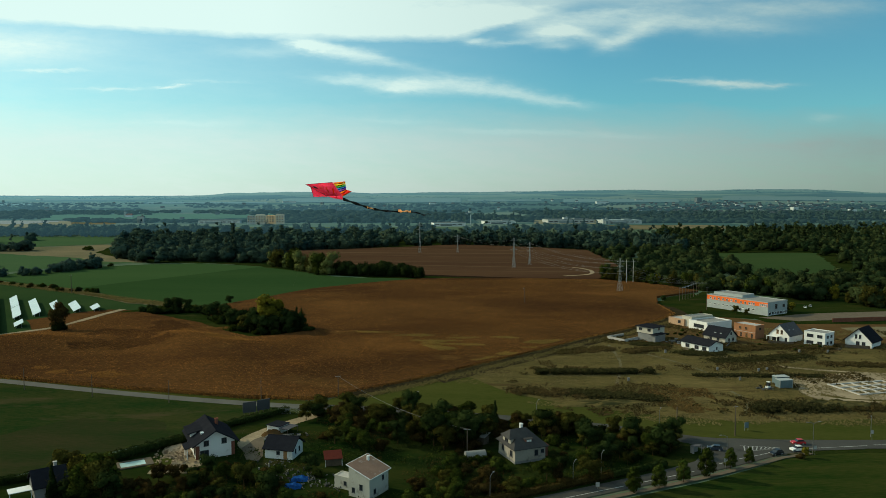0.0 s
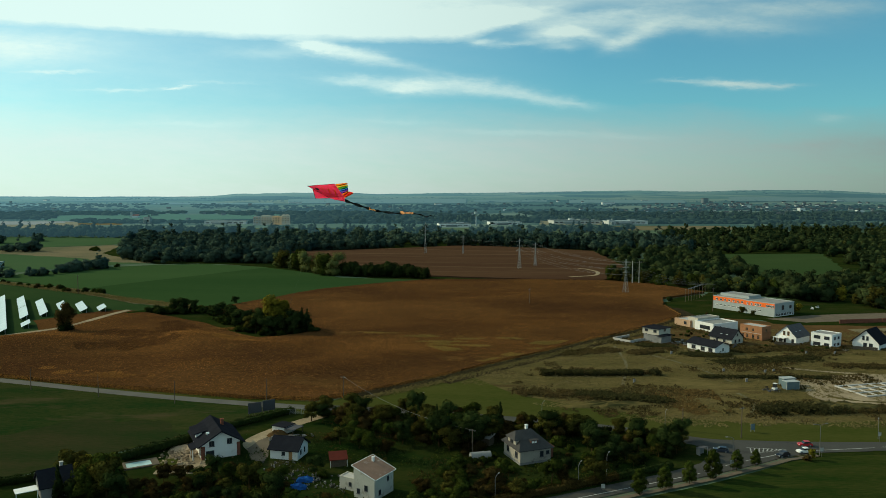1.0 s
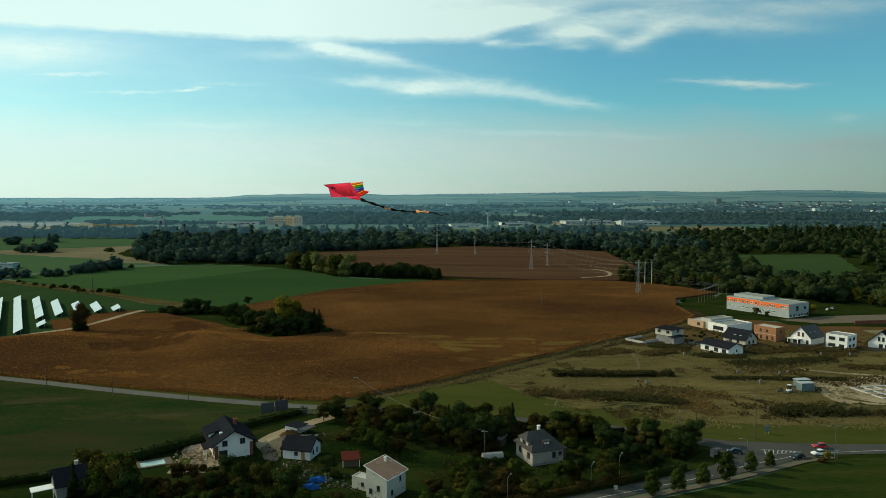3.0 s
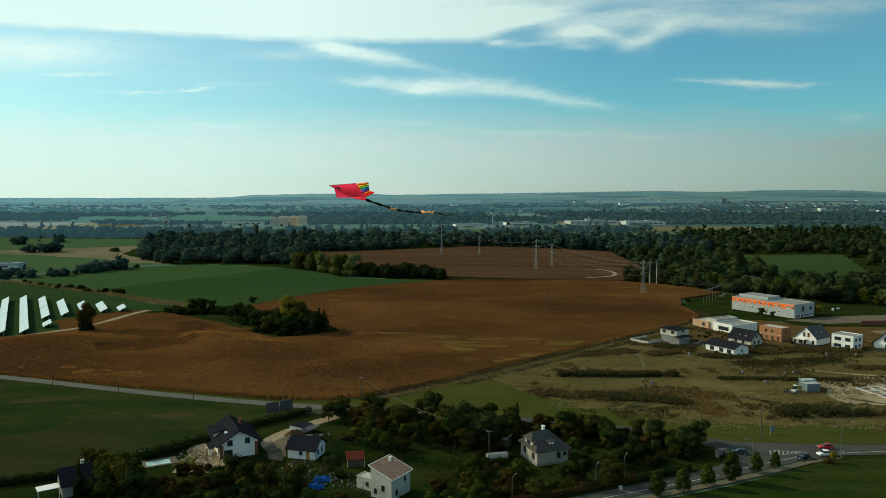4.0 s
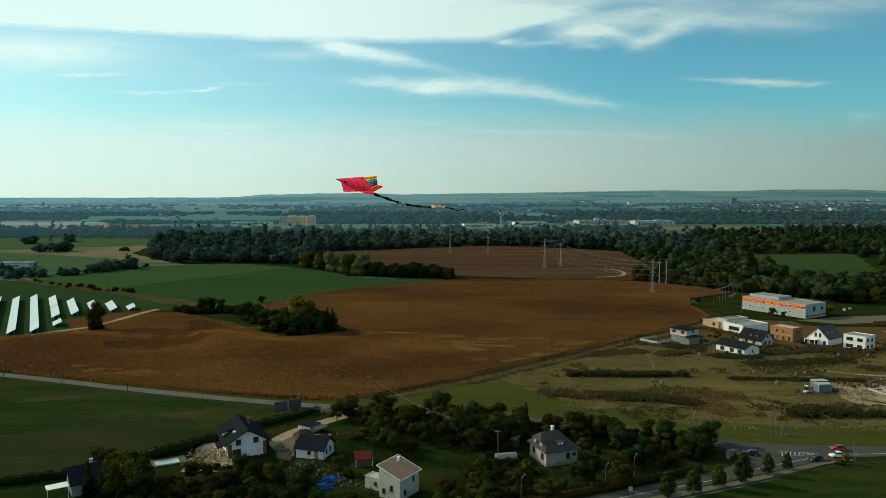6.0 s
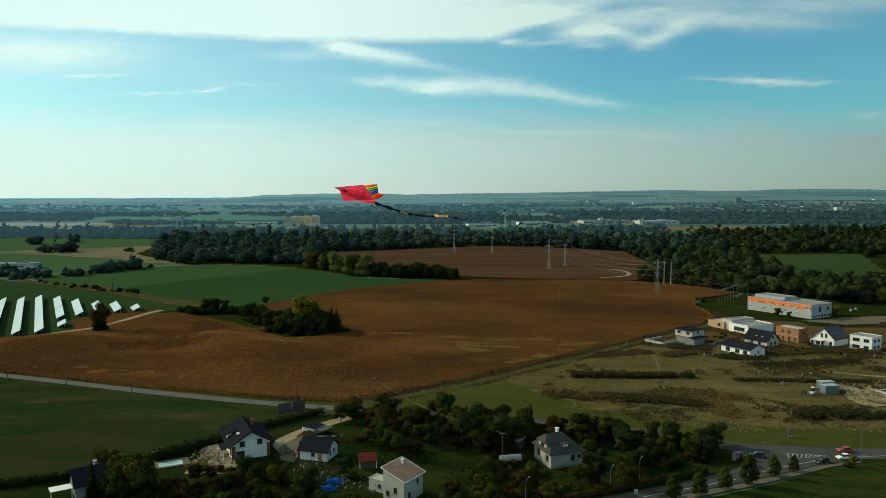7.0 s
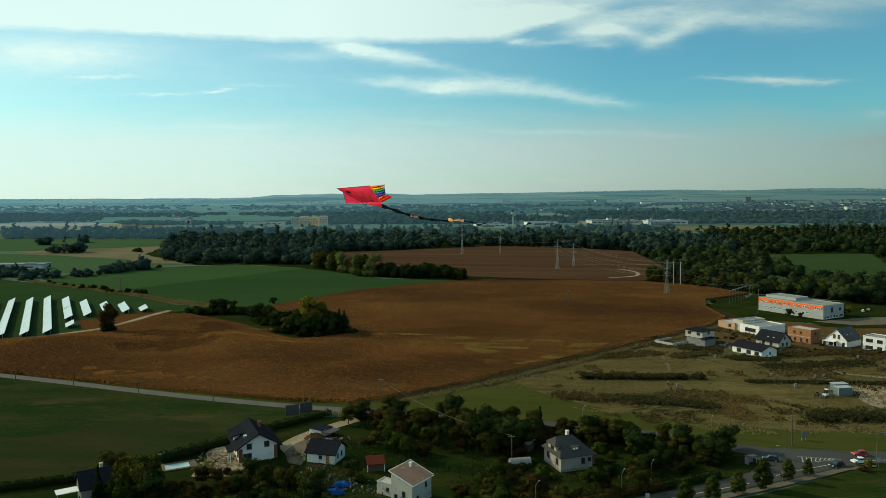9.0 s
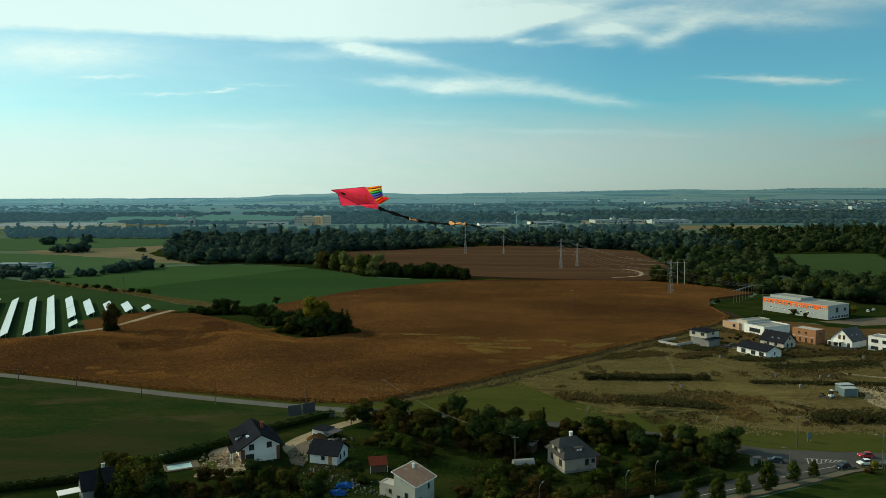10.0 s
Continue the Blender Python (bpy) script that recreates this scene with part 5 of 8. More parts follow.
TREE_LABELS = dict(fruit=("fruit_tree", "leafy green garden fruit tree", "tree"), olive=("garden_tree", "olive green garden tree turning autumnal", "tree"), dark=("broadleaf_tree", "dark green broadleaf tree with dense crown", "tree"),
                   rust=("rusty_tree", "small tree with rusty brown autumn leaves", "tree"), yellow=("yellow_tree", "tree with yellow-green autumn leaves", "tree"), young=("young_tree", "young pointed street tree on grass verge", "tree"),
                   spruce=("spruce", "tall dark pointed spruce tree", "tree"), bush=("bush", "rounded green garden bush", "bush"), dark_bush=("dark_bush", "dense dark green bush", "bush"), rust_bush=("rusty_bush", "brownish autumn garden bush", "bush"),
                   hedge_tree=("hedgerow_tree", "dense dark hedgerow tree at field edge", "tree"), wood=("woodland_tree", "large green woodland edge tree", "tree"), wood_olive=("woodland_tree", "large olive green woodland tree", "tree"), wood_yellow=("yellow_tree", "tall yellowing tree at woodland edge", "tree"), wood_light=("woodland_tree", "large light green rounded field tree", "tree"), poplar=("poplar", "slender tall green poplar tree", "tree"))


def plant(kind, x, y, scale=1.0, group="", squash=1.0):
    name, label, cat = TREE_LABELS[kind]
    return tree(kind, x, y, scale, label, name, group, cat, squash)


HOUSES_AT = [(-49, 178, 10), (-32, 174, 7), (-34, 209, 6), (-36, 165, 5), (-28, 161, 4), (-10, 152, 9), (-20, 166, 5), (25, 170, 8.5), (-78, 152, 6), (-28, 192, 6), (-40, 190, 5), (-58, 176, 8), (-64, 168, 5), (-20, 153, 5), (-44, 183, 6), (-23, 152.5, 4.5), (-26, 155, 4.5), (-26, 149, 4.0), (-30, 160, 3), (-46, 165, 5)]
fill([(-36, 210), (-20, 209), (10, 200), (30, 194), (40, 190), (34, 182), (6, 186), (-12, 184), (-24, 186), (-30, 196)], 62, ["olive", "rust", "fruit", "dark", "rust_bush", "bush", "olive"], (0.7, 1.15), HOUSES_AT)
fill([(-24, 184), (-8, 184), (2, 186), (18, 184), (18, 176), (8, 174), (-4, 178), (-12, 170)], 24, ["dark", "olive", "fruit", "rust_bush"], (0.8, 1.25), HOUSES_AT)
fill([(2, 160), (18, 162), (20, 152), (36, 158), (40, 153), (10, 142), (-4, 140), (0, 150)], 30, ["rust_bush", "olive", "fruit", "bush", "rust"], (0.6, 1.05), HOUSES_AT, 2.6)
fill([(32, 180), (46, 186), (56, 182), (62, 172), (50, 163), (40, 162), (34, 168)], 22, ["fruit", "dark", "bush", "olive", "dark"], (0.55, 0.95), HOUSES_AT, 3.6)
fill([(52, 183), (64, 182), (70, 178), (66, 172), (58, 168), (50, 172)], 12, ["dark", "olive", "fruit"], (0.55, 0.85), (), 2.8)
fill([(-46, 165), (-34, 166), (-22, 160), (-16, 150), (-28, 138), (-48, 146)], 30, ["dark", "rust_bush", "dark_bush", "fruit", "olive", "bush"], (0.55, 0.95), HOUSES_AT, 2.8)
fill([(-60, 157), (-46, 160), (-44, 144), (-62, 143)], 22, ["rust_bush", "dark_bush", "bush", "rust"], (0.6, 0.9), HOUSES_AT)
for k, x, y, s in (("fruit", -68, 151, 1.45), ("olive", -65, 149, 1.35), ("fruit", -68, 147, 1.1), ("olive", -69, 154, 1.3), ("fruit", -66, 153, 1.45), ("olive", -72, 156, 1.2), ("olive", -77, 160, 1.15), ("yellow", -73, 158, 0.8), ("dark_bush", -72, 149, 1.2), ("dark", -62, 145, 0.9), ("spruce", -74, 147.5, 0.8),
                   ("spruce", 20.5, 188, 0.85), ("spruce", 4, 192, 0.7), ("spruce", 7.5, 191, 0.75), ("spruce", -1, 196, 0.6), ("dark", 33, 184, 1.0), ("dark_bush", 44, 187, 1.15), ("dark_bush", 47.5, 185.6, 1.0), ("olive", 51, 184, 0.85), ("dark_bush", 38.5, 188.6, 1.1), ("dark", 14, 178, 1.2), ("olive", 17.5, 180, 1.2), ("dark", 11.5, 176, 1.1),
                   ("rust_bush", -43.5, 164, 0.8), ("rust_bush", -52.5, 163, 0.6), ("dark_bush", 33, 163, 0.9), ("yellow", 92.2, 166.8, 0.42), ("rust_bush", 90.8, 166.2, 0.55)):
    plant(k, x, y, s, "garden trees")
for x, y, s in ((45.2, 147.0, 0.95), (51.4, 149.6, 0.98), (57.7, 152.6, 0.85), (64.0, 155.6, 1.1), (71.4, 160.4, 0.78), (77.2, 163.6, 0.62)):
    plant("young", x, y, s, "street trees along the road")
fill([(-30, 208), (10, 198), (36, 190), (58, 184), (62, 170), (40, 158), (4, 142), (-6, 158), (2, 176), (-24, 184)], 44, ["rust_bush", "bush", "rust_bush", "dark_bush", "rust"], (0.45, 0.85), HOUSES_AT + [(-2, 170, 8), (6, 168, 7), (12, 158, 5)], 3.0)
fill([(-300, 532), (-228, 486), (-200, 470), (-198, 466), (-230, 480), (-300, 526)], 16, ["bush", "dark_bush", "rust_bush"], (0.8, 1.5), (), 4, "bushes along the field edge")
urng = np.random.default_rng(77)
for mat_name, seed, cut, count, label in (("leaf_dark", 1.0, 0.10, 34000, "low dark green garden undergrowth"), ("leaf_rust", 6.0, 0.20, 26000, "low brownish garden undergrowth"), ("leaf", 9.0, 0.18, 30000, "low green garden undergrowth")):
    q = scatter(urng, [(-62, 146), (-46, 166), (-30, 205), (0, 202), (40, 192), (60, 184), (66, 174), (40, 156), (4, 141), (-20, 132), (-50, 136)], count)
    q = q[np.array([noise.noise((x * 0.13, y * 0.13, seed)) + 0.5 * noise.noise((x * 0.5, y * 0.5, seed)) for x, y in q]) > cut]
    for a, b, r in HOUSES_AT:
        q = q[(q[:, 0] - a) ** 2 + (q[:, 1] - b) ** 2 > (r * 0.75) ** 2]
    q = q[~inside(q[:, 0], q[:, 1], [(-36, 208), (-24, 206), (-36, 176), (-46, 176)])]
    p = np.column_stack([q, urng.uniform(0.0, 0.9, len(q))])
    d = urng.normal(0, 0.4, p.shape) + (0, 0, 1)
    d /= np.linalg.norm(d, axis=1)[:, None]
    ob = new("undergrowth", soup("undergrowth", leaf_cards(urng, p, d, 0.26), 4, M[mat_name], d))
    tagged(ob, label, "undergrowth", kind="stuff")
fill([(96, 296), (112, 282), (170, 288), (186, 292), (180, 320), (130, 335), (100, 318)], 46, ["dark_bush", "bush", "rust_bush"], (0.25, 0.6), [(108, 309, 9), (122, 290, 10), (140, 306, 9), (154, 315, 8), (165, 306, 9), (176, 298, 8), (140, 338, 13), (190, 294, 9)], 2.6, "garden bushes round the new houses")
for x, y, s in ((-368, 840, 1.9), (-374, 846, 1.6), (-266, 648, 1.3)):
    plant("bush", x, y, s, "field bushes")
fill([(-20, 203), (0, 199.5), (40, 188.5), (58, 181.5), (62, 178), (56, 177.5), (38, 184), (0, 195), (-20, 199)], 60, ["dark_bush", "rust_bush", "bush", "olive", "dark_bush"], (0.75, 1.05), (), 1.9, "bushes along the garden edge")
fill([(8, 172), (20, 172), (19, 163), (8, 163)], 9, ["rust_bush", "bush", "olive"], (0.5, 0.8), [(13.8, 169, 1.6), (25, 170, 7)], 2.4, "bushes round the greenhouse")
# grove in the maize
for k, x, y, s in (("yellow", -68, 332, 2.7), ("yellow", -64.5, 334, 2.3), ("dark", -59, 334, 1.51), ("spruce", -54.5, 333, 1.27), ("spruce", -52.5, 335, 1.10), ("dark", -73, 333, 1.45), ("olive", -78, 336, 1.51), ("dark", -63, 328, 1.39), ("dark", -69, 326, 1.27), ("dark", -84, 342, 1.27), ("dark_bush", -57, 327, 1.51), ("dark_bush", -49, 331, 1.39)):
    plant(k, x, y, s, "grove in the maize field")
fill([(-145, 389), (-118, 397), (-104, 368), (-84, 336), (-66, 322), (-47, 333), (-62, 350), (-88, 360), (-110, 392)], 80, ["dark_bush", "dark", "bush", "dark"], (0.9, 1.25), (), 3.0, "grove in the maize field")
fill([(-146, 392), (-120, 400), (-112, 388), (-140, 384)], 22, ["dark_bush", "bush"], (1.1, 1.45), (), 3.0, "grove in the maize field")
plant("rust", -161.5, 335, 2.0, "", 1.5)
plant("dark_bush", -161.5, 334, 1.9)
plant("dark", -106.5, 420, 0.75)
for i in range(9):
    plant(("wood_light", "wood_olive", "wood_light", "wood")[i % 4], -126 + i * 7.4 + prng.uniform(-2, 2), 640 - i * 8 + prng.uniform(-6, 8), prng.uniform(0.85, 1.2), "hedgerow trees behind the green field")
for i in range(26):
    plant("hedge_tree", -62 + i * 2.6 + prng.uniform(-1.5, 1.5), 572 - i * 0.9 + prng.uniform(-3, 14), prng.uniform(0.85, 1.1), "dark hedgerow trees")
for i in range(26):
    a = i / 25
    plant(prng.choice(["wood", "wood_olive", "wood", "wood_yellow"]), 138 + 118 * a + prng.uniform(-3, 3), 534 - 118 * a + prng.uniform(-4, 4), prng.uniform(0.55, 0.8), "woodland edge trees")
for i in range(16):
    plant(prng.choice(["wood_yellow", "wood_olive", "wood", "wood_olive"]), 252 + i * 7 + prng.uniform(-3, 3), 405 - i * 1.6 + prng.uniform(-5, 9), prng.uniform(0.7, 1.0), "woodland edge trees")
for k, x, y, s in (("olive", 168.0, 378, 0.85), ("olive", 172.5, 375, 0.55), ("olive", 199, 384, 0.7), ("yellow", 202, 385, 0.8), ("rust_bush", 150, 380, 0.6), ("dark_bush", 147, 430, 1.0)):
    plant(k, x, y, s, "trees round the office")
for i, (x, y) in enumerate(((-280, 655), (-300, 690))):
    plant("wood", x, y, prng.uniform(0.35, 0.55), "field trees")


def hedge(a, b, width, height, mat, label, seed):
    rng = np.random.default_rng(seed)
    a, b = np.array(a, float), np.array(b, float)
    n = int(np.linalg.norm(b - a) * 110)
    side = np.array((-(b - a)[1], (b - a)[0])) / np.linalg.norm(b - a)
    t, s, z = rng.uniform(0, 1, n), rng.choice((-0.5, 0.5), n) * rng.uniform(0, 1, n) ** 0.35, rng.uniform(0.02, 1, n) ** 0.8
    z *= height * (0.88 + 0.12 * np.sin(t * 40))
    xy = a + (b - a) * t[:, None] + side * (s * width)[:, None]
    d = np.stack([side[0] * s * 2, side[1] * s * 2, np.where(z > 0.86 * height, 1.2, 0.05)], -1) + rng.normal(0, 0.15, (n, 3))
    d /= np.linalg.norm(d, axis=1)[:, None]
    k = max(2, int(np.linalg.norm(b - a) / (width * 0.35)))
    heart = np.array([(*(a + (b - a) * (i + 0.5) / k), height * 0.42, max(width, height) * 0.5) for i in range(k)])
    q, e = lump_quads(rng, heart, 2)
    q[:, 2] = np.clip(q[:, 2], -0.05, height * 0.93)
    ob = new("hedge", soup("hedge", np.concatenate([leaf_cards(rng, np.column_stack([xy, z]), d, 0.22), q]), 4, M[mat], np.concatenate([np.repeat(d, 4, 0), e])))
    return tagged(ob, label, "hedge")


hedge((-70, 169.5), (-55, 186), 2.0, 2.8, "leaf_dark", "clipped dark green hedge behind the pool", 1)
hedge((-104, 150), (-84, 158), 1.8, 2.0, "leaf_dark", "dark hedge at the meadow edge", 2)
hedge((10, 141.0), (43, 155.6), 1.5, 1.9, "leaf_rust", "brown-green hedge beside the footpath", 3)
hedge((43, 155.6), (57, 162.2), 1.5, 2.0, "leaf_dark", "dark hedge beside the footpath", 4)
hedge((-52, 193), (-37, 208), 2.2, 2.0, "leaf_dark", "dark hedge by the field road", 5)
for i, (x0, y0, x1, y1, w, mat_name, hgt, label) in enumerate(((99, 205, 122, 206, 6, "scrub_dark", 2.0, "dark overgrown bank of bushes and weeds"), (122, 206, 142, 206, 5, "scrub", 1.2, "overgrown bank of brown weeds"), (32, 228, 54, 222, 7, "scrub", 1.0, "overgrown bank of brown weeds"), (50, 224, 73, 217, 6, "scrub_dark", 1.3, "dark brown bank of weeds and brambles"),
                                                       (42, 250.5, 60, 250, 2.2, "scrub_dark", 1.9, "long dark line of low bushes"), (58, 250, 82, 250.5, 2.6, "scrub_dark", 1.7, "long dark line of low bushes"), (46, 252, 78, 252, 2.6, "scrub", 1.3, "brown weeds beside low bushes"), (96, 246, 140, 243, 2.0, "scrub_dark", 0.9, "dark weeds along the site track"),
                                                       (150, 262, 186, 256, 5, "scrub", 0.8, "overgrown bank of brown weeds"), (104, 282, 118, 279, 5, "scrub_dark", 0.9, "dark weeds before the bungalow"), (126, 288, 150, 294, 7, "scrub", 0.9, "overgrown bank of brown weeds"), (150, 294, 168, 290, 5, "scrub", 0.9, "overgrown bank of brown weeds"), (92, 300, 104, 296, 5, "scrub_dark", 0.9, "dark weeds beside the cubic house"), (84, 285, 100, 292, 5, "scrub", 0.8, "overgrown bank of brown weeds"), (56, 285, 78, 292, 7, "scrub", 0.7, "overgrown bank of brown weeds"), (112, 268, 150, 274, 8, "scrub_dark", 0.8, "dark brown weeds on the building plots"))):
    rb = np.random.default_rng(50 + i)
    t = rb.uniform(0, 1, 1500)
    xy = np.column_stack([x0 + (x1 - x0) * t, y0 + (y1 - y0) * t]) + rb.normal(0, w * 0.3, (1500, 2))
    xy = xy[np.array([noise.noise((x * 0.25, y * 0.25, i)) for x, y in xy]) > -0.22]
    ob = grass("scrub_bank", rb, blades(rb, xy, 0.0, hgt, 0.5, 5, 0.6), mat_name)
    tagged(ob, label, "weeds", kind="stuff")
rw = scatter(np.random.default_rng(99), [(74, 232), (93, 229), (90, 206), (78, 202), (70, 214)], 4200)
rw = rw[np.array([noise.noise((x * 0.12, y * 0.12, 12.0)) + 0.5 * noise.noise((x * 0.5, y * 0.5, 3.0)) for x, y in rw]) > -0.12]
tagged(grass("rusty_weeds", np.random.default_rng(98), blades(np.random.default_rng(97), rw, 0.0, 0.4, 0.30, 3), "rusty"), "patch of rusty orange dry weeds", "weeds", kind="stuff")


def mound(x, y, rx, ry, h, mat, label, seed):
    bm = bmesh.new()
    n, rings = 26, 6
    vs = []
    for j in range(rings):
        r = 1 - j / rings
        vs.append([bm.verts.new((x + rx * r * math.cos(6.283 * i / n) * (1 + 0.2 * noise.noise((i * 0.5, seed, 0))), y + ry * r * math.sin(6.283 * i / n) * (1 + 0.2 * noise.noise((i * 0.5, seed, 0))),
                                h * (1 - r * r) * (1 + 0.5 * noise.noise((i * 0.7, j * 0.8, seed))) - 0.05)) for i in range(n)])
    for j in range(rings - 1):
        for i in range(n):
            k = (i + 1) % n
            bm.faces.new((vs[j][i], vs[j][k], vs[j + 1][k], vs[j + 1][i]))
    bm.faces.new(vs[-1])
    return tagged(part("earth_mound", bm, mat), label, "mound")


mound(121, 207.5, 17, 4.0, 2.2, M["dry"], "long overgrown heap of dug earth", 1)
mound(143, 207, 9, 3.5, 2.5, M["dry"], "brown heap of dug earth by foundations", 2)
mound(56, 213, 17, 3.5, 1.3, M["dry"], "low overgrown earth bank", 3)
mound(-58, 178, 4, 3, 0.8, M["rubble"], "low heap of soil in house yard", 4)
mound(-37.5, 187.5, 3, 2, 1.4, M["soil"], "heap of soil beside the drive", 5)

# ---- buildings ----
WINDOWS = {}


def window(h, face, u, z, w, hgt, fmat="frame_white", name="window"):
    """A window with frame, sill and pane on the right (S) or left (W) front of a house."""
    key = (w, hgt, fmat)
    if key not in WINDOWS:
        t = 0.09
        fb = bmesh.new()
        rings = [[fb.verts.new((sx * a, y, sz * b)) for sx, sz in ((-1, -1), (1, -1), (1, 1), (-1, 1))] for a, b, y in ((w / 2, hgt / 2, 0.02), (w / 2, hgt / 2, -0.05), (w / 2 - t, hgt / 2 - t, -0.05), (w / 2 - t, hgt / 2 - t, 0.02))]
        for r in range(4):
            for k in range(4):
                fb.faces.new((rings[r][k], rings[r][(k + 1) % 4], rings[(r + 1) % 4][(k + 1) % 4], rings[(r + 1) % 4][k]))
        bmesh.ops.recalc_face_normals(fb, faces=fb.faces[:])
        meshes = []
        for nm, b, mt in (("window_frame", fb, fmat), ("pane", boxed((-w / 2 + t * 0.9, -0.012, -hgt / 2 + t * 0.9, w / 2 - t * 0.9, 0.01, hgt / 2 - t * 0.9)), "glass"),
                          ("sill", boxed((-w / 2 - 0.08, -0.12, -hgt / 2 - 0.06, w / 2 + 0.08, 0.02, -hgt / 2 - 0.002)), fmat), ("mullion", boxed((-0.04, -0.045, -hgt / 2 + t, 0.04, -0.014, hgt / 2 - t)), fmat)):
            me = bpy.data.meshes.new(nm)
            b.to_mesh(me), b.free()
            me.materials.append(M[mt])
            meshes.append(me)
        WINDOWS[key] = meshes
    o = new(name, WINDOWS[key][0])
    o.parent = h
    o.matrix_basis = pose(u, -0.003, z) if face == "S" else pose(-0.003, u, z, 0, 0, -90)
    for nm, me in zip(("pane", "sill", "mullion"), WINDOWS[key][1:]):
        if nm != "mullion" or w > 1.0:
            p = new(nm, me)
            p.parent = o
    return o


def house(name, front, turn, label, category="house", size=1.0):
    return empty(name, pose(front[0], front[1], 0, 0, 0, turn) @ Matrix.Diagonal((size, size, size, 1)), label, category)


def slab(bm, quad, thick):
    a = [Vector(q) for q in quad]
    nrm = (a[1] - a[0]).cross(a[3] - a[0]).normalized()
    if nrm.z < 0:
        nrm = -nrm
    lo, hi = [bm.verts.new(q) for q in a], [bm.verts.new(q + nrm * thick) for q in a]
    bm.faces.new(lo[::-1]), bm.faces.new(hi)
    for i in range(4):
        j = (i + 1) % 4
        bm.faces.new((lo[i], lo[j], hi[j], hi[i]))


def gable(h, R, L, eave, ridge, axis, wall, roof, over=0.5, x0=0.0, y0=0.0, z0=-0.2):
    """Walls with two gables and a roof of two slopes; the ridge runs along axis."""
    bm = bmesh.new()
    if axis == "y":
        prof = [(0, z0), (R, z0), (R, eave), (R / 2, ridge), (0, eave)]
        a = [bm.verts.new((x0 + x, y0, z)) for x, z in prof]
        b = [bm.verts.new((x0 + x, y0 + L, z)) for x, z in prof]
    else:
        prof = [(0, z0), (L, z0), (L, eave), (L / 2, ridge), (0, eave)]
        a = [bm.verts.new((x0, y0 + y, z)) for y, z in prof]
        b = [bm.verts.new((x0 + R, y0 + y, z)) for y, z in prof]
    bm.faces.new(a), bm.faces.new(b[::-1])
    for i in range(5):
        j = (i + 1) % 5
        bm.faces.new((a[i], b[i], b[j], a[j]))
    part("wall", bm, M[wall], h)
    half = (R if axis == "y" else L) / 2
    drop = over * (ridge - eave) / half
    for side in (0, 1):
        rb = bmesh.new()
        e = -over if side == 0 else 2 * half + over
        z = eave - drop + 0.03
        if axis == "y":
            slab(rb, [(x0 + e, y0 - over, z), (x0 + half, y0 - over, ridge + 0.03), (x0 + half, y0 + L + over, ridge + 0.03), (x0 + e, y0 + L + over, z)], 0.22)
        else:
            slab(rb, [(x0 - over, y0 + e, z), (x0 - over, y0 + half, ridge + 0.03), (x0 + R + over, y0 + half, ridge + 0.03), (x0 + R + over, y0 + e, z)], 0.22)
        part("roof", rb, M[roof], h)
    rb = bmesh.new()
    if axis == "y":
        beam(rb, (x0 + half, y0 - over, ridge + 0.2), (x0 + half, y0 + L + over, ridge + 0.2), 0.3, sides=6)
    else:
        beam(rb, (x0 - over, y0 + half, ridge + 0.2), (x0 + R + over, y0 + half, ridge + 0.2), 0.3, sides=6)
    part("ridge_cap", rb, M[roof], h)


def block(h, x0, y0, z0, x1, y1, z1, wall, roof="flat_roof", lip=0.25):
    """A flat-roofed block with a low parapet."""
    part("wall", boxed((x0, y0, z0, x1, y1, z1)), M[wall], h)
    t = 0.25
    part("parapet", boxed((x0 - 0.04, y0 - 0.04, z1, x1 + 0.04, y0 + t, z1 + lip), (x0 - 0.04, y1 - t, z1, x1 + 0.04, y1 + 0.04, z1 + lip), (x0 - 0.04, y0 + t, z1, x0 + t, y1 - t, z1 + lip), (x1 - t, y0 + t, z1, x1 + 0.04, y1 - t, z1 + lip)), M[wall], h)
    part("roof", boxed((x0 + t, y0 + t, z1, x1 - t, y1 - t, z1 + 0.06)), M[roof], h)


def chimney(h, x, y, z0, z1, mat="brick_red", w=0.6):
    part("chimney", boxed((x - w / 2, y - w / 2, z0, x + w / 2, y + w / 2, z1), (x - w / 2 - 0.08, y - w / 2 - 0.08, z1, x + w / 2 + 0.08, y + w / 2 + 0.08, z1 + 0.14)), M[mat], h)


def door(h, face, u, w=1.0, hgt=2.05, mat="wood"):
    o = part("door", boxed((-w / 2, -0.05, 0, w / 2, 0.02, hgt), (-w / 2 + 0.12, -0.07, 1.1, w / 2 - 0.12, 0.0, hgt - 0.15), (-w / 2 + 0.12, -0.07, 0.15, w / 2 - 0.12, 0.0, 0.95)), M[mat], h)
    o.matrix_basis = pose(u, -0.003, 0.1) if face == "S" else pose(-0.003, u, 0.1, 0, 0, -90)
    part("door_handle", boxed((w / 2 - 0.16, -0.11, 1.0, w / 2 - 0.05, -0.05, 1.04)), M["steel"], o)


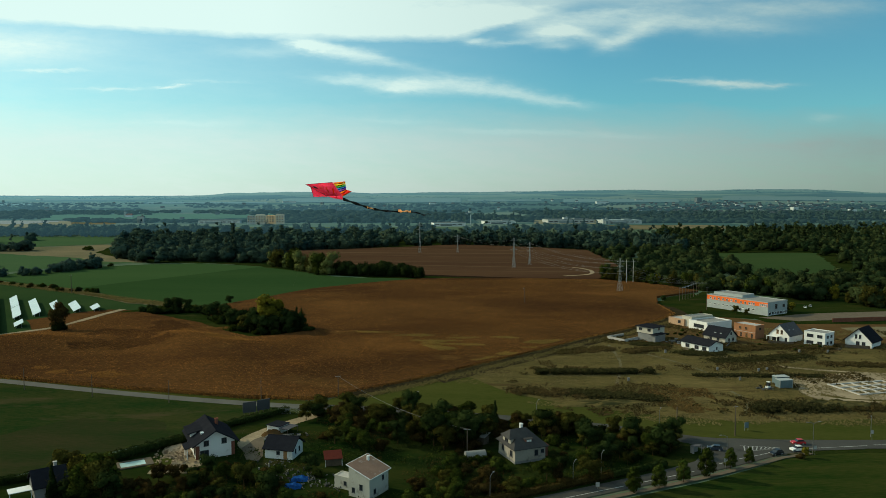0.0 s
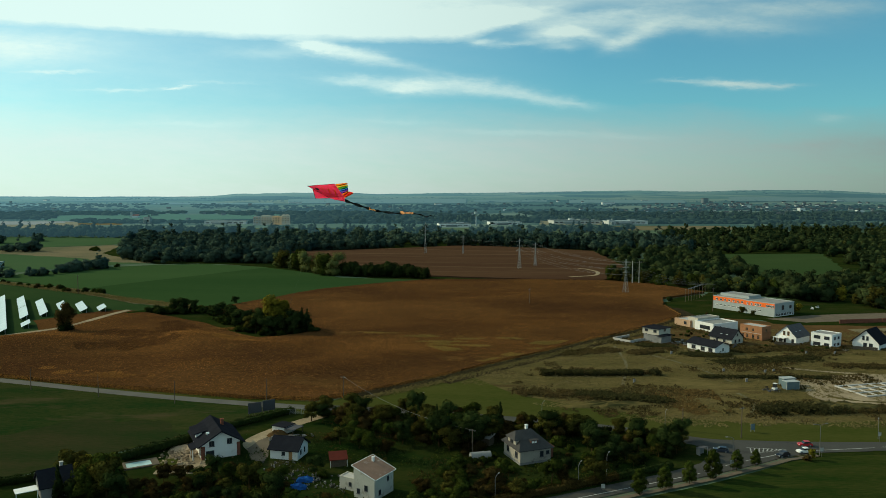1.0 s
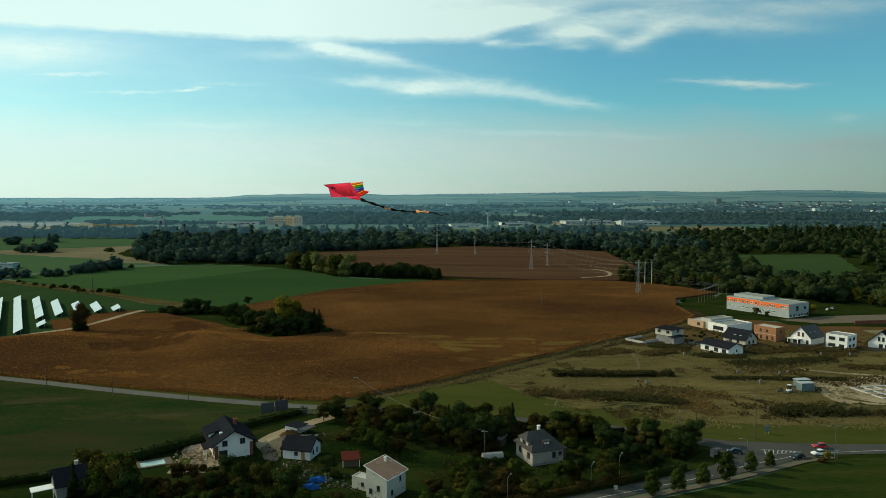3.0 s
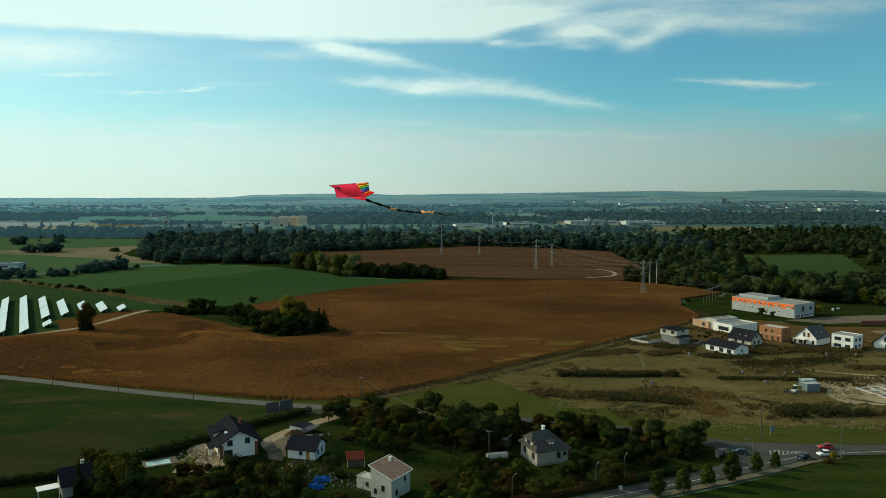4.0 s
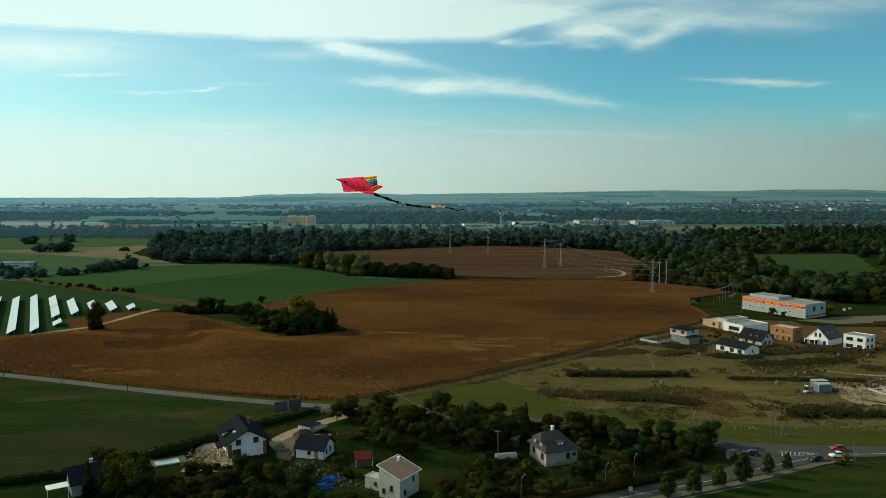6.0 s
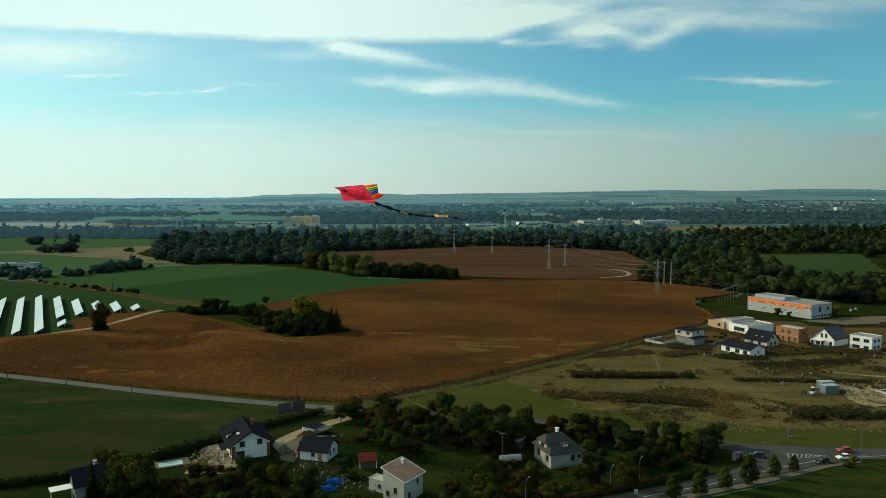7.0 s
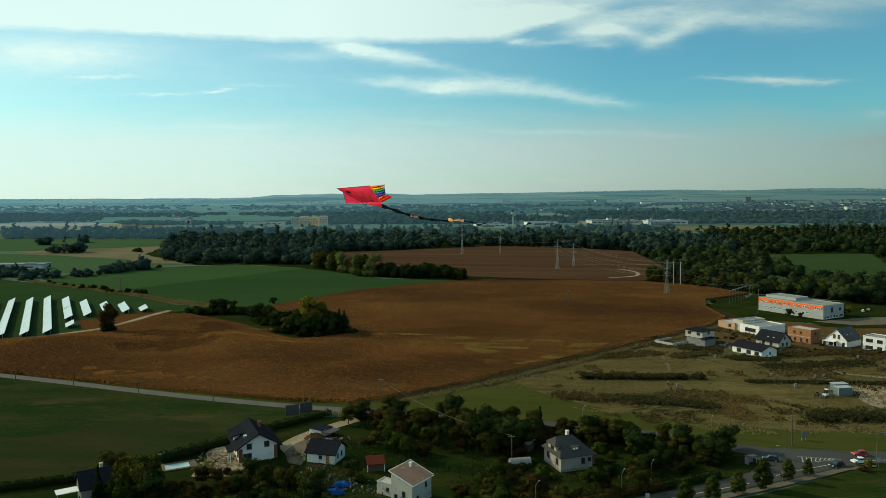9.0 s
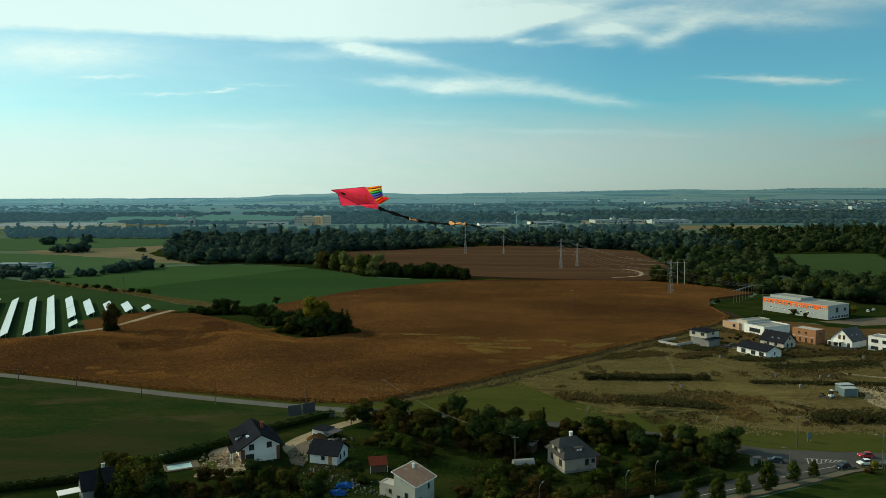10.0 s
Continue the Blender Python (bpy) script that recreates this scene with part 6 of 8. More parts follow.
# white house with dark roof
h = house("gabled_house", (-51.6, 169.6), 26, "white rendered house with dark gabled roof and brick corners", size=1.11)
gable(h, 8.0, 11.4, 3.4, 5.8, "y", "render_white", "dark_roof", 0.9)
for u, z, w, g in ((2.1, 3.35, 1.1, 1.2), (5.8, 3.45, 1.1, 1.2), (1.7, 1.3, 1.8, 1.2)):
    window(h, "S", u, z, w, g, "frame_dark")
window(h, "W", 7.5, 1.6, 1.0, 1.6, "frame_dark"), window(h, "W", 2.0, 1.5, 1.0, 1.6, "frame_dark")
part("brick_corner", boxed((-0.04, -0.04, -0.1, 0.7, 0.5, 3.0)), M["brick_red"], h, "red-brown brick corner pier")
part("brick_corner", boxed((7.3, -0.04, -0.1, 8.04, 0.5, 3.0)), M["brick_red"], h, "red-brown brick corner pier")
d = part("dormer", boxed((-0.3, 5.2, 2.6, 2.6, 10.2, 4.3)), M["render_white"], h, "white wall dormer")
sb = bmesh.new()
slab(sb, [(-0.9, 4.7, 4.25), (3.2, 4.7, 5.05), (3.2, 10.7, 5.05), (-0.9, 10.7, 4.25)], 0.18)
part("dormer_roof", sb, M["dark_roof"], d)
for y in (6.4, 8.8):
    part("dormer_pane", boxed((-0.33, y - 0.45, 2.8, -0.302, y + 0.45, 4.0)), M["glass"], d)
part("skylight", boxed((1.5, 2.4, 4.4, 2.2, 3.5, 4.95)), M["panel"], h)
part("ridge_cap", boxed((3.88, -0.9, 5.93, 4.12, 12.3, 6.08)), M["slate_roof"], h)
chimney(h, 5.6, 7.0, 4.5, 6.3, "brick_red", 0.6)
part("porch_post", boxed((-1.8, 0.6, -0.1, -1.6, 0.8, 2.5)), M["frame_white"], h)
part("porch_post", boxed((-1.8, 3.6, -0.1, -1.6, 3.8, 2.5)), M["frame_white"], h)
sb = bmesh.new()
slab(sb, [(-2.2, 0.2, 2.45), (-0.1, 0.2, 3.1), (-0.1, 4.2, 3.1), (-2.2, 4.2, 2.45)], 0.16)
part("porch_roof", sb, M["dark_roof"], h)
# outbuilding
h = house("outbuilding", (-35.9, 170.8), -15, "white outbuilding with dark gabled roof")
gable(h, 7.0, 6.0, 2.5, 4.5, "x", "render_white", "dark_roof", 0.5)
window(h, "S", 3.4, 1.5, 0.9, 0.9, "frame_dark"), door(h, "S", 5.2, 0.9)
for y in (1.8, 3.9):
    window(h, "W", y, 1.6, 0.7, 1.2, "frame_dark").matrix_basis = pose(7.003, y, 1.6, 0, 0, 90)
# shed behind and its lean-to
h = house("garden_shed", (-35.8, 188.2), 60, "low white shed with dark flat roof", "shed", size=0.88)
block(h, 0, 0, -0.1, 4.6, 4.6, 2.0, "render_white", "dark_roof", 0.12)
part("roof_cover", boxed((-0.25, -0.25, 2.13, 4.85, 4.85, 2.25)), M["dark_roof"], h)
part("lean_to_roof", boxed((-0.2, -3.4, 1.8, 4.8, -0.05, 1.92)), M["slate_roof"], h)
for x in (0.0, 4.4):
    part("post", boxed((x, -3.3, -0.1, x + 0.15, -3.15, 1.8)), M["pole_wood"], h)
# house with rusty roof
h = house("old_house", (-9.6, 145.2), 58, "old cream house with pinkish rusty low roof", size=0.92)
wb = bmesh.new()
lo = [wb.verts.new(c) for c in ((0, 0, -0.2), (7.4, 0, -0.2), (7.4, 5.7, -0.2), (0, 5.7, -0.2))]
hi = [wb.verts.new(c) for c in ((0, 0, 5.1), (7.4, 0, 5.1), (7.4, 5.7, 7.0), (0, 5.7, 7.0))]
wb.faces.new(lo[::-1]), wb.faces.new(hi)
for i in range(4):
    wb.faces.new((lo[i], lo[(i + 1) % 4], hi[(i + 1) % 4], hi[i]))
part("wall", wb, M["render_cream"], h)
rb = bmesh.new()
slab(rb, [(-0.35, -0.45, 4.97), (7.75, -0.45, 4.97), (7.75, 6.1, 7.16), (-0.35, 6.1, 7.16)], 0.14)
part("roof", rb, M["rust_roof"], h, "rusty pinkish sheet roof")
for a, b in (((-0.35, -0.5, 5.03), (7.75, -0.5, 5.03)), ((-0.4, -0.45, 5.08), (-0.4, 6.1, 7.26)), ((7.8, -0.45, 5.08), (7.8, 6.1, 7.26)), ((-0.35, 6.15, 7.22), (7.75, 6.15, 7.22))):
    eb = bmesh.new()
    beam(eb, a, b, 0.2)
    part("roof_edge", eb, M["render_white"], h, "pale roof edge trim")
chimney(h, 5.6, 4.4, 6.3, 7.6, "render_white", 0.5)
window(h, "S", 5.2, 3.7, 0.7, 1.2, "frame_dark"), window(h, "W", 2.3, 2.6, 0.9, 1.3, "frame_dark"), window(h, "W", 4.4, 1.6, 0.9, 1.2, "frame_dark"), window(h, "S", 2.0, 1.5, 0.9, 1.2, "frame_dark")
h = house("annex", (-13.6, 150.2), 58, "low cream annex with flat roof beside old house", "shed", size=0.88)
block(h, 0, 0, -0.1, 3.0, 5.2, 2.9, "render_cream", "concrete")
window(h, "S", 1.5, 1.7, 1.2, 0.9, "frame_dark"), window(h, "W", 2.0, 1.6, 0.9, 1.0, "frame_dark")
# red-roofed shed
h = house("red_roof_shed", (-20.9, 164.3), 12, "small shed with dark red roof", "shed", size=0.88)
part("wall", boxed((0.2, 0.3, -0.1, 4.2, 3.4, 1.9)), M["pole_wood"], h)
rb = bmesh.new()
slab(rb, [(-0.2, -0.2, 1.95), (4.6, -0.2, 1.95), (4.6, 3.8, 3.0), (-0.2, 3.8, 3.0)], 0.12)
part("roof", rb, M["red_roof"], h)
for x in (0.0, 4.3):
    part("post", boxed((x, -0.1, -0.1, x + 0.14, 0.05, 1.95)), M["frame_white"], h)
# villa with hipped roof
h = house("villa", (22.7, 164.7), 20, "pale rendered villa with grey hipped slate roof")
part("wall", boxed((0, 0, -0.2, 8.0, 8.4, 3.6)), M["render_shaded"], h)
part("plinth", boxed((-0.06, -0.06, -0.2, 8.06, 8.46, 0.6)), M["render_grey"], h)
rb = bmesh.new()
o, e, r = 0.6, 3.5, 7.0
c = [rb.verts.new(p) for p in ((-o, -o, e), (8 + o, -o, e), (8 + o, 8.4 + o, e), (-o, 8.4 + o, e), (2.7, 4.2, r), (5.0, 4.2, r), (-o, -o, e - 0.15), (8 + o, -o, e - 0.15), (8 + o, 8.4 + o, e - 0.15), (-o, 8.4 + o, e - 0.15))]
for f in ((0, 1, 5, 4), (1, 2, 5), (2, 3, 4, 5), (3, 0, 4), (6, 7, 1, 0), (7, 8, 2, 1), (8, 9, 3, 2), (9, 6, 0, 3), (9, 8, 7, 6)):
    rb.faces.new([c[i] for i in f])
part("roof", rb, M["villa_slate"], h)
part("upper_wall", boxed((-0.03, 2.2, 3.6, 3.2, 6.2, 5.4)), M["render_shaded"], h, "cream upper storey wall under the roof")
rb = bmesh.new()
c = [rb.verts.new(p) for p in ((-0.6, 1.7, 5.3), (-0.6, 6.7, 5.3), (0.9, 4.2, 6.95), (4.0, 4.2, 7.02), (3.4, 1.7, 5.3), (3.4, 6.7, 5.3))]
for f in ((0, 2, 1), (0, 4, 3, 2), (1, 2, 3, 5)):
    rb.faces.new([c[i] for i in f])
part("half_hip_roof", rb, M["villa_slate"], h)
window(h, "W", 4.2, 4.5, 1.6, 1.2, "frame_dark").matrix_basis = pose(-0.034, 4.2, 4.5, 0, 0, -90)
window(h, "W", 1.9, 2.0, 1.3, 1.5, "frame_dark"), window(h, "W", 6.2, 2.2, 1.2, 1.5, "frame_dark"), window(h, "S", 5.6, 2.1, 1.0, 1.4, "frame_dark"), window(h, "S", 7.2, 2.3, 0.9, 0.9, "frame_dark")
d = part("dormer", boxed((3.2, 0.9, 4.3, 5.0, 2.8, 5.2)), M["brick_red"], h, "small reddish dormer")
part("dormer_roof", boxed((3.0, 0.6, 5.2, 5.2, 3.2, 5.34)), M["villa_slate"], d)
part("dormer_pane", boxed((3.5, 0.87, 4.45, 4.05, 0.898, 5.05)), M["frame_white"], d)
part("dormer_pane", boxed((4.2, 0.87, 4.45, 4.75, 0.898, 5.05)), M["frame_white"], d)
chimney(h, 4.4, 5.4, 6.0, 7.5, "render_white", 0.6)
part("porch", boxed((8.05, 2.2, -0.1, 10.0, 5.8, 2.5), (7.9, 2.0, 2.5, 10.3, 6.0, 2.65)), M["brick_red"], h, "red-brown side porch")
# dark hut at the meadow corner
h = house("dark_hut", (-77.4, 147.4), 35, "dark-roofed hut with white canopy", "shed")
gable(h, 6, 7, 2.6, 5.0, "x", "render_grey", "dark_roof", 0.4)
chimney(h, 4.5, 4.5, 4.2, 5.8, "concrete")
part("canopy", boxed((-4.6, 0.0, 2.4, -0.45, 3.0, 2.52)), M["frame_white"], h, "white corrugated canopy roof")
for x in (-4.5, -0.7):
    part("canopy_post", boxed((x, 0.05, -0.1, x + 0.12, 0.17, 2.4)), M["frame_white"], h)
# new houses
h = house("bungalow", (115.6, 283.2), 28, "white bungalow with dark low gabled roof", size=0.93)
gable(h, 9.0, 15.0, 2.9, 4.6, "y", "render_white", "dark_roof", 0.6)
for u in (2.4, 6.5, 11.5):
    window(h, "W", u, 1.4, 2.2, 1.6, "frame_dark")
window(h, "S", 5.0, 1.6, 0.8, 1.2, "frame_dark")
part("terrace", boxed((-3.0, 3, -0.05, -0.02, 12, 0.18)), M["paving"], h)
h = house("cube_house", (101.0, 304.0), 36, "grey and white cubic house with two storeys")
block(h, 0, 0, -0.1, 7.0, 9.0, 2.9, "render_grey", "slate_roof", 0.2)
block(h, 1.8, 2.6, 2.9, 10.0, 11.0, 5.3, "render_cream", "slate_roof", 0.3)
part("lower_roof", boxed((-0.7, -0.7, 3.12, 7.6, 2.55, 3.3)), M["dark_roof"], h, "dark flat roof of the lower wing")
part("cornice", boxed((1.2, 2.0, 5.62, 10.6, 11.6, 5.8)), M["dark_roof"], h)
window(h, "W", 7.0, 4.9, 1.6, 1.1, "frame_dark").matrix_basis = pose(1.79, 9.0, 4.6, 0, 0, -90)
window(h, "W", 5.0, 4.9, 1.6, 1.1, "frame_dark").matrix_basis = pose(1.79, 4.6, 4.6, 0, 0, -90)
window(h, "S", 4.0, 4.9, 1.6, 1.1, "frame_dark").matrix_basis = pose(6.0, 2.59, 4.9)
part("garage_door", boxed((-0.05, 2.0, 0.0, 0.0, 6.5, 2.3)), M["render_grey"], h)
part("yard_wall", boxed((-9.5, 8.6, -0.1, -0.05, 8.9, 1.3), (-9.5, 8.9, -0.1, -9.2, 18, 1.3), (-9.2, 17.7, -0.1, 1.5, 18, 1.3)), M["concrete"], h)
h = house("flat_roof_house", (133.2, 329.0), 26, "white flat-roofed house with bare roof edges")
block(h, 0, 0, -0.1, 16, 11, 3.6, "render_white", "flat_roof", 0.5)
block(h, 2, 11.2, -0.1, 16, 17, 4.6, "render_cream", "flat_roof", 0.4)
window(h, "W", 5.0, 1.9, 6.0, 1.7, "frame_dark"), window(h, "S", 4.0, 1.9, 1.6, 1.5, "frame_dark")
h = house("brick_shell_house", (127.6, 343.0), 26, "unfinished pale brick house with white ring beam")
block(h, 0, 0, -0.1, 8, 10, 2.9, "brick_pale", "concrete", 0.4)
window(h, "W", 3.0, 1.8, 1.6, 1.4, "frame_dark"), window(h, "S", 3.0, 1.8, 1.6, 1.4, "frame_dark")
h = house("dark_roof_house", (130.0, 301.5), 33, "cream house with steep dark gabled roof", size=0.88)
gable(h, 9.0, 12.0, 2.9, 6.6, "y", "render_cream", "dark_roof", 0.6)
window(h, "S", 3.0, 1.5, 1.3, 1.5, "frame_dark"), window(h, "S", 6.2, 1.5, 1.3, 1.5, "frame_dark"), window(h, "S", 4.5, 4.4, 1.2, 1.3, "frame_dark"), window(h, "W", 4.0, 1.5, 1.4, 1.4, "frame_dark"), window(h, "W", 8.0, 1.5, 1.4, 1.4, "frame_dark")
part("skylight", boxed((1.2, 3.0, 4.1, 2.0, 4.0, 4.5)), M["panel"], h), part("skylight", boxed((1.2, 6.0, 4.1, 2.0, 7.0, 4.5)), M["panel"], h)
h = house("brick_house", (146.8, 310.0), 32, "bare orange brick two-storey house with flat roof", size=0.92)
block(h, 0, 0, -0.1, 7.0, 11.5, 6.2, "brick", "concrete", 0.3)
part("lower_wing", boxed((-0.05, 0.3, 2.9, 7.05, 11.2, 3.1)), M["concrete"], h, "concrete floor band")
for u in (1.8, 4.6, 7.6, 10.0):
    window(h, "W", u, 1.4, 1.2, 2.0, "wood")
window(h, "W", 4.8, 4.6, 1.3, 1.4, "wood"), window(h, "W", 8.0, 4.6, 1.3, 1.4, "wood"), window(h, "S", 3.5, 4.6, 1.6, 1.4, "wood")
h = house("white_gabled_house", (157.2, 301.0), 35, "white house with steep blue-grey roof", size=0.92)
gable(h, 12.0, 9.5, 3.4, 8.0, "x", "render_white", "slate_roof", 0.4)
window(h, "W", 3.7, 4.7, 1.1, 1.9, "wood"), window(h, "W", 5.7, 4.7, 1.1, 1.9, "wood"), window(h, "W", 1.6, 1.4, 1.2, 2.0, "frame_dark"), window(h, "W", 6.5, 1.4, 3.4, 2.1, "frame_dark")
for x in (3.0, 6.5):
    part("skylight", boxed((x, 1.8, 5.25, x + 0.8, 2.6, 5.75)), M["panel"], h)
part("terrace_roof", boxed((-3.2, 4.2, 2.6, -0.05, 9.4, 2.78)), M["frame_white"], h)
for y in (4.4, 9.1):
    part("terrace_post", boxed((-3.1, y, -0.1, -2.9, y + 0.2, 2.6)), M["frame_white"], h)
h = house("white_cube_house", (168.0, 293.0), 36, "white two-storey cubic house with flat roof", size=0.9)
block(h, 0, 0, -0.1, 9.0, 9.6, 6.0, "render_white", "flat_roof", 0.35)
for u, z, w in ((2.4, 4.5, 2.4), (6.8, 4.5, 3.0), (6.8, 1.4, 3.2), (2.4, 1.4, 2.2)):
    window(h, "W", u, z, w, 1.5, "frame_dark")
for u, z in ((2.5, 4.4), (6.2, 4.4), (2.5, 1.5), (6.2, 1.5)):
    window(h, "S", u, z, 1.8, 1.3, "frame_dark")
h = house("dark_gabled_house", (185.0, 288.8), 40, "white house with steep dark gabled roof")
gable(h, 11.0, 10.0, 2.8, 7.6, "x", "render_white", "dark_roof", 0.6)
window(h, "W", 3.0, 1.4, 1.4, 2.1, "frame_dark"), window(h, "W", 5.2, 1.4, 1.4, 2.1, "frame_dark"), window(h, "W", 4.4, 4.4, 0.9, 1.7, "frame_dark"), window(h, "W", 5.9, 4.4, 0.9, 1.7, "frame_dark")
# office with orange band
h = house("office_building", (181.9, 371.2), 31, "grey office building with bright orange upper band", size=0.95)
block(h, 0, 0, -0.1, 18.0, 19, 7.2, "metal_grey", "flat_roof", 0.4)
block(h, 0.8, 19.0, -0.1, 17.5, 40.0, 7.3, "metal_grey", "flat_roof", 0.4)
block(h, 6, 20, 7.3, 17, 39, 8.6, "metal_grey", "flat_roof", 0.3)
part("orange_band", boxed((-0.08, 0.1, 4.8, -0.045, 18.95, 7.2)), M["orange"], h, "bright orange facade panel")
part("orange_band", boxed((0.72, 19.05, 4.9, 0.755, 39.9, 7.3)), M["orange"], h, "bright orange facade panel")
for i in range(7):
    o = window(h, "W", 0, 0, 1.3, 1.2)
    o.matrix_basis = pose(0.70, 20.6 + i * 2.8, 5.8, 0, 0, -90)
    o = window(h, "W", 0, 0, 1.6, 0.8)
    o.matrix_basis = pose(0.78, 20.6 + i * 2.8, 2.6, 0, 0, -90)
for u in (0.9, 2.1, 3.3, 4.5, 8.6, 10.0, 11.4, 14.0, 16.6):
    window(h, "W", u, 5.7, 1.1, 1.3).matrix_basis = pose(-0.09, u, 5.7, 0, 0, -90)
for u in (9.0, 11.6, 15.6):
    window(h, "W", u, 2.6, 1.6, 0.8)
window(h, "S", 7.5, 4.8, 2.2, 2.6, "frame_dark"), window(h, "S", 14.5, 4.8, 2.0, 1.6, "frame_dark")
for u in (2.0, 4.5, 7.0, 9.5, 12.0, 14.5, 16.6):
    window(h, "S", u, 1.2, 1.9, 1.6, "frame_white")
# site cabins
for x, y, z in ((117.2, 228.9, "site cabin of blue-grey sheet metal"), (118.3, 233.4, "second blue-grey metal site cabin")):
    h = house("site_cabin", (x, y), 8, z, "cabin", size=1.12)
    part("body", boxed((0, 0, 0.15, 4.0, 2.3, 2.35)), M["cabin"], h)
    part("roof", boxed((-0.12, -0.12, 2.35, 4.12, 2.42, 2.46)), M["metal_grey"], h)
    for a in (0.2, 3.5):
        part("foot", boxed((a, 0.2, -0.1, a + 0.3, 2.1, 0.15)), M["concrete"], h)
    part("corner_post", boxed((-0.04, -0.04, 0.15, 0.12, 0.12, 2.35)), M["steel"], h)
    part("corner_post", boxed((3.88, -0.04, 0.15, 4.04, 0.12, 2.35)), M["steel"], h)
# small excavator on the building site
h = house("mini_excavator", (112.6, 227.4), 35, "small white and yellow excavator on the site", "excavator")
part("body", boxed((0.3, 0.2, 0.55, 1.9, 1.3, 1.1)), M["frame_white"], h)
part("cab", boxed((0.9, 0.3, 1.1, 1.8, 1.2, 2.3)), M["glass"], h)
part("cab_roof", boxed((0.8, 0.22, 2.302, 1.9, 1.28, 2.42)), M["frame_white"], h)
for y in (0.0, 1.15):
    part("track", boxed((0.0, y, 0.0, 2.2, y + 0.35, 0.5)), M["frame_dark"], h)
bm = bmesh.new()
beam(bm, (0.4, 0.75, 1.0), (-0.8, 0.75, 2.1), 0.22), beam(bm, (-0.8, 0.75, 2.1), (-1.7, 0.75, 0.7), 0.18)
part("arm", bm, M["stalk_yellow"], h)
part("bucket", boxed((-2.0, 0.45, 0.15, -1.45, 1.05, 0.7)), M["frame_dark"], h)
# foundation grid
h = empty("house_foundation", pose(138.0, 220, 0, 0, 0, 12), "pale concrete foundation strips of a new house", "foundation")
for i in range(6):
    part("strip", boxed((i * 4.2, 0, 0, i * 4.2 + 0.5, 13.5, 0.45)), M["concrete"], h)
for j in range(4):
    part("strip", boxed((0.502, j * 4.2 + 0.1, 0, 20.998, j * 4.2 + 0.6, 0.452)), M["concrete"], h)
# swimming pools
h = empty("pool", pose(-67.0, 164.6, 0, 0, 0, 28), "small turquoise garden pool with pale surround", "pool")
part("surround", boxed((-0.6, -0.8, 0.02, 7.0, 0, 0.3), (-0.6, 3.4, 0.02, 7.0, 4.2, 0.3), (-0.6, 0, 0.02, 0, 3.4, 0.3), (5.4, 0, 0.02, 7.0, 3.4, 0.3)), M["paving"], h)
part("water", boxed((0.002, 0.002, 0.02, 5.398, 3.398, 0.2)), M["pool"], h)
for x, y, r, w in ((112.2, 288.5, -60, 6), (166.0, 293.5, -50, 7)):
    h = empty("pool", pose(x, y, 0, 0, 0, r), "small blue pool beside new house", "pool")
    part("surround", boxed((-0.5, -0.5, 0.02, w + 0.5, 0, 0.32), (-0.5, 3, 0.02, w + 0.5, 3.5, 0.32), (-0.5, 0, 0.02, 0, 3, 0.32), (w, 0, 0.02, w + 0.5, 3, 0.32)), M["paving"], h)
    part("water", boxed((0.002, 0.002, 0.02, w - 0.002, 2.998, 0.22)), M["pool"], h)

# hoop greenhouse and long shed in the gardens
h = empty("greenhouse", pose(11.5, 168.5, 0, 0, 0, 12), "pale plastic hoop greenhouse in the garden", "greenhouse")
bm = bmesh.new()
arcs = [[bm.verts.new((x, 1.4 * math.cos(math.pi * k / 10), 1.9 * math.sin(math.pi * k / 10) - 0.02)) for k in range(11)] for x in (0, 1.2, 2.4, 3.6, 4.8)]
for a, b in zip(arcs, arcs[1:]):
    for k in range(10):
        bm.faces.new((a[k], a[k + 1], b[k + 1], b[k]))
bm.faces.new(arcs[0]), bm.faces.new(arcs[-1][::-1])
part("cover", bm, M["flat_roof"], h)
for x in (-0.03, 2.4, 4.83):
    bm = bmesh.new()
    for k in range(10):
        beam(bm, (x, 1.43 * math.cos(math.pi * k / 10), 1.93 * math.sin(math.pi * k / 10)), (x, 1.43 * math.cos(math.pi * (k + 1) / 10), 1.93 * math.sin(math.pi * (k + 1) / 10)), 0.07, sides=4)
    part("hoop", bm, M["lamp_pole"], h)
h = house("long_shed", (12.5, 181.5), -40, "long low shed with pale sloping roof", "shed")
part("wall", boxed((0, 0, -0.1, 5.5, 2.2, 1.9)), M["pole_wood"], h)
rb = bmesh.new()
slab(rb, [(-0.3, -0.3, 1.9), (5.8, -0.3, 1.9), (5.8, 2.5, 2.6), (-0.3, 2.5, 2.6)], 0.1)
part("roof", rb, M["concrete"], h)

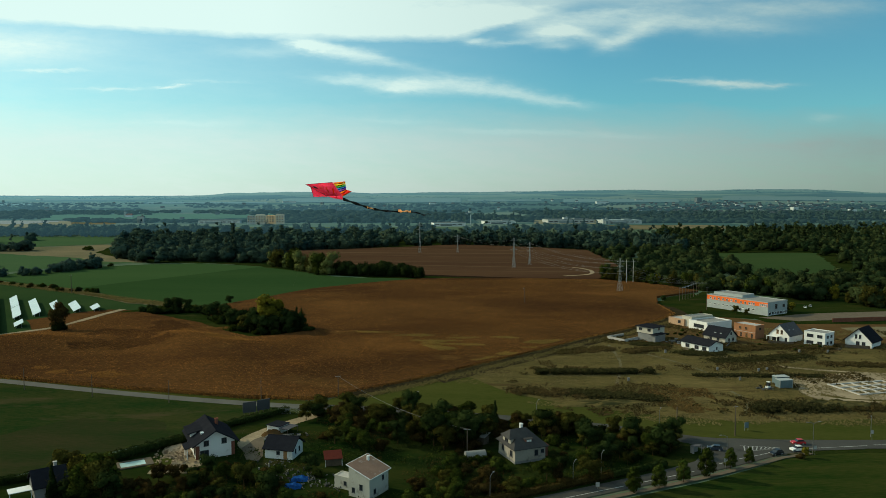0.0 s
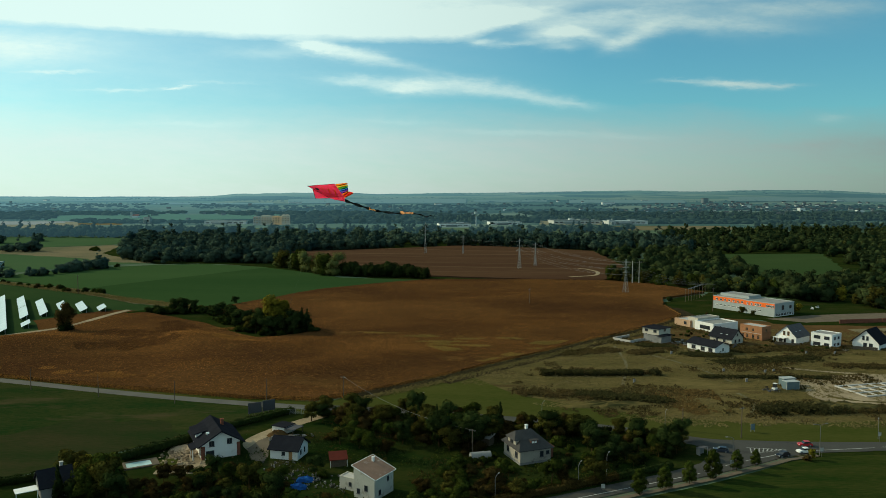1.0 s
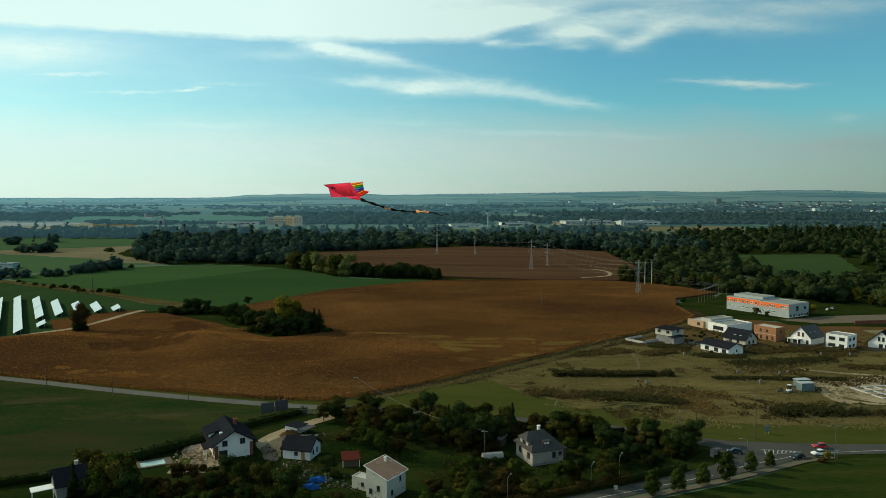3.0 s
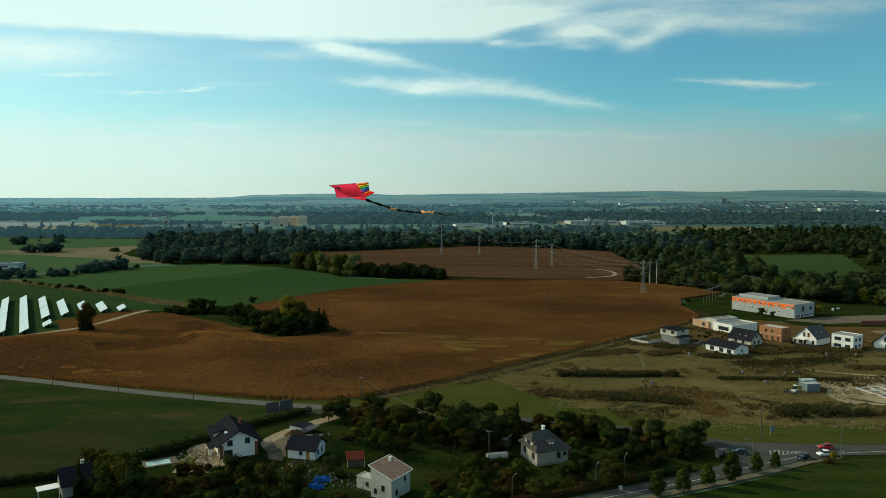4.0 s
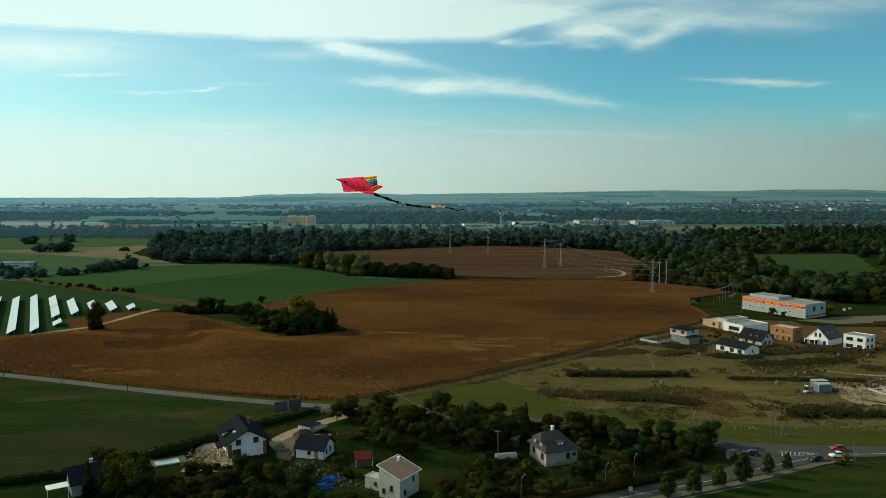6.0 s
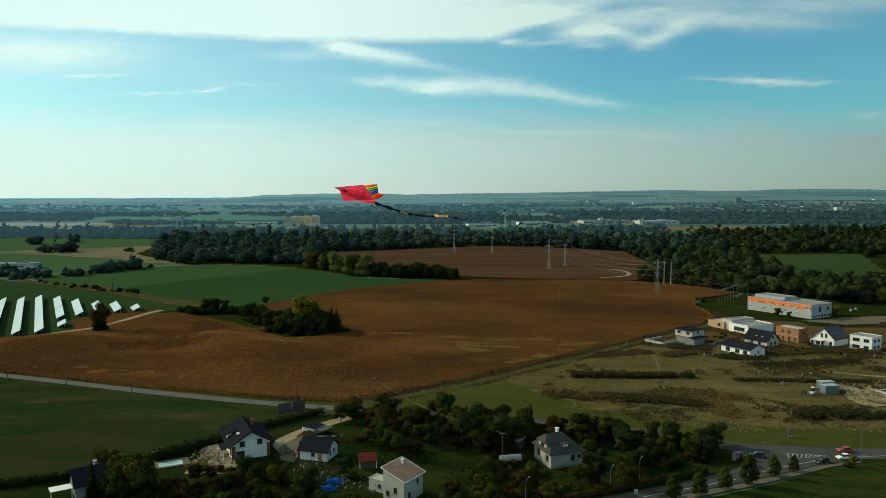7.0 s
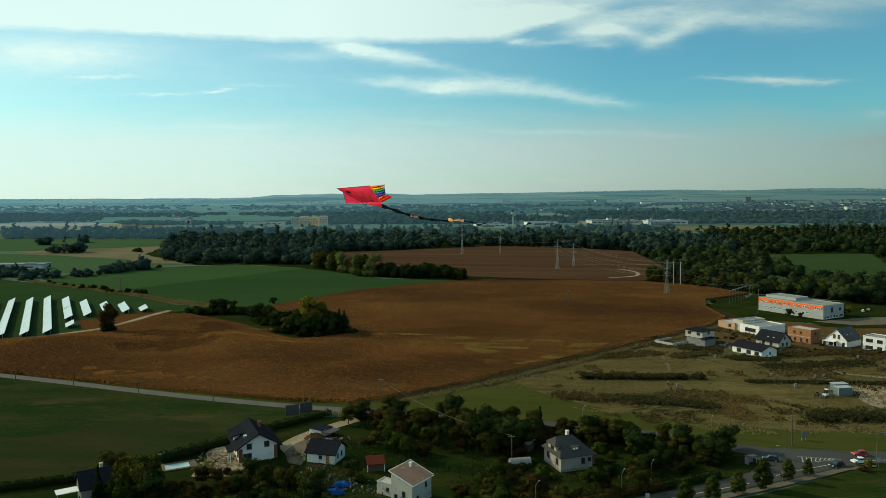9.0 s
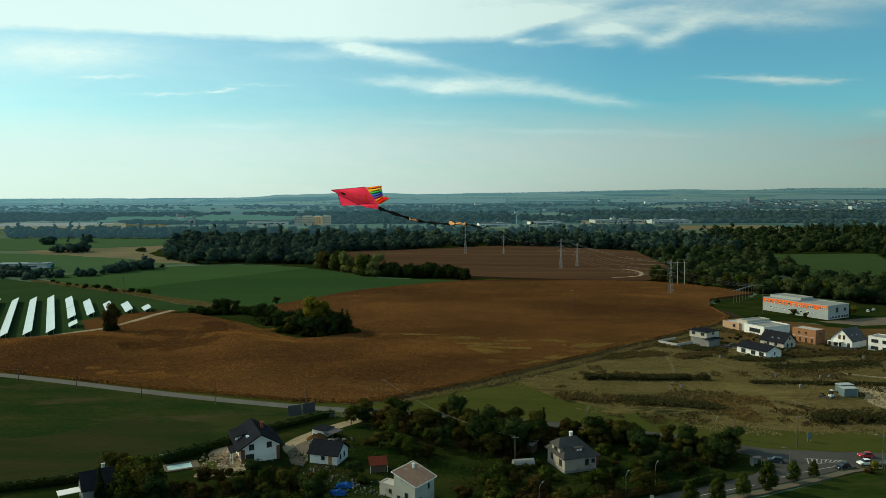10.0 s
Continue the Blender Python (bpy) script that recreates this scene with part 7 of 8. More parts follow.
# ---- solar park ----
AX, NX = Vector((-0.49, 0.872, 0)), Vector((0.872, 0.49, 0))
for off, s0, s1 in ((-57.4, 372, 500), (-48.1, 374, 505), (-38.8, 376, 508), (-29.5, 376, 510), (-20.2, 378, 511), (-10.8, 379.5, 509), (-1.6, 380, 512.5), (8.0, 392, 404.5), (8.0, 419.5, 457), (8.0, 458.5, 503), (17.0, 425.5, 483.5), (26.8, 425, 468), (35.8, 429, 461), (45.0, 428.5, 443)):
    base = AX * s0 + NX * off
    t = empty("solar_table", Matrix.Translation(base) @ Matrix((NX.to_tuple() + (0,), AX.to_tuple() + (0,), (0, 0, 1, 0), (0, 0, 0, 1))).transposed(), "long tilted table of pale solar panels on grass", "solar panel", "solar panel rows")
    n = max(1, round((s1 - s0) / 6.6))
    w = (s1 - s0) / n
    for i in range(n):
        bm = bmesh.new()
        a, b = i * w + 0.04, (i + 1) * w - 0.04
        slab(bm, [(-1.9, a, 0.79), (1.9, a, 2.61), (1.9, b, 2.61), (-1.9, b, 0.79)], 0.06)
        part("panel", bm, M["panel"], t)
    for i in range(0, n + 1, 2):
        part("support", boxed((-1.2, i * w - 0.06, -0.1, -1.08, i * w + 0.06, 1.1)), M["panel_frame"], t)
        part("support", boxed((1.1, i * w - 0.06, -0.1, 1.22, i * w + 0.06, 2.2)), M["panel_frame"], t)

# ---- pylons, poles, lamps, wires ----


def pylon(x, y, height, turn, arms=(0.62, 0.76, 0.90), label="grey steel lattice power pylon", foot=0.09):
    t = empty("pylon", pose(x, y, 0, 0, 0, turn), label, "pylon", "power pylons")
    f, top = height * foot, 0.5
    corners = [(-1, -1), (1, -1), (1, 1), (-1, 1)]
    for a, b in corners:
        bm = bmesh.new()
        beam(bm, (a * f, b * f, -0.2), (a * f * 0.28, b * f * 0.28, height * 0.55), 0.20, 0.15)
        beam(bm, (a * f * 0.28, b * f * 0.28, height * 0.55), (a * 0.25, b * 0.25, height), 0.20, 0.14)
        part("leg", bm, M["steel"], t)
    bm = bmesh.new()
    for i in range(10):
        z0, z1 = height * i / 10, height * (i + 1) / 10

        def wide(z):
            k = z / height
            return f * (1 - 0.72 * k / 0.55) if k < 0.55 else f * 0.28 + (0.25 - f * 0.28) * (k - 0.55) / 0.45

        for j in range(4):
            (a, b), (c, d) = corners[j], corners[(j + 1) % 4]
            w0, w1 = wide(z0), wide(z1)
            beam(bm, (a * w0, b * w0, z0), (c * w1, d * w1, z1), 0.10, sides=3)
            beam(bm, (c * w0, d * w0, z0), (a * w1, b * w1, z1), 0.10, sides=3)
    part("bracing", bm, M["steel"], t)
    for k in arms:
        bm = bmesh.new()
        z, r = height * k, height * 0.13
        beam(bm, (-r, 0, z), (r, 0, z), 0.22), beam(bm, (-r, 0, z), (0, 0, z + 1.2), 0.14, sides=3), beam(bm, (r, 0, z), (0, 0, z + 1.2), 0.14, sides=3)
        arm = part("crossarm", bm, M["steel"], t)
        for s in (-1, 1):
            bm = bmesh.new()
            beam(bm, (s * r, 0, z), (s * r, 0, z - 1.3), 0.16, sides=5)
            part("insulator", bm, M["glass"], arm)


pylon(82.9, 622, 26.5, 20, foot=0.05)
pylon(100.3, 647, 21.5, 20, foot=0.05)
pylon(3.6, 788, 34, 20, foot=0.035)
pylon(44.2, 788, 20.5, 20, foot=0.04)
pylon(129.9, 463, 22.5, 30, foot=0.065)
for x, y, hh in ((148.7, 513.7, 17), (153.5, 513.7, 17)):
    t = empty("concrete_mast", pose(x, y, 0, 0, 0, 20), "slim pale concrete power mast", "mast", "power masts")
    bm = bmesh.new()
    beam(bm, (0, 0, -0.2), (0, 0, hh), 0.6, 0.35, 8)
    part("pole", bm, M["concrete"], t)
    bm = bmesh.new()
    beam(bm, (-2, 0, hh - 1), (2, 0, hh - 1), 0.2)
    part("crossarm", bm, M["steel"], t)


def wire(a, b, sag, r=0.035, name="power_line", label="thin sagging overhead power line"):
    a, b = Vector(a), Vector(b)
    cu = bpy.data.curves.new(name, "CURVE")
    cu.dimensions, cu.bevel_depth, cu.bevel_resolution = "3D", r, 0
    sp = cu.splines.new("POLY")
    sp.points.add(16)
    for i in range(17):
        t = i / 16
        p = a.lerp(b, t)
        sp.points[i].co = (p.x, p.y, p.z - sag * 4 * t * (1 - t), 1)
    cu.materials.append(M["wire"])
    return tagged(new(name, cu), label, "cable", "power lines")


for z in (13.5, 17, 20):
    for s in (-2.6, 2.6):
        wire((129.9 + s, 463, z - 1), (176 + s, 440, 9), 2.0)
        wire((129.9 + s, 463, z - 1), (82.9 + s, 622, z + 2), 4.5)
wire((82.9, 622, 26), (100.3 + 60, 520, 15), 4)
wire((100.3, 647, 20), (148.7, 513.7, 16), 4), wire((101.5, 647, 20), (153.5, 513.7, 16), 4)
wire((82.9, 622, 24), (3.6, 788, 31), 6), wire((100.3, 647, 20), (44.2, 788, 19), 5)
# substation frames
for i in range(6):
    t = empty("substation_frame", pose(156 + i * 3.4, 428 + i * 4.5, 0, 0, 0, 30), "steel frame of an electrical substation", "frame", "substation frames")
    for px in (0, 5):
        bm = bmesh.new()
        beam(bm, (px, 0, -0.1), (px, 0, 7.8), 0.3, 0.2)
        part("post", bm, M["pole_wood"], t)
    bm = bmesh.new()
    beam(bm, (-0.4, 0, 7.6), (5.4, 0, 7.6), 0.25)
    part("beam", bm, M["steel"], t)


def street_lamp(x, y, height, turn, arms=1, label="tall grey street lamp beside the road"):
    t = empty("street_lamp", pose(x, y, 0, 0, 0, turn), label, "street lamp", "street lamps")
    bm = bmesh.new()
    beam(bm, (0, 0, -0.2), (0, 0, height), 0.17, 0.10, 8)
    part("pole", bm, M["lamp_pole"], t)
    for s in (1, -1)[:arms]:
        bm = bmesh.new()
        beam(bm, (0, 0, height), (s * 0.9, 0, height + 0.35), 0.12, 0.10, 6), beam(bm, (s * 0.9, 0, height + 0.35), (s * 1.5, 0, height + 0.4), 0.10, 0.10, 6)
        part("arm", bm, M["lamp_pole"], t)
        bm = boxed((s * 1.4 if s > 0 else s * 2.0, -0.13, height + 0.36, s * 2.0 if s > 0 else s * 1.4, 0.13, height + 0.48))
        part("lamp_head", bm, M["render_grey"], t, "pale flat lamp head")


street_lamp(95.2, 169.0, 7.6, 190, 2, "tall grey street lamp with two heads")
street_lamp(71.2, 162.0, 7.0, 190, 1)
for x, y in ((64.8, 190), (33.3, 199), (-0.4, 208.5), (41.0, 157.6), (15, 145.5), (33.5, 152), (117, 181)):
    street_lamp(x, y, 4.7, 60, 1, "slim grey street lamp with pale head")


def pole(x, y, height, r=0.28, mat="pole_wood", cross=True, turn=0, label="dark wooden power pole with crossbar"):
    t = empty("power_pole", pose(x, y, 0, 0, 0, turn), label, "pole", "power poles")
    bm = bmesh.new()
    beam(bm, (0, 0, -0.2), (0, 0, height), r * 1.2, r * 0.8, 8)
    part("post", bm, M[mat], t)
    if cross:
        bm = bmesh.new()
        beam(bm, (-0.8, 0, height - 0.4), (0.8, 0, height - 0.4), 0.12)
        part("crossbar", bm, M["steel"], t)


pole(82.3, 182.9, 8.2, turn=20)
pole(69.3, 189.3, 6.0, cross=False)
pole(12.1, 171.5, 6.5)
for x, y in ((-124.9, 234.6), (-99.9, 226.0), (-73.9, 218.0), (-46.9, 219.5), (-150, 244.5), (-178, 254)):
    pole(x, y, 7.0, 0.22, cross=False, label="thin dark wooden pole beside the field road")
pole(158, 392, 13, 0.35, turn=30)
pole(60, 405, 11, 0.3, turn=30)
wire((12.1, 171.5, 6.3), (-24, 222, 7.0), 2.2, 0.035)
pole(-24, 222, 7.2, 0.24)
pole(-218, 470, 12, 0.4)
pole(-305, 470, 12, 0.4)
# road signs
for x, y, hgt, c in ((70.2, 160.2, 2.6, "marking"), (95.4, 168.4, 2.4, "marking"), (38.2, 149.5, 1.6, "marking"), (116, 178.9, 2.6, "marking")):
    t = empty("road_sign", pose(x, y, 0), "white road sign plate on a grey post", "sign", "road signs")
    bm = bmesh.new()
    beam(bm, (0, 0, -0.1), (0, 0, hgt), 0.08, sides=6)
    part("post", bm, M["lamp_pole"], t)
    part("plate", boxed((-0.4, -0.06, hgt - 0.9, 0.4, -0.042, hgt)), M[c], t)
    part("rim", boxed((-0.44, -0.04, hgt - 0.94, 0.44, -0.02, hgt + 0.04)), M["lamp_pole"], t)
# billboards at the field road
for x, y, r in ((-47.1, 204.9, 27), (-43.7, 207.4, 34)):
    t = empty("billboard", pose(x, y, 0, 0, 0, r), "dark billboard seen from behind on posts", "billboard", "billboards")
    part("board", boxed((-1.9, 0, 0.9, 1.9, 0.12, 3.9)), M["frame_dark"], t)
    for a in (-1.5, 0, 1.5):
        part("post", boxed((a - 0.08, 0.13, -0.1, a + 0.08, 0.28, 3.6)), M["pole_wood"], t)
# information board by the road
t = empty("notice_board", pose(87.3, 187.2, 0, 0, 0, 15) @ Matrix.Scale(0.8, 4), "blue-grey notice board on posts", "sign")
part("plate", boxed((-0.8, 0, 0.9, 0.8, 0.1, 2.9)), M["cabin"], t)
part("post", boxed((-0.75, 0.11, -0.1, -0.6, 0.2, 2.8)), M["steel"], t), part("post", boxed((0.6, 0.11, -0.1, 0.75, 0.2, 2.8)), M["steel"], t)
# shelter at the junction
t = empty("bus_shelter", pose(66.6, 169.8, 0, 0, 0, 24) @ Matrix.Scale(0.85, 4), "grey open roadside shelter with sloping roof", "shelter")
part("back_panel", boxed((0, 1.3, 0.15, 2.8, 1.36, 2.1)), M["render_grey"], t)
part("side_panel", boxed((-0.06, 0, 0.15, -0.004, 1.36, 2.1)), M["render_grey"], t)
rb = bmesh.new()
slab(rb, [(-0.2, -0.3, 2.35), (3.0, -0.3, 2.35), (3.0, 1.5, 2.12), (-0.2, 1.5, 2.12)], 0.08)
part("roof", rb, M["slate_roof"], t)
for x in (0.0, 2.74):
    part("post", boxed((x, 0, 0, x + 0.08, 0.08, 2.3)), M["steel"], t)
# utility pillars on the plots
for x, y in ((98.5, 284), (115, 286), (63, 251), (66.5, 251.5), (71, 240), (107, 254), (109, 240), (121, 252), (124.5, 253), (152, 283), (163, 282)):
    t = empty("utility_pillar", pose(x, y, 0, 0, 0, 15), "small white utility pillar on building plot", "utility box", "utility pillars")
    part("body", boxed((-0.38, -0.16, 0, 0.38, 0.16, 1.15)), M["render_grey"], t)
    part("cap", boxed((-0.44, -0.22, 1.15, 0.44, 0.22, 1.23)), M["render_grey"], t)
    part("hatch", boxed((-0.3, -0.19, 0.4, 0.3, -0.162, 1.05)), M["render_grey"], t)

# ---- cars ----


def car(x, y, turn, paint, label, category="car", long=3.95, high=1.48, z=0.15):
    t = empty("car", pose(x, y, z, 0, 0, turn) @ Matrix.Scale(0.85, 4), label, category, "cars")
    lx, w = long / 2, 0.88

    def loft(prof, inset):
        bm = bmesh.new()
        rows = [[bm.verts.new((px, s * (w - (inset if pz > 0.75 else 0.0) - (0.04 if abs(px) > lx - 0.2 else 0)), pz)) for px, pz in prof] for s in (-1, 1)]
        n = len(prof)
        for i in range(n):
            j = (i + 1) % n
            bm.faces.new((rows[0][i], rows[0][j], rows[1][j], rows[1][i]))
        bm.faces.new(rows[0][::-1]), bm.faces.new(rows[1])
        return bm

    part("body", loft([(-lx, 0.35), (-lx + 0.1, 0.25), (lx - 0.1, 0.25), (lx, 0.4), (lx - 0.08, 0.68), (lx - 1.1, 0.88), (-lx + 0.25, 0.95), (-lx, 0.75)], 0.05), paint, t)
    part("glasshouse", loft([(lx - 1.15, 0.87), (lx - 1.75, high - 0.08), (-lx + 0.75, high - 0.08), (-lx + 0.2, 0.93)], 0.16), M["glass"], t)
    part("roof", loft([(lx - 1.72, high - 0.09), (lx - 1.9, high), (-lx + 0.9, high), (-lx + 0.65, high - 0.09)], 0.2), paint, t)
    for px in (-lx + 0.8, lx - 0.82):
        for s in (-1, 1):
            bm = bmesh.new()
            beam(bm, (px, s * (w - 0.2), 0.31), (px, s * (w + 0.01), 0.31), 0.64, sides=16)
            wheel = part("wheel", bm, M["frame_dark"], t)
            bm = bmesh.new()
            beam(bm, (px, s * w, 0.31), (px, s * (w + 0.025), 0.31), 0.40, sides=12)
            part("rim", bm, M["steel"], wheel)
    for s in (-1, 1):
        part("headlight", boxed((lx - 0.16, s * 0.62 - 0.16, 0.56, lx - 0.015, s * 0.62 + 0.16, 0.70)), M["frame_white"], t)
        part("tail_light", boxed((-lx - 0.01, s * 0.66 - 0.14, 0.66, -lx + 0.1, s * 0.66 + 0.14, 0.82)), M["red_roof"], t)


car(95.4, 176.2, 178, car_paint("paint_red", (0.42, 0.02, 0.025)), "shiny red hatchback car on the road")
car(92.6, 171.4, 188, car_paint("paint_white", (0.75, 0.75, 0.74)), "white hatchback car waiting at junction")
car(86.2, 168.9, 203, car_paint("paint_black", (0.012, 0.012, 0.014)), "black saloon car on the road", long=4.2)
car(72.8, 172.6, 158, car_paint("paint_blue", (0.02, 0.03, 0.05)), "dark blue estate car on the road", long=4.2)
car(37.0, 192.0, 20, M["render_white"], "white van parked behind garden trees", "van", 5.0, 2.0)
for i in range(2):
    car(216 + i * 4.1 + (i % 3) * 1.3, 398 + i * 1.5 + (i % 2) * 3, 60 + i * 8, M["metal_grey"] if i % 2 else M["render_white"], "parked car beside office building", z=0.0)

# ---- clutter ----
crng = random.Random(4)


def rubbish(cx, cy, spread, count, mat, label, size=(0.25, 0.8)):
    bm = bmesh.new()
    for _ in range(count):
        m = pose(cx + crng.gauss(0, spread), cy + crng.gauss(0, spread), crng.uniform(0.05, 0.3), crng.uniform(-15, 15), crng.uniform(-15, 15), crng.uniform(0, 360))
        a, b, c = crng.uniform(*size), crng.uniform(*size) * 0.6, crng.uniform(0.05, 0.4)
        box(bm, -a / 2, -b / 2, -0.1, a / 2, b / 2, c, m)
    return tagged(part("junk_pile", bm, mat), label, "junk", kind="stuff")


for cx, cy, spread, count, label in ((-24, 157, 2.6, 70, "scattered pale junk in the garden"), (-33, 166, 2.0, 40, "scattered pale junk before the outbuilding"), (-30, 160, 2.4, 40, "scattered pale junk behind the outbuilding"), (-17, 153, 1.6, 50, "white sacks and junk beside old house")):
    rubbish(cx, cy, spread, count, M["junk"], label, (0.12, 0.55))
rubbish(-55.5, 174, 3.4, 260, M["rubble"], "scattered brown boards and rubble in the yard", (0.15, 0.9))
rubbish(-34, 184.5, 2.2, 60, M["junk"], "stacked boards beside the drive", (0.4, 2.0))
rubbish(112, 229, 1.4, 25, M["junk"], "building material beside site cabins")
rubbish(112, 303, 3, 60, M["junk"], "building material between new houses", (0.5, 2.0))
rubbish(124, 302, 3, 50, M["junk"], "building material between new houses", (0.5, 2.0))
for x, y, sx in ((-26.4, 152.6, 1.9), (-25.4, 156.6, 2.0)):
    bm = bmesh.new()
    bmesh.ops.create_grid(bm, x_segments=10, y_segments=8, size=1.0)
    for v in bm.verts:
        v.co = Vector((v.co.x * sx, v.co.y * 1.1, 0.9 + 0.35 * noise.noise(v.co * 2.3) - 0.8 * max(abs(v.co.x), abs(v.co.y)) ** 4))
    bmesh.ops.transform(bm, matrix=pose(x, y, 0), verts=bm.verts)
    bmesh.ops.solidify(bm, geom=bm.faces[:], thickness=0.06)
    tagged(part("tarpaulin", bm, M["tarp"]), "crumpled blue tarpaulin over a garden heap", "tarpaulin")
# low brown wall and fences
for x0, y0, x1, y1, hh, mat, label in ((205, 352, 300, 366, 2.0, "brick_red", "long red-brown boundary wall"), (148, 301, 157, 297, 1.4, "pole_wood", "dark wooden garden fence by new house"), (112, 296, 118, 308, 1.3, "frame_dark", "dark panel fence between new houses"), (126, 291, 131, 299, 1.3, "frame_dark", "dark panel fence between new houses"), (176, 292, 184, 288, 1.4, "pole_wood", "dark wooden garden fence by new house")):
    t = empty("boundary_wall", Matrix.Identity(4), label, "fence")
    for i in range(8):
        a, b = Vector((x0, y0, 0)).lerp(Vector((x1, y1, 0)), i / 8), Vector((x0, y0, 0)).lerp(Vector((x1, y1, 0)), (i + 0.98) / 8)
        d = (b - a)
        m = Matrix.Translation(a) @ pose(0, 0, 0, 0, 0, math.degrees(math.atan2(d.y, d.x)))
        bm = bmesh.new()
        box(bm, 0, -0.1, -0.1, d.length, 0.1, hh, m)
        part("panel", bm, M[mat], t)

# pale mesh fence and gate at the end of the drive
t = empty("mesh_fence", pose(-39.4, 206.0, 0, 0, 0, 4), "pale wire mesh fence beside the drive", "fence")
for i in range(6):
    part("post", boxed((i * 1.7, -0.04, -0.1, i * 1.7 + 0.08, 0.04, 1.6)), M["steel"], t)
for z in (0.2, 0.55, 0.9, 1.25, 1.5):
    part("rail", boxed((0.0, -0.06, z, 8.58, -0.042, z + 0.05)), M["steel"], t)

# ---- far buildings ----
t = empty("apartment_block", pose(-362, 1590, 0, 0, 0, 8), "distant pale apartment block with orange panels", "apartment building")
for x0, x1, top, mat in ((0, 17, 17.5, "far_hall"), (17, 40, 20.0, "far_cream"), (40, 60, 18.0, "far_orange"), (60, 78, 20.5, "far_cream")):
    wing = part("wall", boxed((x0, 0, 0, x1 - 0.1, 16, top), (x0 + 2, 3, top, x1 - 3, 13, top + 1.6)), M[mat], t)
    for i in range(int((x1 - x0) // 5.5)):
        for j in range(4):
            if (i + j) % 3 != 2:
                part("balcony", boxed((x0 + 1.5 + i * 5.5, -1.0, 4.4 + j * 3.7, x0 + 4.6 + i * 5.5, -0.01, 5.6 + j * 3.7)), M["far_hall" if (i + 2 * j) % 4 == 0 else "far_orange"], wing)
            part("window", boxed((x0 + 1.7 + i * 5.5, -0.3, 5.7 + j * 3.7, x0 + 4.3 + i * 5.5, -0.01, 7.1 + j * 3.7)), M["far_roof"], wing)
for x, y, w, d, hh, label in ((36, 1520, 66, 40, 11, "distant low factory hall"), (150, 1610, 70, 40, 12, "distant white factory hall"), (300, 1670, 110, 50, 14.5, "distant white factory hall"), (420, 1640, 90, 50, 14, "distant white factory hall"), (340, 1690, 12, 12, 22, "distant white factory tower"), (415, 1625, 14, 14, 19, "distant white factory tower"), (-480, 1640, 90, 30, 12.5, "distant long white hall"), (-620, 1660, 14, 14, 27, "distant pale tower house"), (-540, 1800, 60, 30, 9, "distant long pale hall"), (-408, 634, 44, 14, 7.5, "pale flat-roofed hall behind trees")):
    b = empty("factory_hall", pose(x, y, 0, 0, 0, 6), label, "factory")
    hh *= 0.55
    part("wall", boxed((0, 0, 0, w, d, hh)), M["far_hall"], b)
    part("annex", boxed((w * 0.2, -9, 0, w * 0.55, -0.05, hh * 0.6)), M["far_wall"], b)
    part("roof_housing", boxed((w * 0.6, d * 0.3, hh + 0.61, w * 0.8, d * 0.7, hh * 1.3)), M["far_wall"], b)
    part("roof", boxed((-0.5, -0.5, hh, w + 0.5, d + 0.5, hh + 0.6)), M["far_wall"], b)
    for i in range(int(w // 12)):
        part("window", boxed((3 + i * 12, -0.2, hh * 0.35, 11 + i * 12, -0.01, hh * 0.6)), M["glass"], b)
frng = random.Random(9)
# Town walls and roofs have a share of haze in their emission.
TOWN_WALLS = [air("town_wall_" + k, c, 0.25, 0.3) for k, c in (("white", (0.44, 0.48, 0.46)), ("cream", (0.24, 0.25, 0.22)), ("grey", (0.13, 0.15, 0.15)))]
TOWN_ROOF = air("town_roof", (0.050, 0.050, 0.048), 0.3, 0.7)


def town_house(u, drop, w, d, hh, wall, label="distant pale town house among trees", rise=3.0):
    x, y, z = far_place(u, drop)
    b = empty("town_house", pose(x, y, z, 0, 0, frng.uniform(-40, 40)), label, "house", "distant town")
    part("wall", boxed((0, 0, -6, w, d, hh)), wall, b)
    bm = bmesh.new()
    slab(bm, [(-0.5, -0.5, hh), (w + 0.5, -0.5, hh), (w + 0.5, d / 2, hh + rise), (-0.5, d / 2, hh + rise)], 0.3)
    slab(bm, [(-0.5, d + 0.5, hh), (w + 0.5, d + 0.5, hh), (w + 0.5, d / 2, hh + rise), (-0.5, d / 2, hh + rise)], 0.3)
    part("roof", bm, TOWN_ROOF, b)


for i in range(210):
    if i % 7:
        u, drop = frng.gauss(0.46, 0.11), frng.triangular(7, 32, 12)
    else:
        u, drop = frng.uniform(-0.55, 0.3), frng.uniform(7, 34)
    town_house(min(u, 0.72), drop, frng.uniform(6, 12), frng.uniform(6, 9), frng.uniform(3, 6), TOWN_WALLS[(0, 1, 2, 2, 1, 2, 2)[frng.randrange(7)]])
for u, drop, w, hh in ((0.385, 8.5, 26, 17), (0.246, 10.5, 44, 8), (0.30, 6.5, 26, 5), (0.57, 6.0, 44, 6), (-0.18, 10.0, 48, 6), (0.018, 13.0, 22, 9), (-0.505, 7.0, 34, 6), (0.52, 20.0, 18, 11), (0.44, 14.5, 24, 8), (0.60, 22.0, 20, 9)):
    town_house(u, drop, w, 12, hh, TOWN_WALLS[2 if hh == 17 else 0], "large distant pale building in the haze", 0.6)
x, y, z = far_place(-0.391, 30.0)
t = empty("church", pose(x, y, z), "distant white church with reddish roofs", "church")
part("nave", boxed((4, 0, -2, 20, 9, 6)), TOWN_WALLS[0], t)
part("tower", boxed((0, 1, -2, 5, 6, 15)), TOWN_WALLS[1], t)
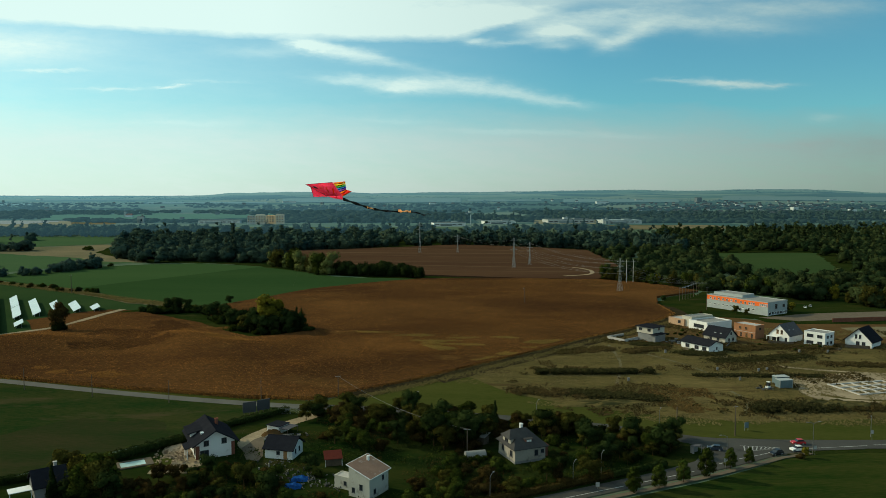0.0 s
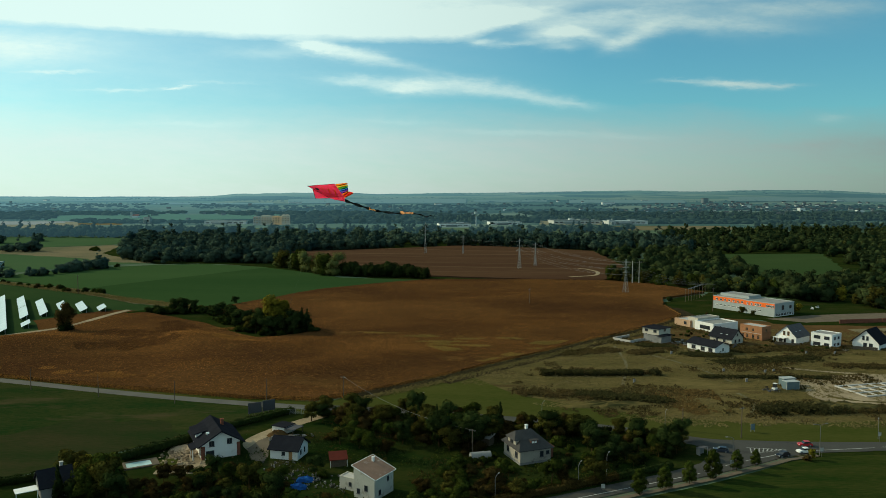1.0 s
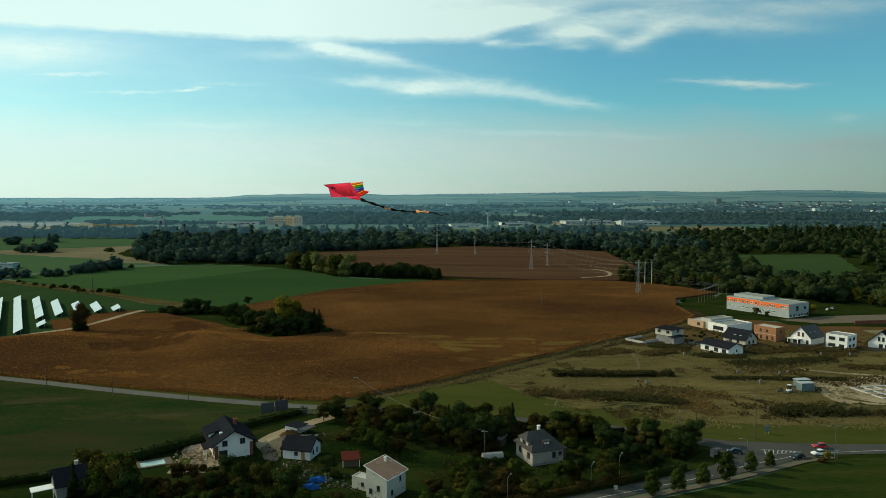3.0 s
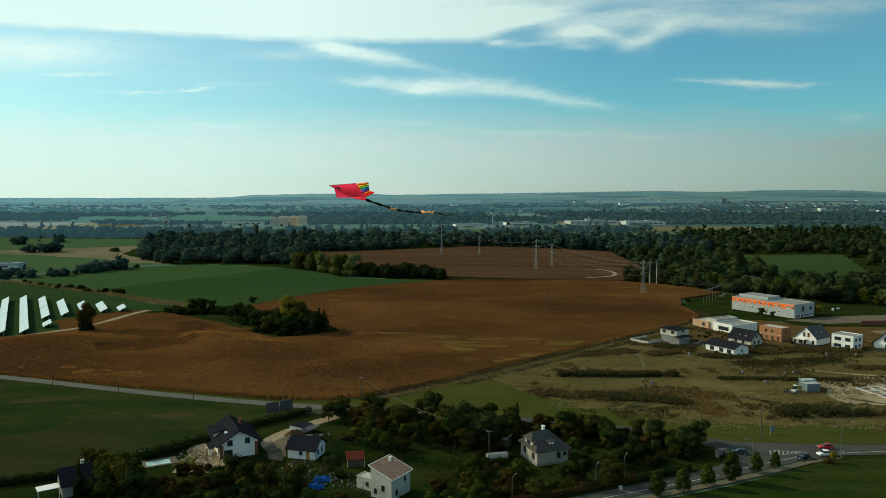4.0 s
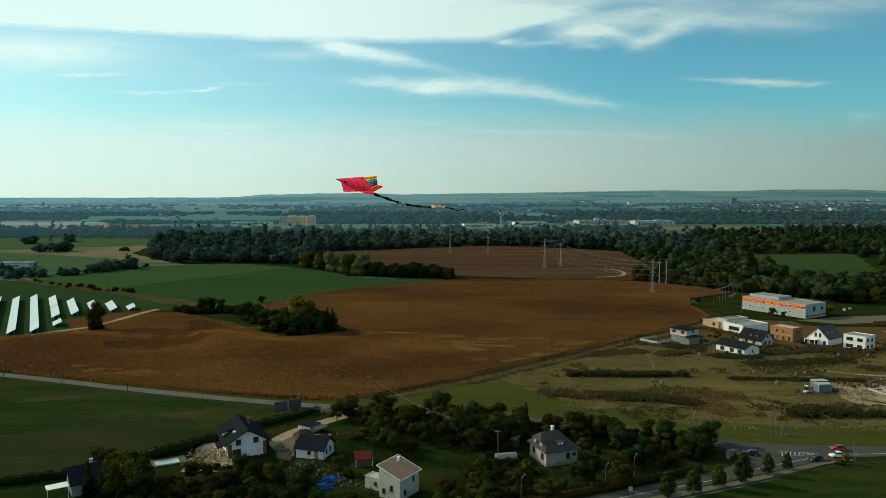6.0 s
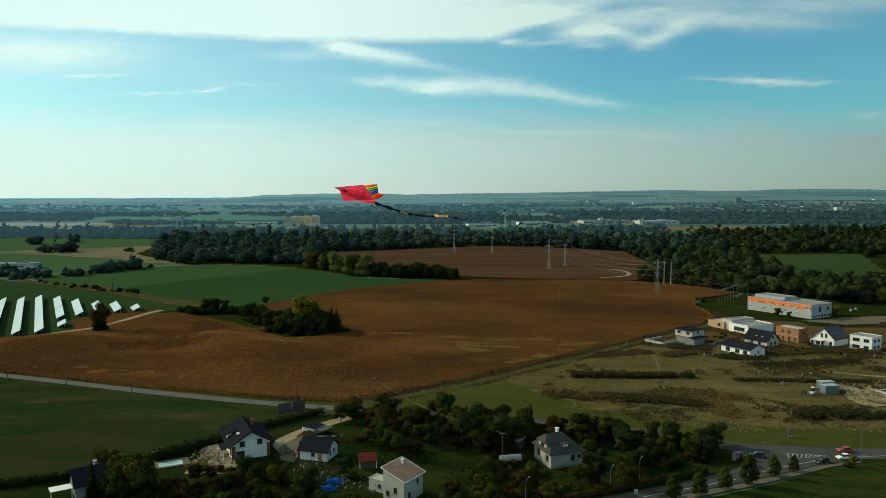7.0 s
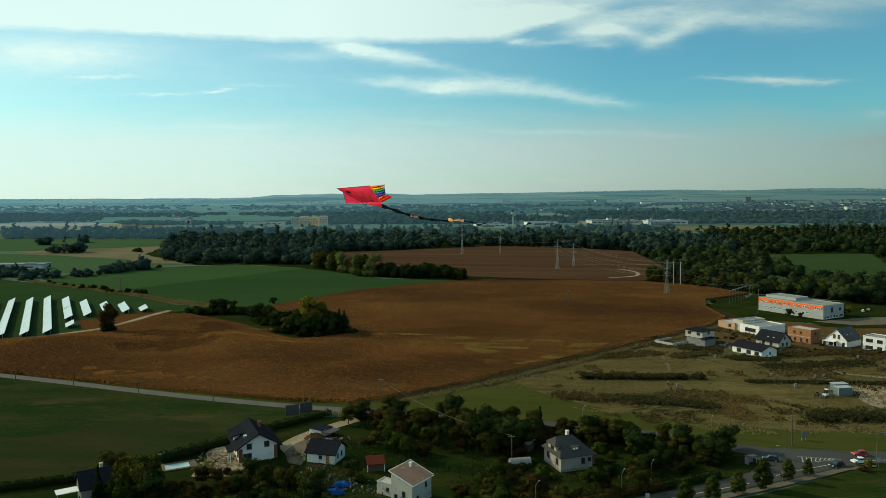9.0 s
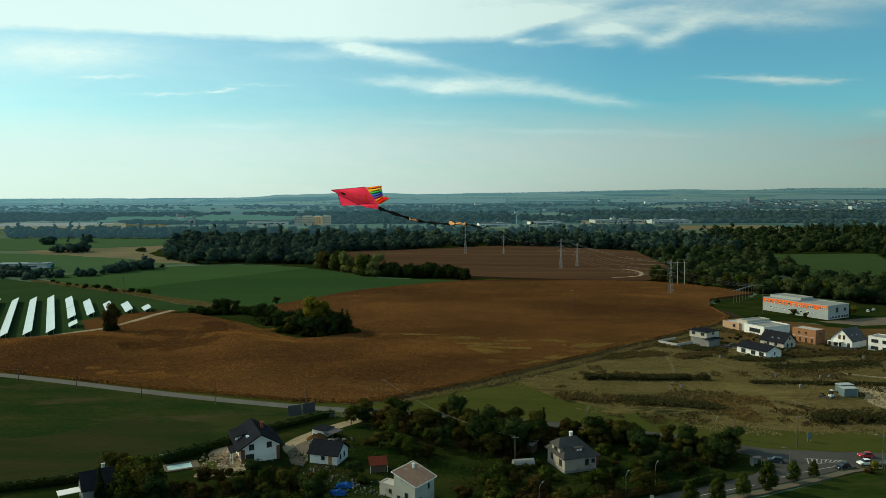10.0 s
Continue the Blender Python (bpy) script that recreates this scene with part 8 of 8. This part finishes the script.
bm = bmesh.new()
slab(bm, [(4, -0.5, 6), (20.5, -0.5, 6), (20.5, 4.5, 10), (4, 4.5, 10)], 0.3), slab(bm, [(4, 9.5, 6), (20.5, 9.5, 6), (20.5, 4.5, 10), (4, 4.5, 10)], 0.3)
part("roof", bm, air("church_roof", (0.20, 0.085, 0.06), 0.2, 0.0), t)
bm = bmesh.new()
beam(bm, (2.5, 3.5, 15), (2.5, 3.5, 20), 6.6, 0.3, 4)
part("spire", bm, TOWN_ROOF, t)
x, y, z = far_place(-0.108, 29.0)
t = empty("radio_mast", pose(x, y, z), "thin distant lattice radio mast", "mast")
for a in (-0.8, 0.8):
    bm = bmesh.new()
    beam(bm, (a, 0, -2), (a * 0.4, 0, 30), 0.45)
    part("leg", bm, TOWN_ROOF, t)
bm = bmesh.new()
for i in range(10):
    w0, w1 = 0.8 - 0.048 * i, 0.8 - 0.048 * (i + 1)
    beam(bm, (-w0, 0, 3 * i), (w1, 0, 3 * i + 3), 0.25, sides=3), beam(bm, (w0, 0, 3 * i), (-w1, 0, 3 * i + 3), 0.25, sides=3)
part("bracing", bm, TOWN_ROOF, t)
for i in range(6):
    b = empty("solar_table", pose(-1080 + i * 4, 1590 + i * 34, 0, 0, 0, 0), "distant long row of solar panels", "solar panel", "distant solar park")
    bm = bmesh.new()
    slab(bm, [(0, 0, 1), (260, 0, 1), (260, 4, 3), (0, 4, 3)], 0.1)
    part("panel", bm, M["metal_grey"], b)
    part("support", boxed((1, 1.8, -0.1, 1.3, 2.1, 1.9)), M["panel_frame"], b)
    part("support", boxed((258, 1.8, -0.1, 258.3, 2.1, 1.9)), M["panel_frame"], b)
# water tower mast
t = empty("water_tower", pose(115, 1560, 0), "slim pale tower with flat head", "tower")
bm = bmesh.new()
beam(bm, (0, 0, 0), (0, 0, 26), 3, 2.4, 10)
part("shaft", bm, M["far_wall"], t)
bm = bmesh.new()
beam(bm, (0, 0, 26), (0, 0, 30), 10, 10, 12)
part("head", bm, M["far_wall"], t)

# ---- kite ----


def kite_colour(name, c, through_light=0.93):
    m = bpy.data.materials.new(name)
    m.use_nodes = True
    n = Nodes(m.node_tree)
    co = n.add("ShaderNodeTexCoord").outputs["Object"]
    col = n.mix(n.noise(co, 9.0, 4, 0.6), (*c, 1), (*(v * 0.93 for v in c), 1))
    b = n.add("ShaderNodeBump", {"Strength": 0.4, "Distance": 0.02, "Height": n.noise(co, 14.0, 3, 0.5)}).outputs[0]
    d = n.add("ShaderNodeBsdfPrincipled", {"Base Color": col, "Roughness": 0.55, "Normal": b})
    tr = n.add("ShaderNodeBsdfTranslucent", {0: col, "Normal": b})
    n.add("ShaderNodeOutputMaterial", {0: n.add("ShaderNodeMixShader", {0: through_light, 1: d.outputs[0], 2: tr.outputs[0]}).outputs[0]})
    return m


PINK = kite_colour("kite_pink", (1.0, 0.085, 0.19))
BLACK = kite_colour("kite_black", (0.012, 0.010, 0.010), 0.1)
RAINBOW = [kite_colour("kite_" + n, c) for n, c in (("red", (0.85, 0.05, 0.03)), ("orange", (0.95, 0.30, 0.03)), ("yellow", (0.95, 0.72, 0.05)), ("green", (0.10, 0.55, 0.12)), ("blue", (0.06, 0.25, 0.75)), ("violet", (0.30, 0.08, 0.50)))]
TAIL_PALE = kite_colour("kite_tail_pale", (0.95, 0.55, 0.25))
KITE = empty("kite", pose(-2.70, 16.9, 62.22, 0, 0, 0), "pink kite with rainbow sail and long black tail in flight", "kite")
KS = 0.0083


def kp(x, y, d=0.0):
    return Vector((x * KS, d, -y * KS))


def sail(name, mat, corners, parent, rows=6, belly=0.0, label=""):
    """A thin bellied sail between four corners."""
    a, b, c, d = [Vector(v) for v in corners]
    bm = bmesh.new()
    g = []
    for i in range(rows + 1):
        s = i / rows
        g.append([bm.verts.new(a.lerp(b, s).lerp(d.lerp(c, s), j / rows) + Vector((0, belly * 4 * s * (1 - s) * (1 - (2 * j / rows - 1) ** 2), 0.006 * noise.noise((i * 0.9, j * 0.9, a.x * 9))))) for j in range(rows + 1)])
    for i in range(rows):
        for j in range(rows):
            bm.faces.new((g[i][j], g[i + 1][j], g[i + 1][j + 1], g[i][j + 1]))
    bmesh.ops.solidify(bm, geom=bm.faces[:], thickness=0.004)
    return part(name, bm, mat, parent, label)


wing = sail("wing", PINK, [kp(0, 0), kp(72, -7, 0.45), kp(103, 33, 0.38), kp(62, 34, 0.05)], KITE, 8, 0.06, "bright pink ripstop wing")
sail("under_wing", PINK, [kp(14, 7.4, 0.008), kp(20, 36, 0.16), kp(62, 35, 0.12), kp(61, 33.2, 0.046)], KITE, 6, 0.0, "pink lower wing panel")
sail("wing_tail", PINK, [kp(62, 34, 0.05), kp(103, 33, 0.38), kp(103, 45, 0.30), kp(78, 40, 0.15)], KITE, 5, 0.02)
sail("eye_patch", BLACK, [kp(20, 5, 0.07), kp(27, 5.5, 0.10), kp(34, 12, 0.10), kp(25, 11, 0.06)], wing, 3, 0, "black eye-shaped patch")
for k in range(3):
    sail("stripe", RAINBOW[1], [kp(34 + k * 19, 2 + k * 4, 0.16 + k * 0.06), kp(39 + k * 19, 4 + k * 4, 0.17 + k * 0.06), kp(52 + k * 15, 17 + k * 9, 0.13 + k * 0.07), kp(50 + k * 15, 17 + k * 9, 0.12 + k * 0.07)], wing, 3, 0, "thin orange stripe")
for k in range(6):
    s0, s1 = k / 6, (k + 1) / 6
    a0, a1 = kp(73, -6.5, 0.45).lerp(kp(98, 29, 0.40), s0), kp(73, -6.5, 0.45).lerp(kp(98, 29, 0.40), s1)
    b0, b1 = kp(108, -11, 0.62).lerp(kp(112, 18, 0.55), s0), kp(108, -11, 0.62).lerp(kp(112, 18, 0.55), s1)
    sail("rainbow_stripe", RAINBOW[(1, 2, 3, 4, 5, 1)[k]], [a0, b0, b1, a1], KITE, 4, 0.05, "rainbow coloured sail stripe")
sail("rear_wing", RAINBOW[0], [kp(98, 29, 0.40), kp(114, 15, 0.58), kp(127, 19, 0.66), kp(104, 33, 0.45)], KITE, 4, 0.03, "red and orange rear wing tip")
sail("rear_wing_edge", RAINBOW[1], [kp(99, 31, 0.36), kp(104, 34, 0.41), kp(125, 21, 0.63), kp(112, 25, 0.5)], KITE, 4, 0.02)
bm = bmesh.new()
beam(bm, kp(0, 0, -0.004), kp(73, -7.5, 0.446), 0.008, sides=6)
part("leading_spar", bm, BLACK, KITE, "thin black spar")
bm = bmesh.new()
beam(bm, kp(16, 11, 0.015), kp(20, 36, 0.155), 0.008, sides=6), beam(bm, kp(0, 0, -0.004), kp(62, 34, 0.045), 0.008, sides=6)
part("cross_spar", bm, BLACK, KITE, "thin black spar")
TAIL = smooth([(103, 42), (135, 53), (170, 65), (195, 72), (228, 77), (268, 80), (300, 80), (328, 84), (345, 90), (358, 86), (366, 90)], 5)


def tail_ribbon(name, mat, i0, i1, w0, w1, label, lift=0.0, near=0.34):
    bm = bmesh.new()
    prev = None
    for i in range(i0, i1 + 1):
        x, y = TAIL[i]
        s = (i - i0) / max(1, i1 - i0)
        w = (w0 + (w1 - w0) * s) * (0.75 + 0.3 * math.sin(i * 1.3))
        wa, wb = (w, w) if near > 0.3 else (w * (0.15 + 1.1 * abs(math.sin(i * 2.1))), w * (0.15 + 0.9 * abs(math.cos(i * 1.7))))
        row = [bm.verts.new(kp(x, y - wa + lift, near + 0.02 * math.sin(i))), bm.verts.new(kp(x, y + wb + lift, near + 0.02 + 0.03 * math.cos(i * 0.7)))]
        if prev:
            bm.faces.new((prev[0], row[0], row[1], prev[1]))
        prev = row
    bmesh.ops.solidify(bm, geom=bm.faces[:], thickness=0.004)
    return part(name, bm, mat, KITE, label)


tail_ribbon("tail", BLACK, 0, len(TAIL) - 1, 5.0, 1.2, "long tapering black ribbon tail")
tail_ribbon("tail_tuft", TAIL_PALE, 11, 15, 5.0, 3.5, "frayed pale orange tail tuft", -0.5, 0.27)
tail_ribbon("tail_tuft", TAIL_PALE, 25, 31, 5.0, 4.0, "frayed pale orange tail tuft", -1.5, 0.27)
bm = bmesh.new()
beam(bm, kp(55, 25, 0.05), (-30, 70, -62.24), 0.0016, sides=3)
part("kite_line", bm, BLACK, KITE, "hair-thin kite line")

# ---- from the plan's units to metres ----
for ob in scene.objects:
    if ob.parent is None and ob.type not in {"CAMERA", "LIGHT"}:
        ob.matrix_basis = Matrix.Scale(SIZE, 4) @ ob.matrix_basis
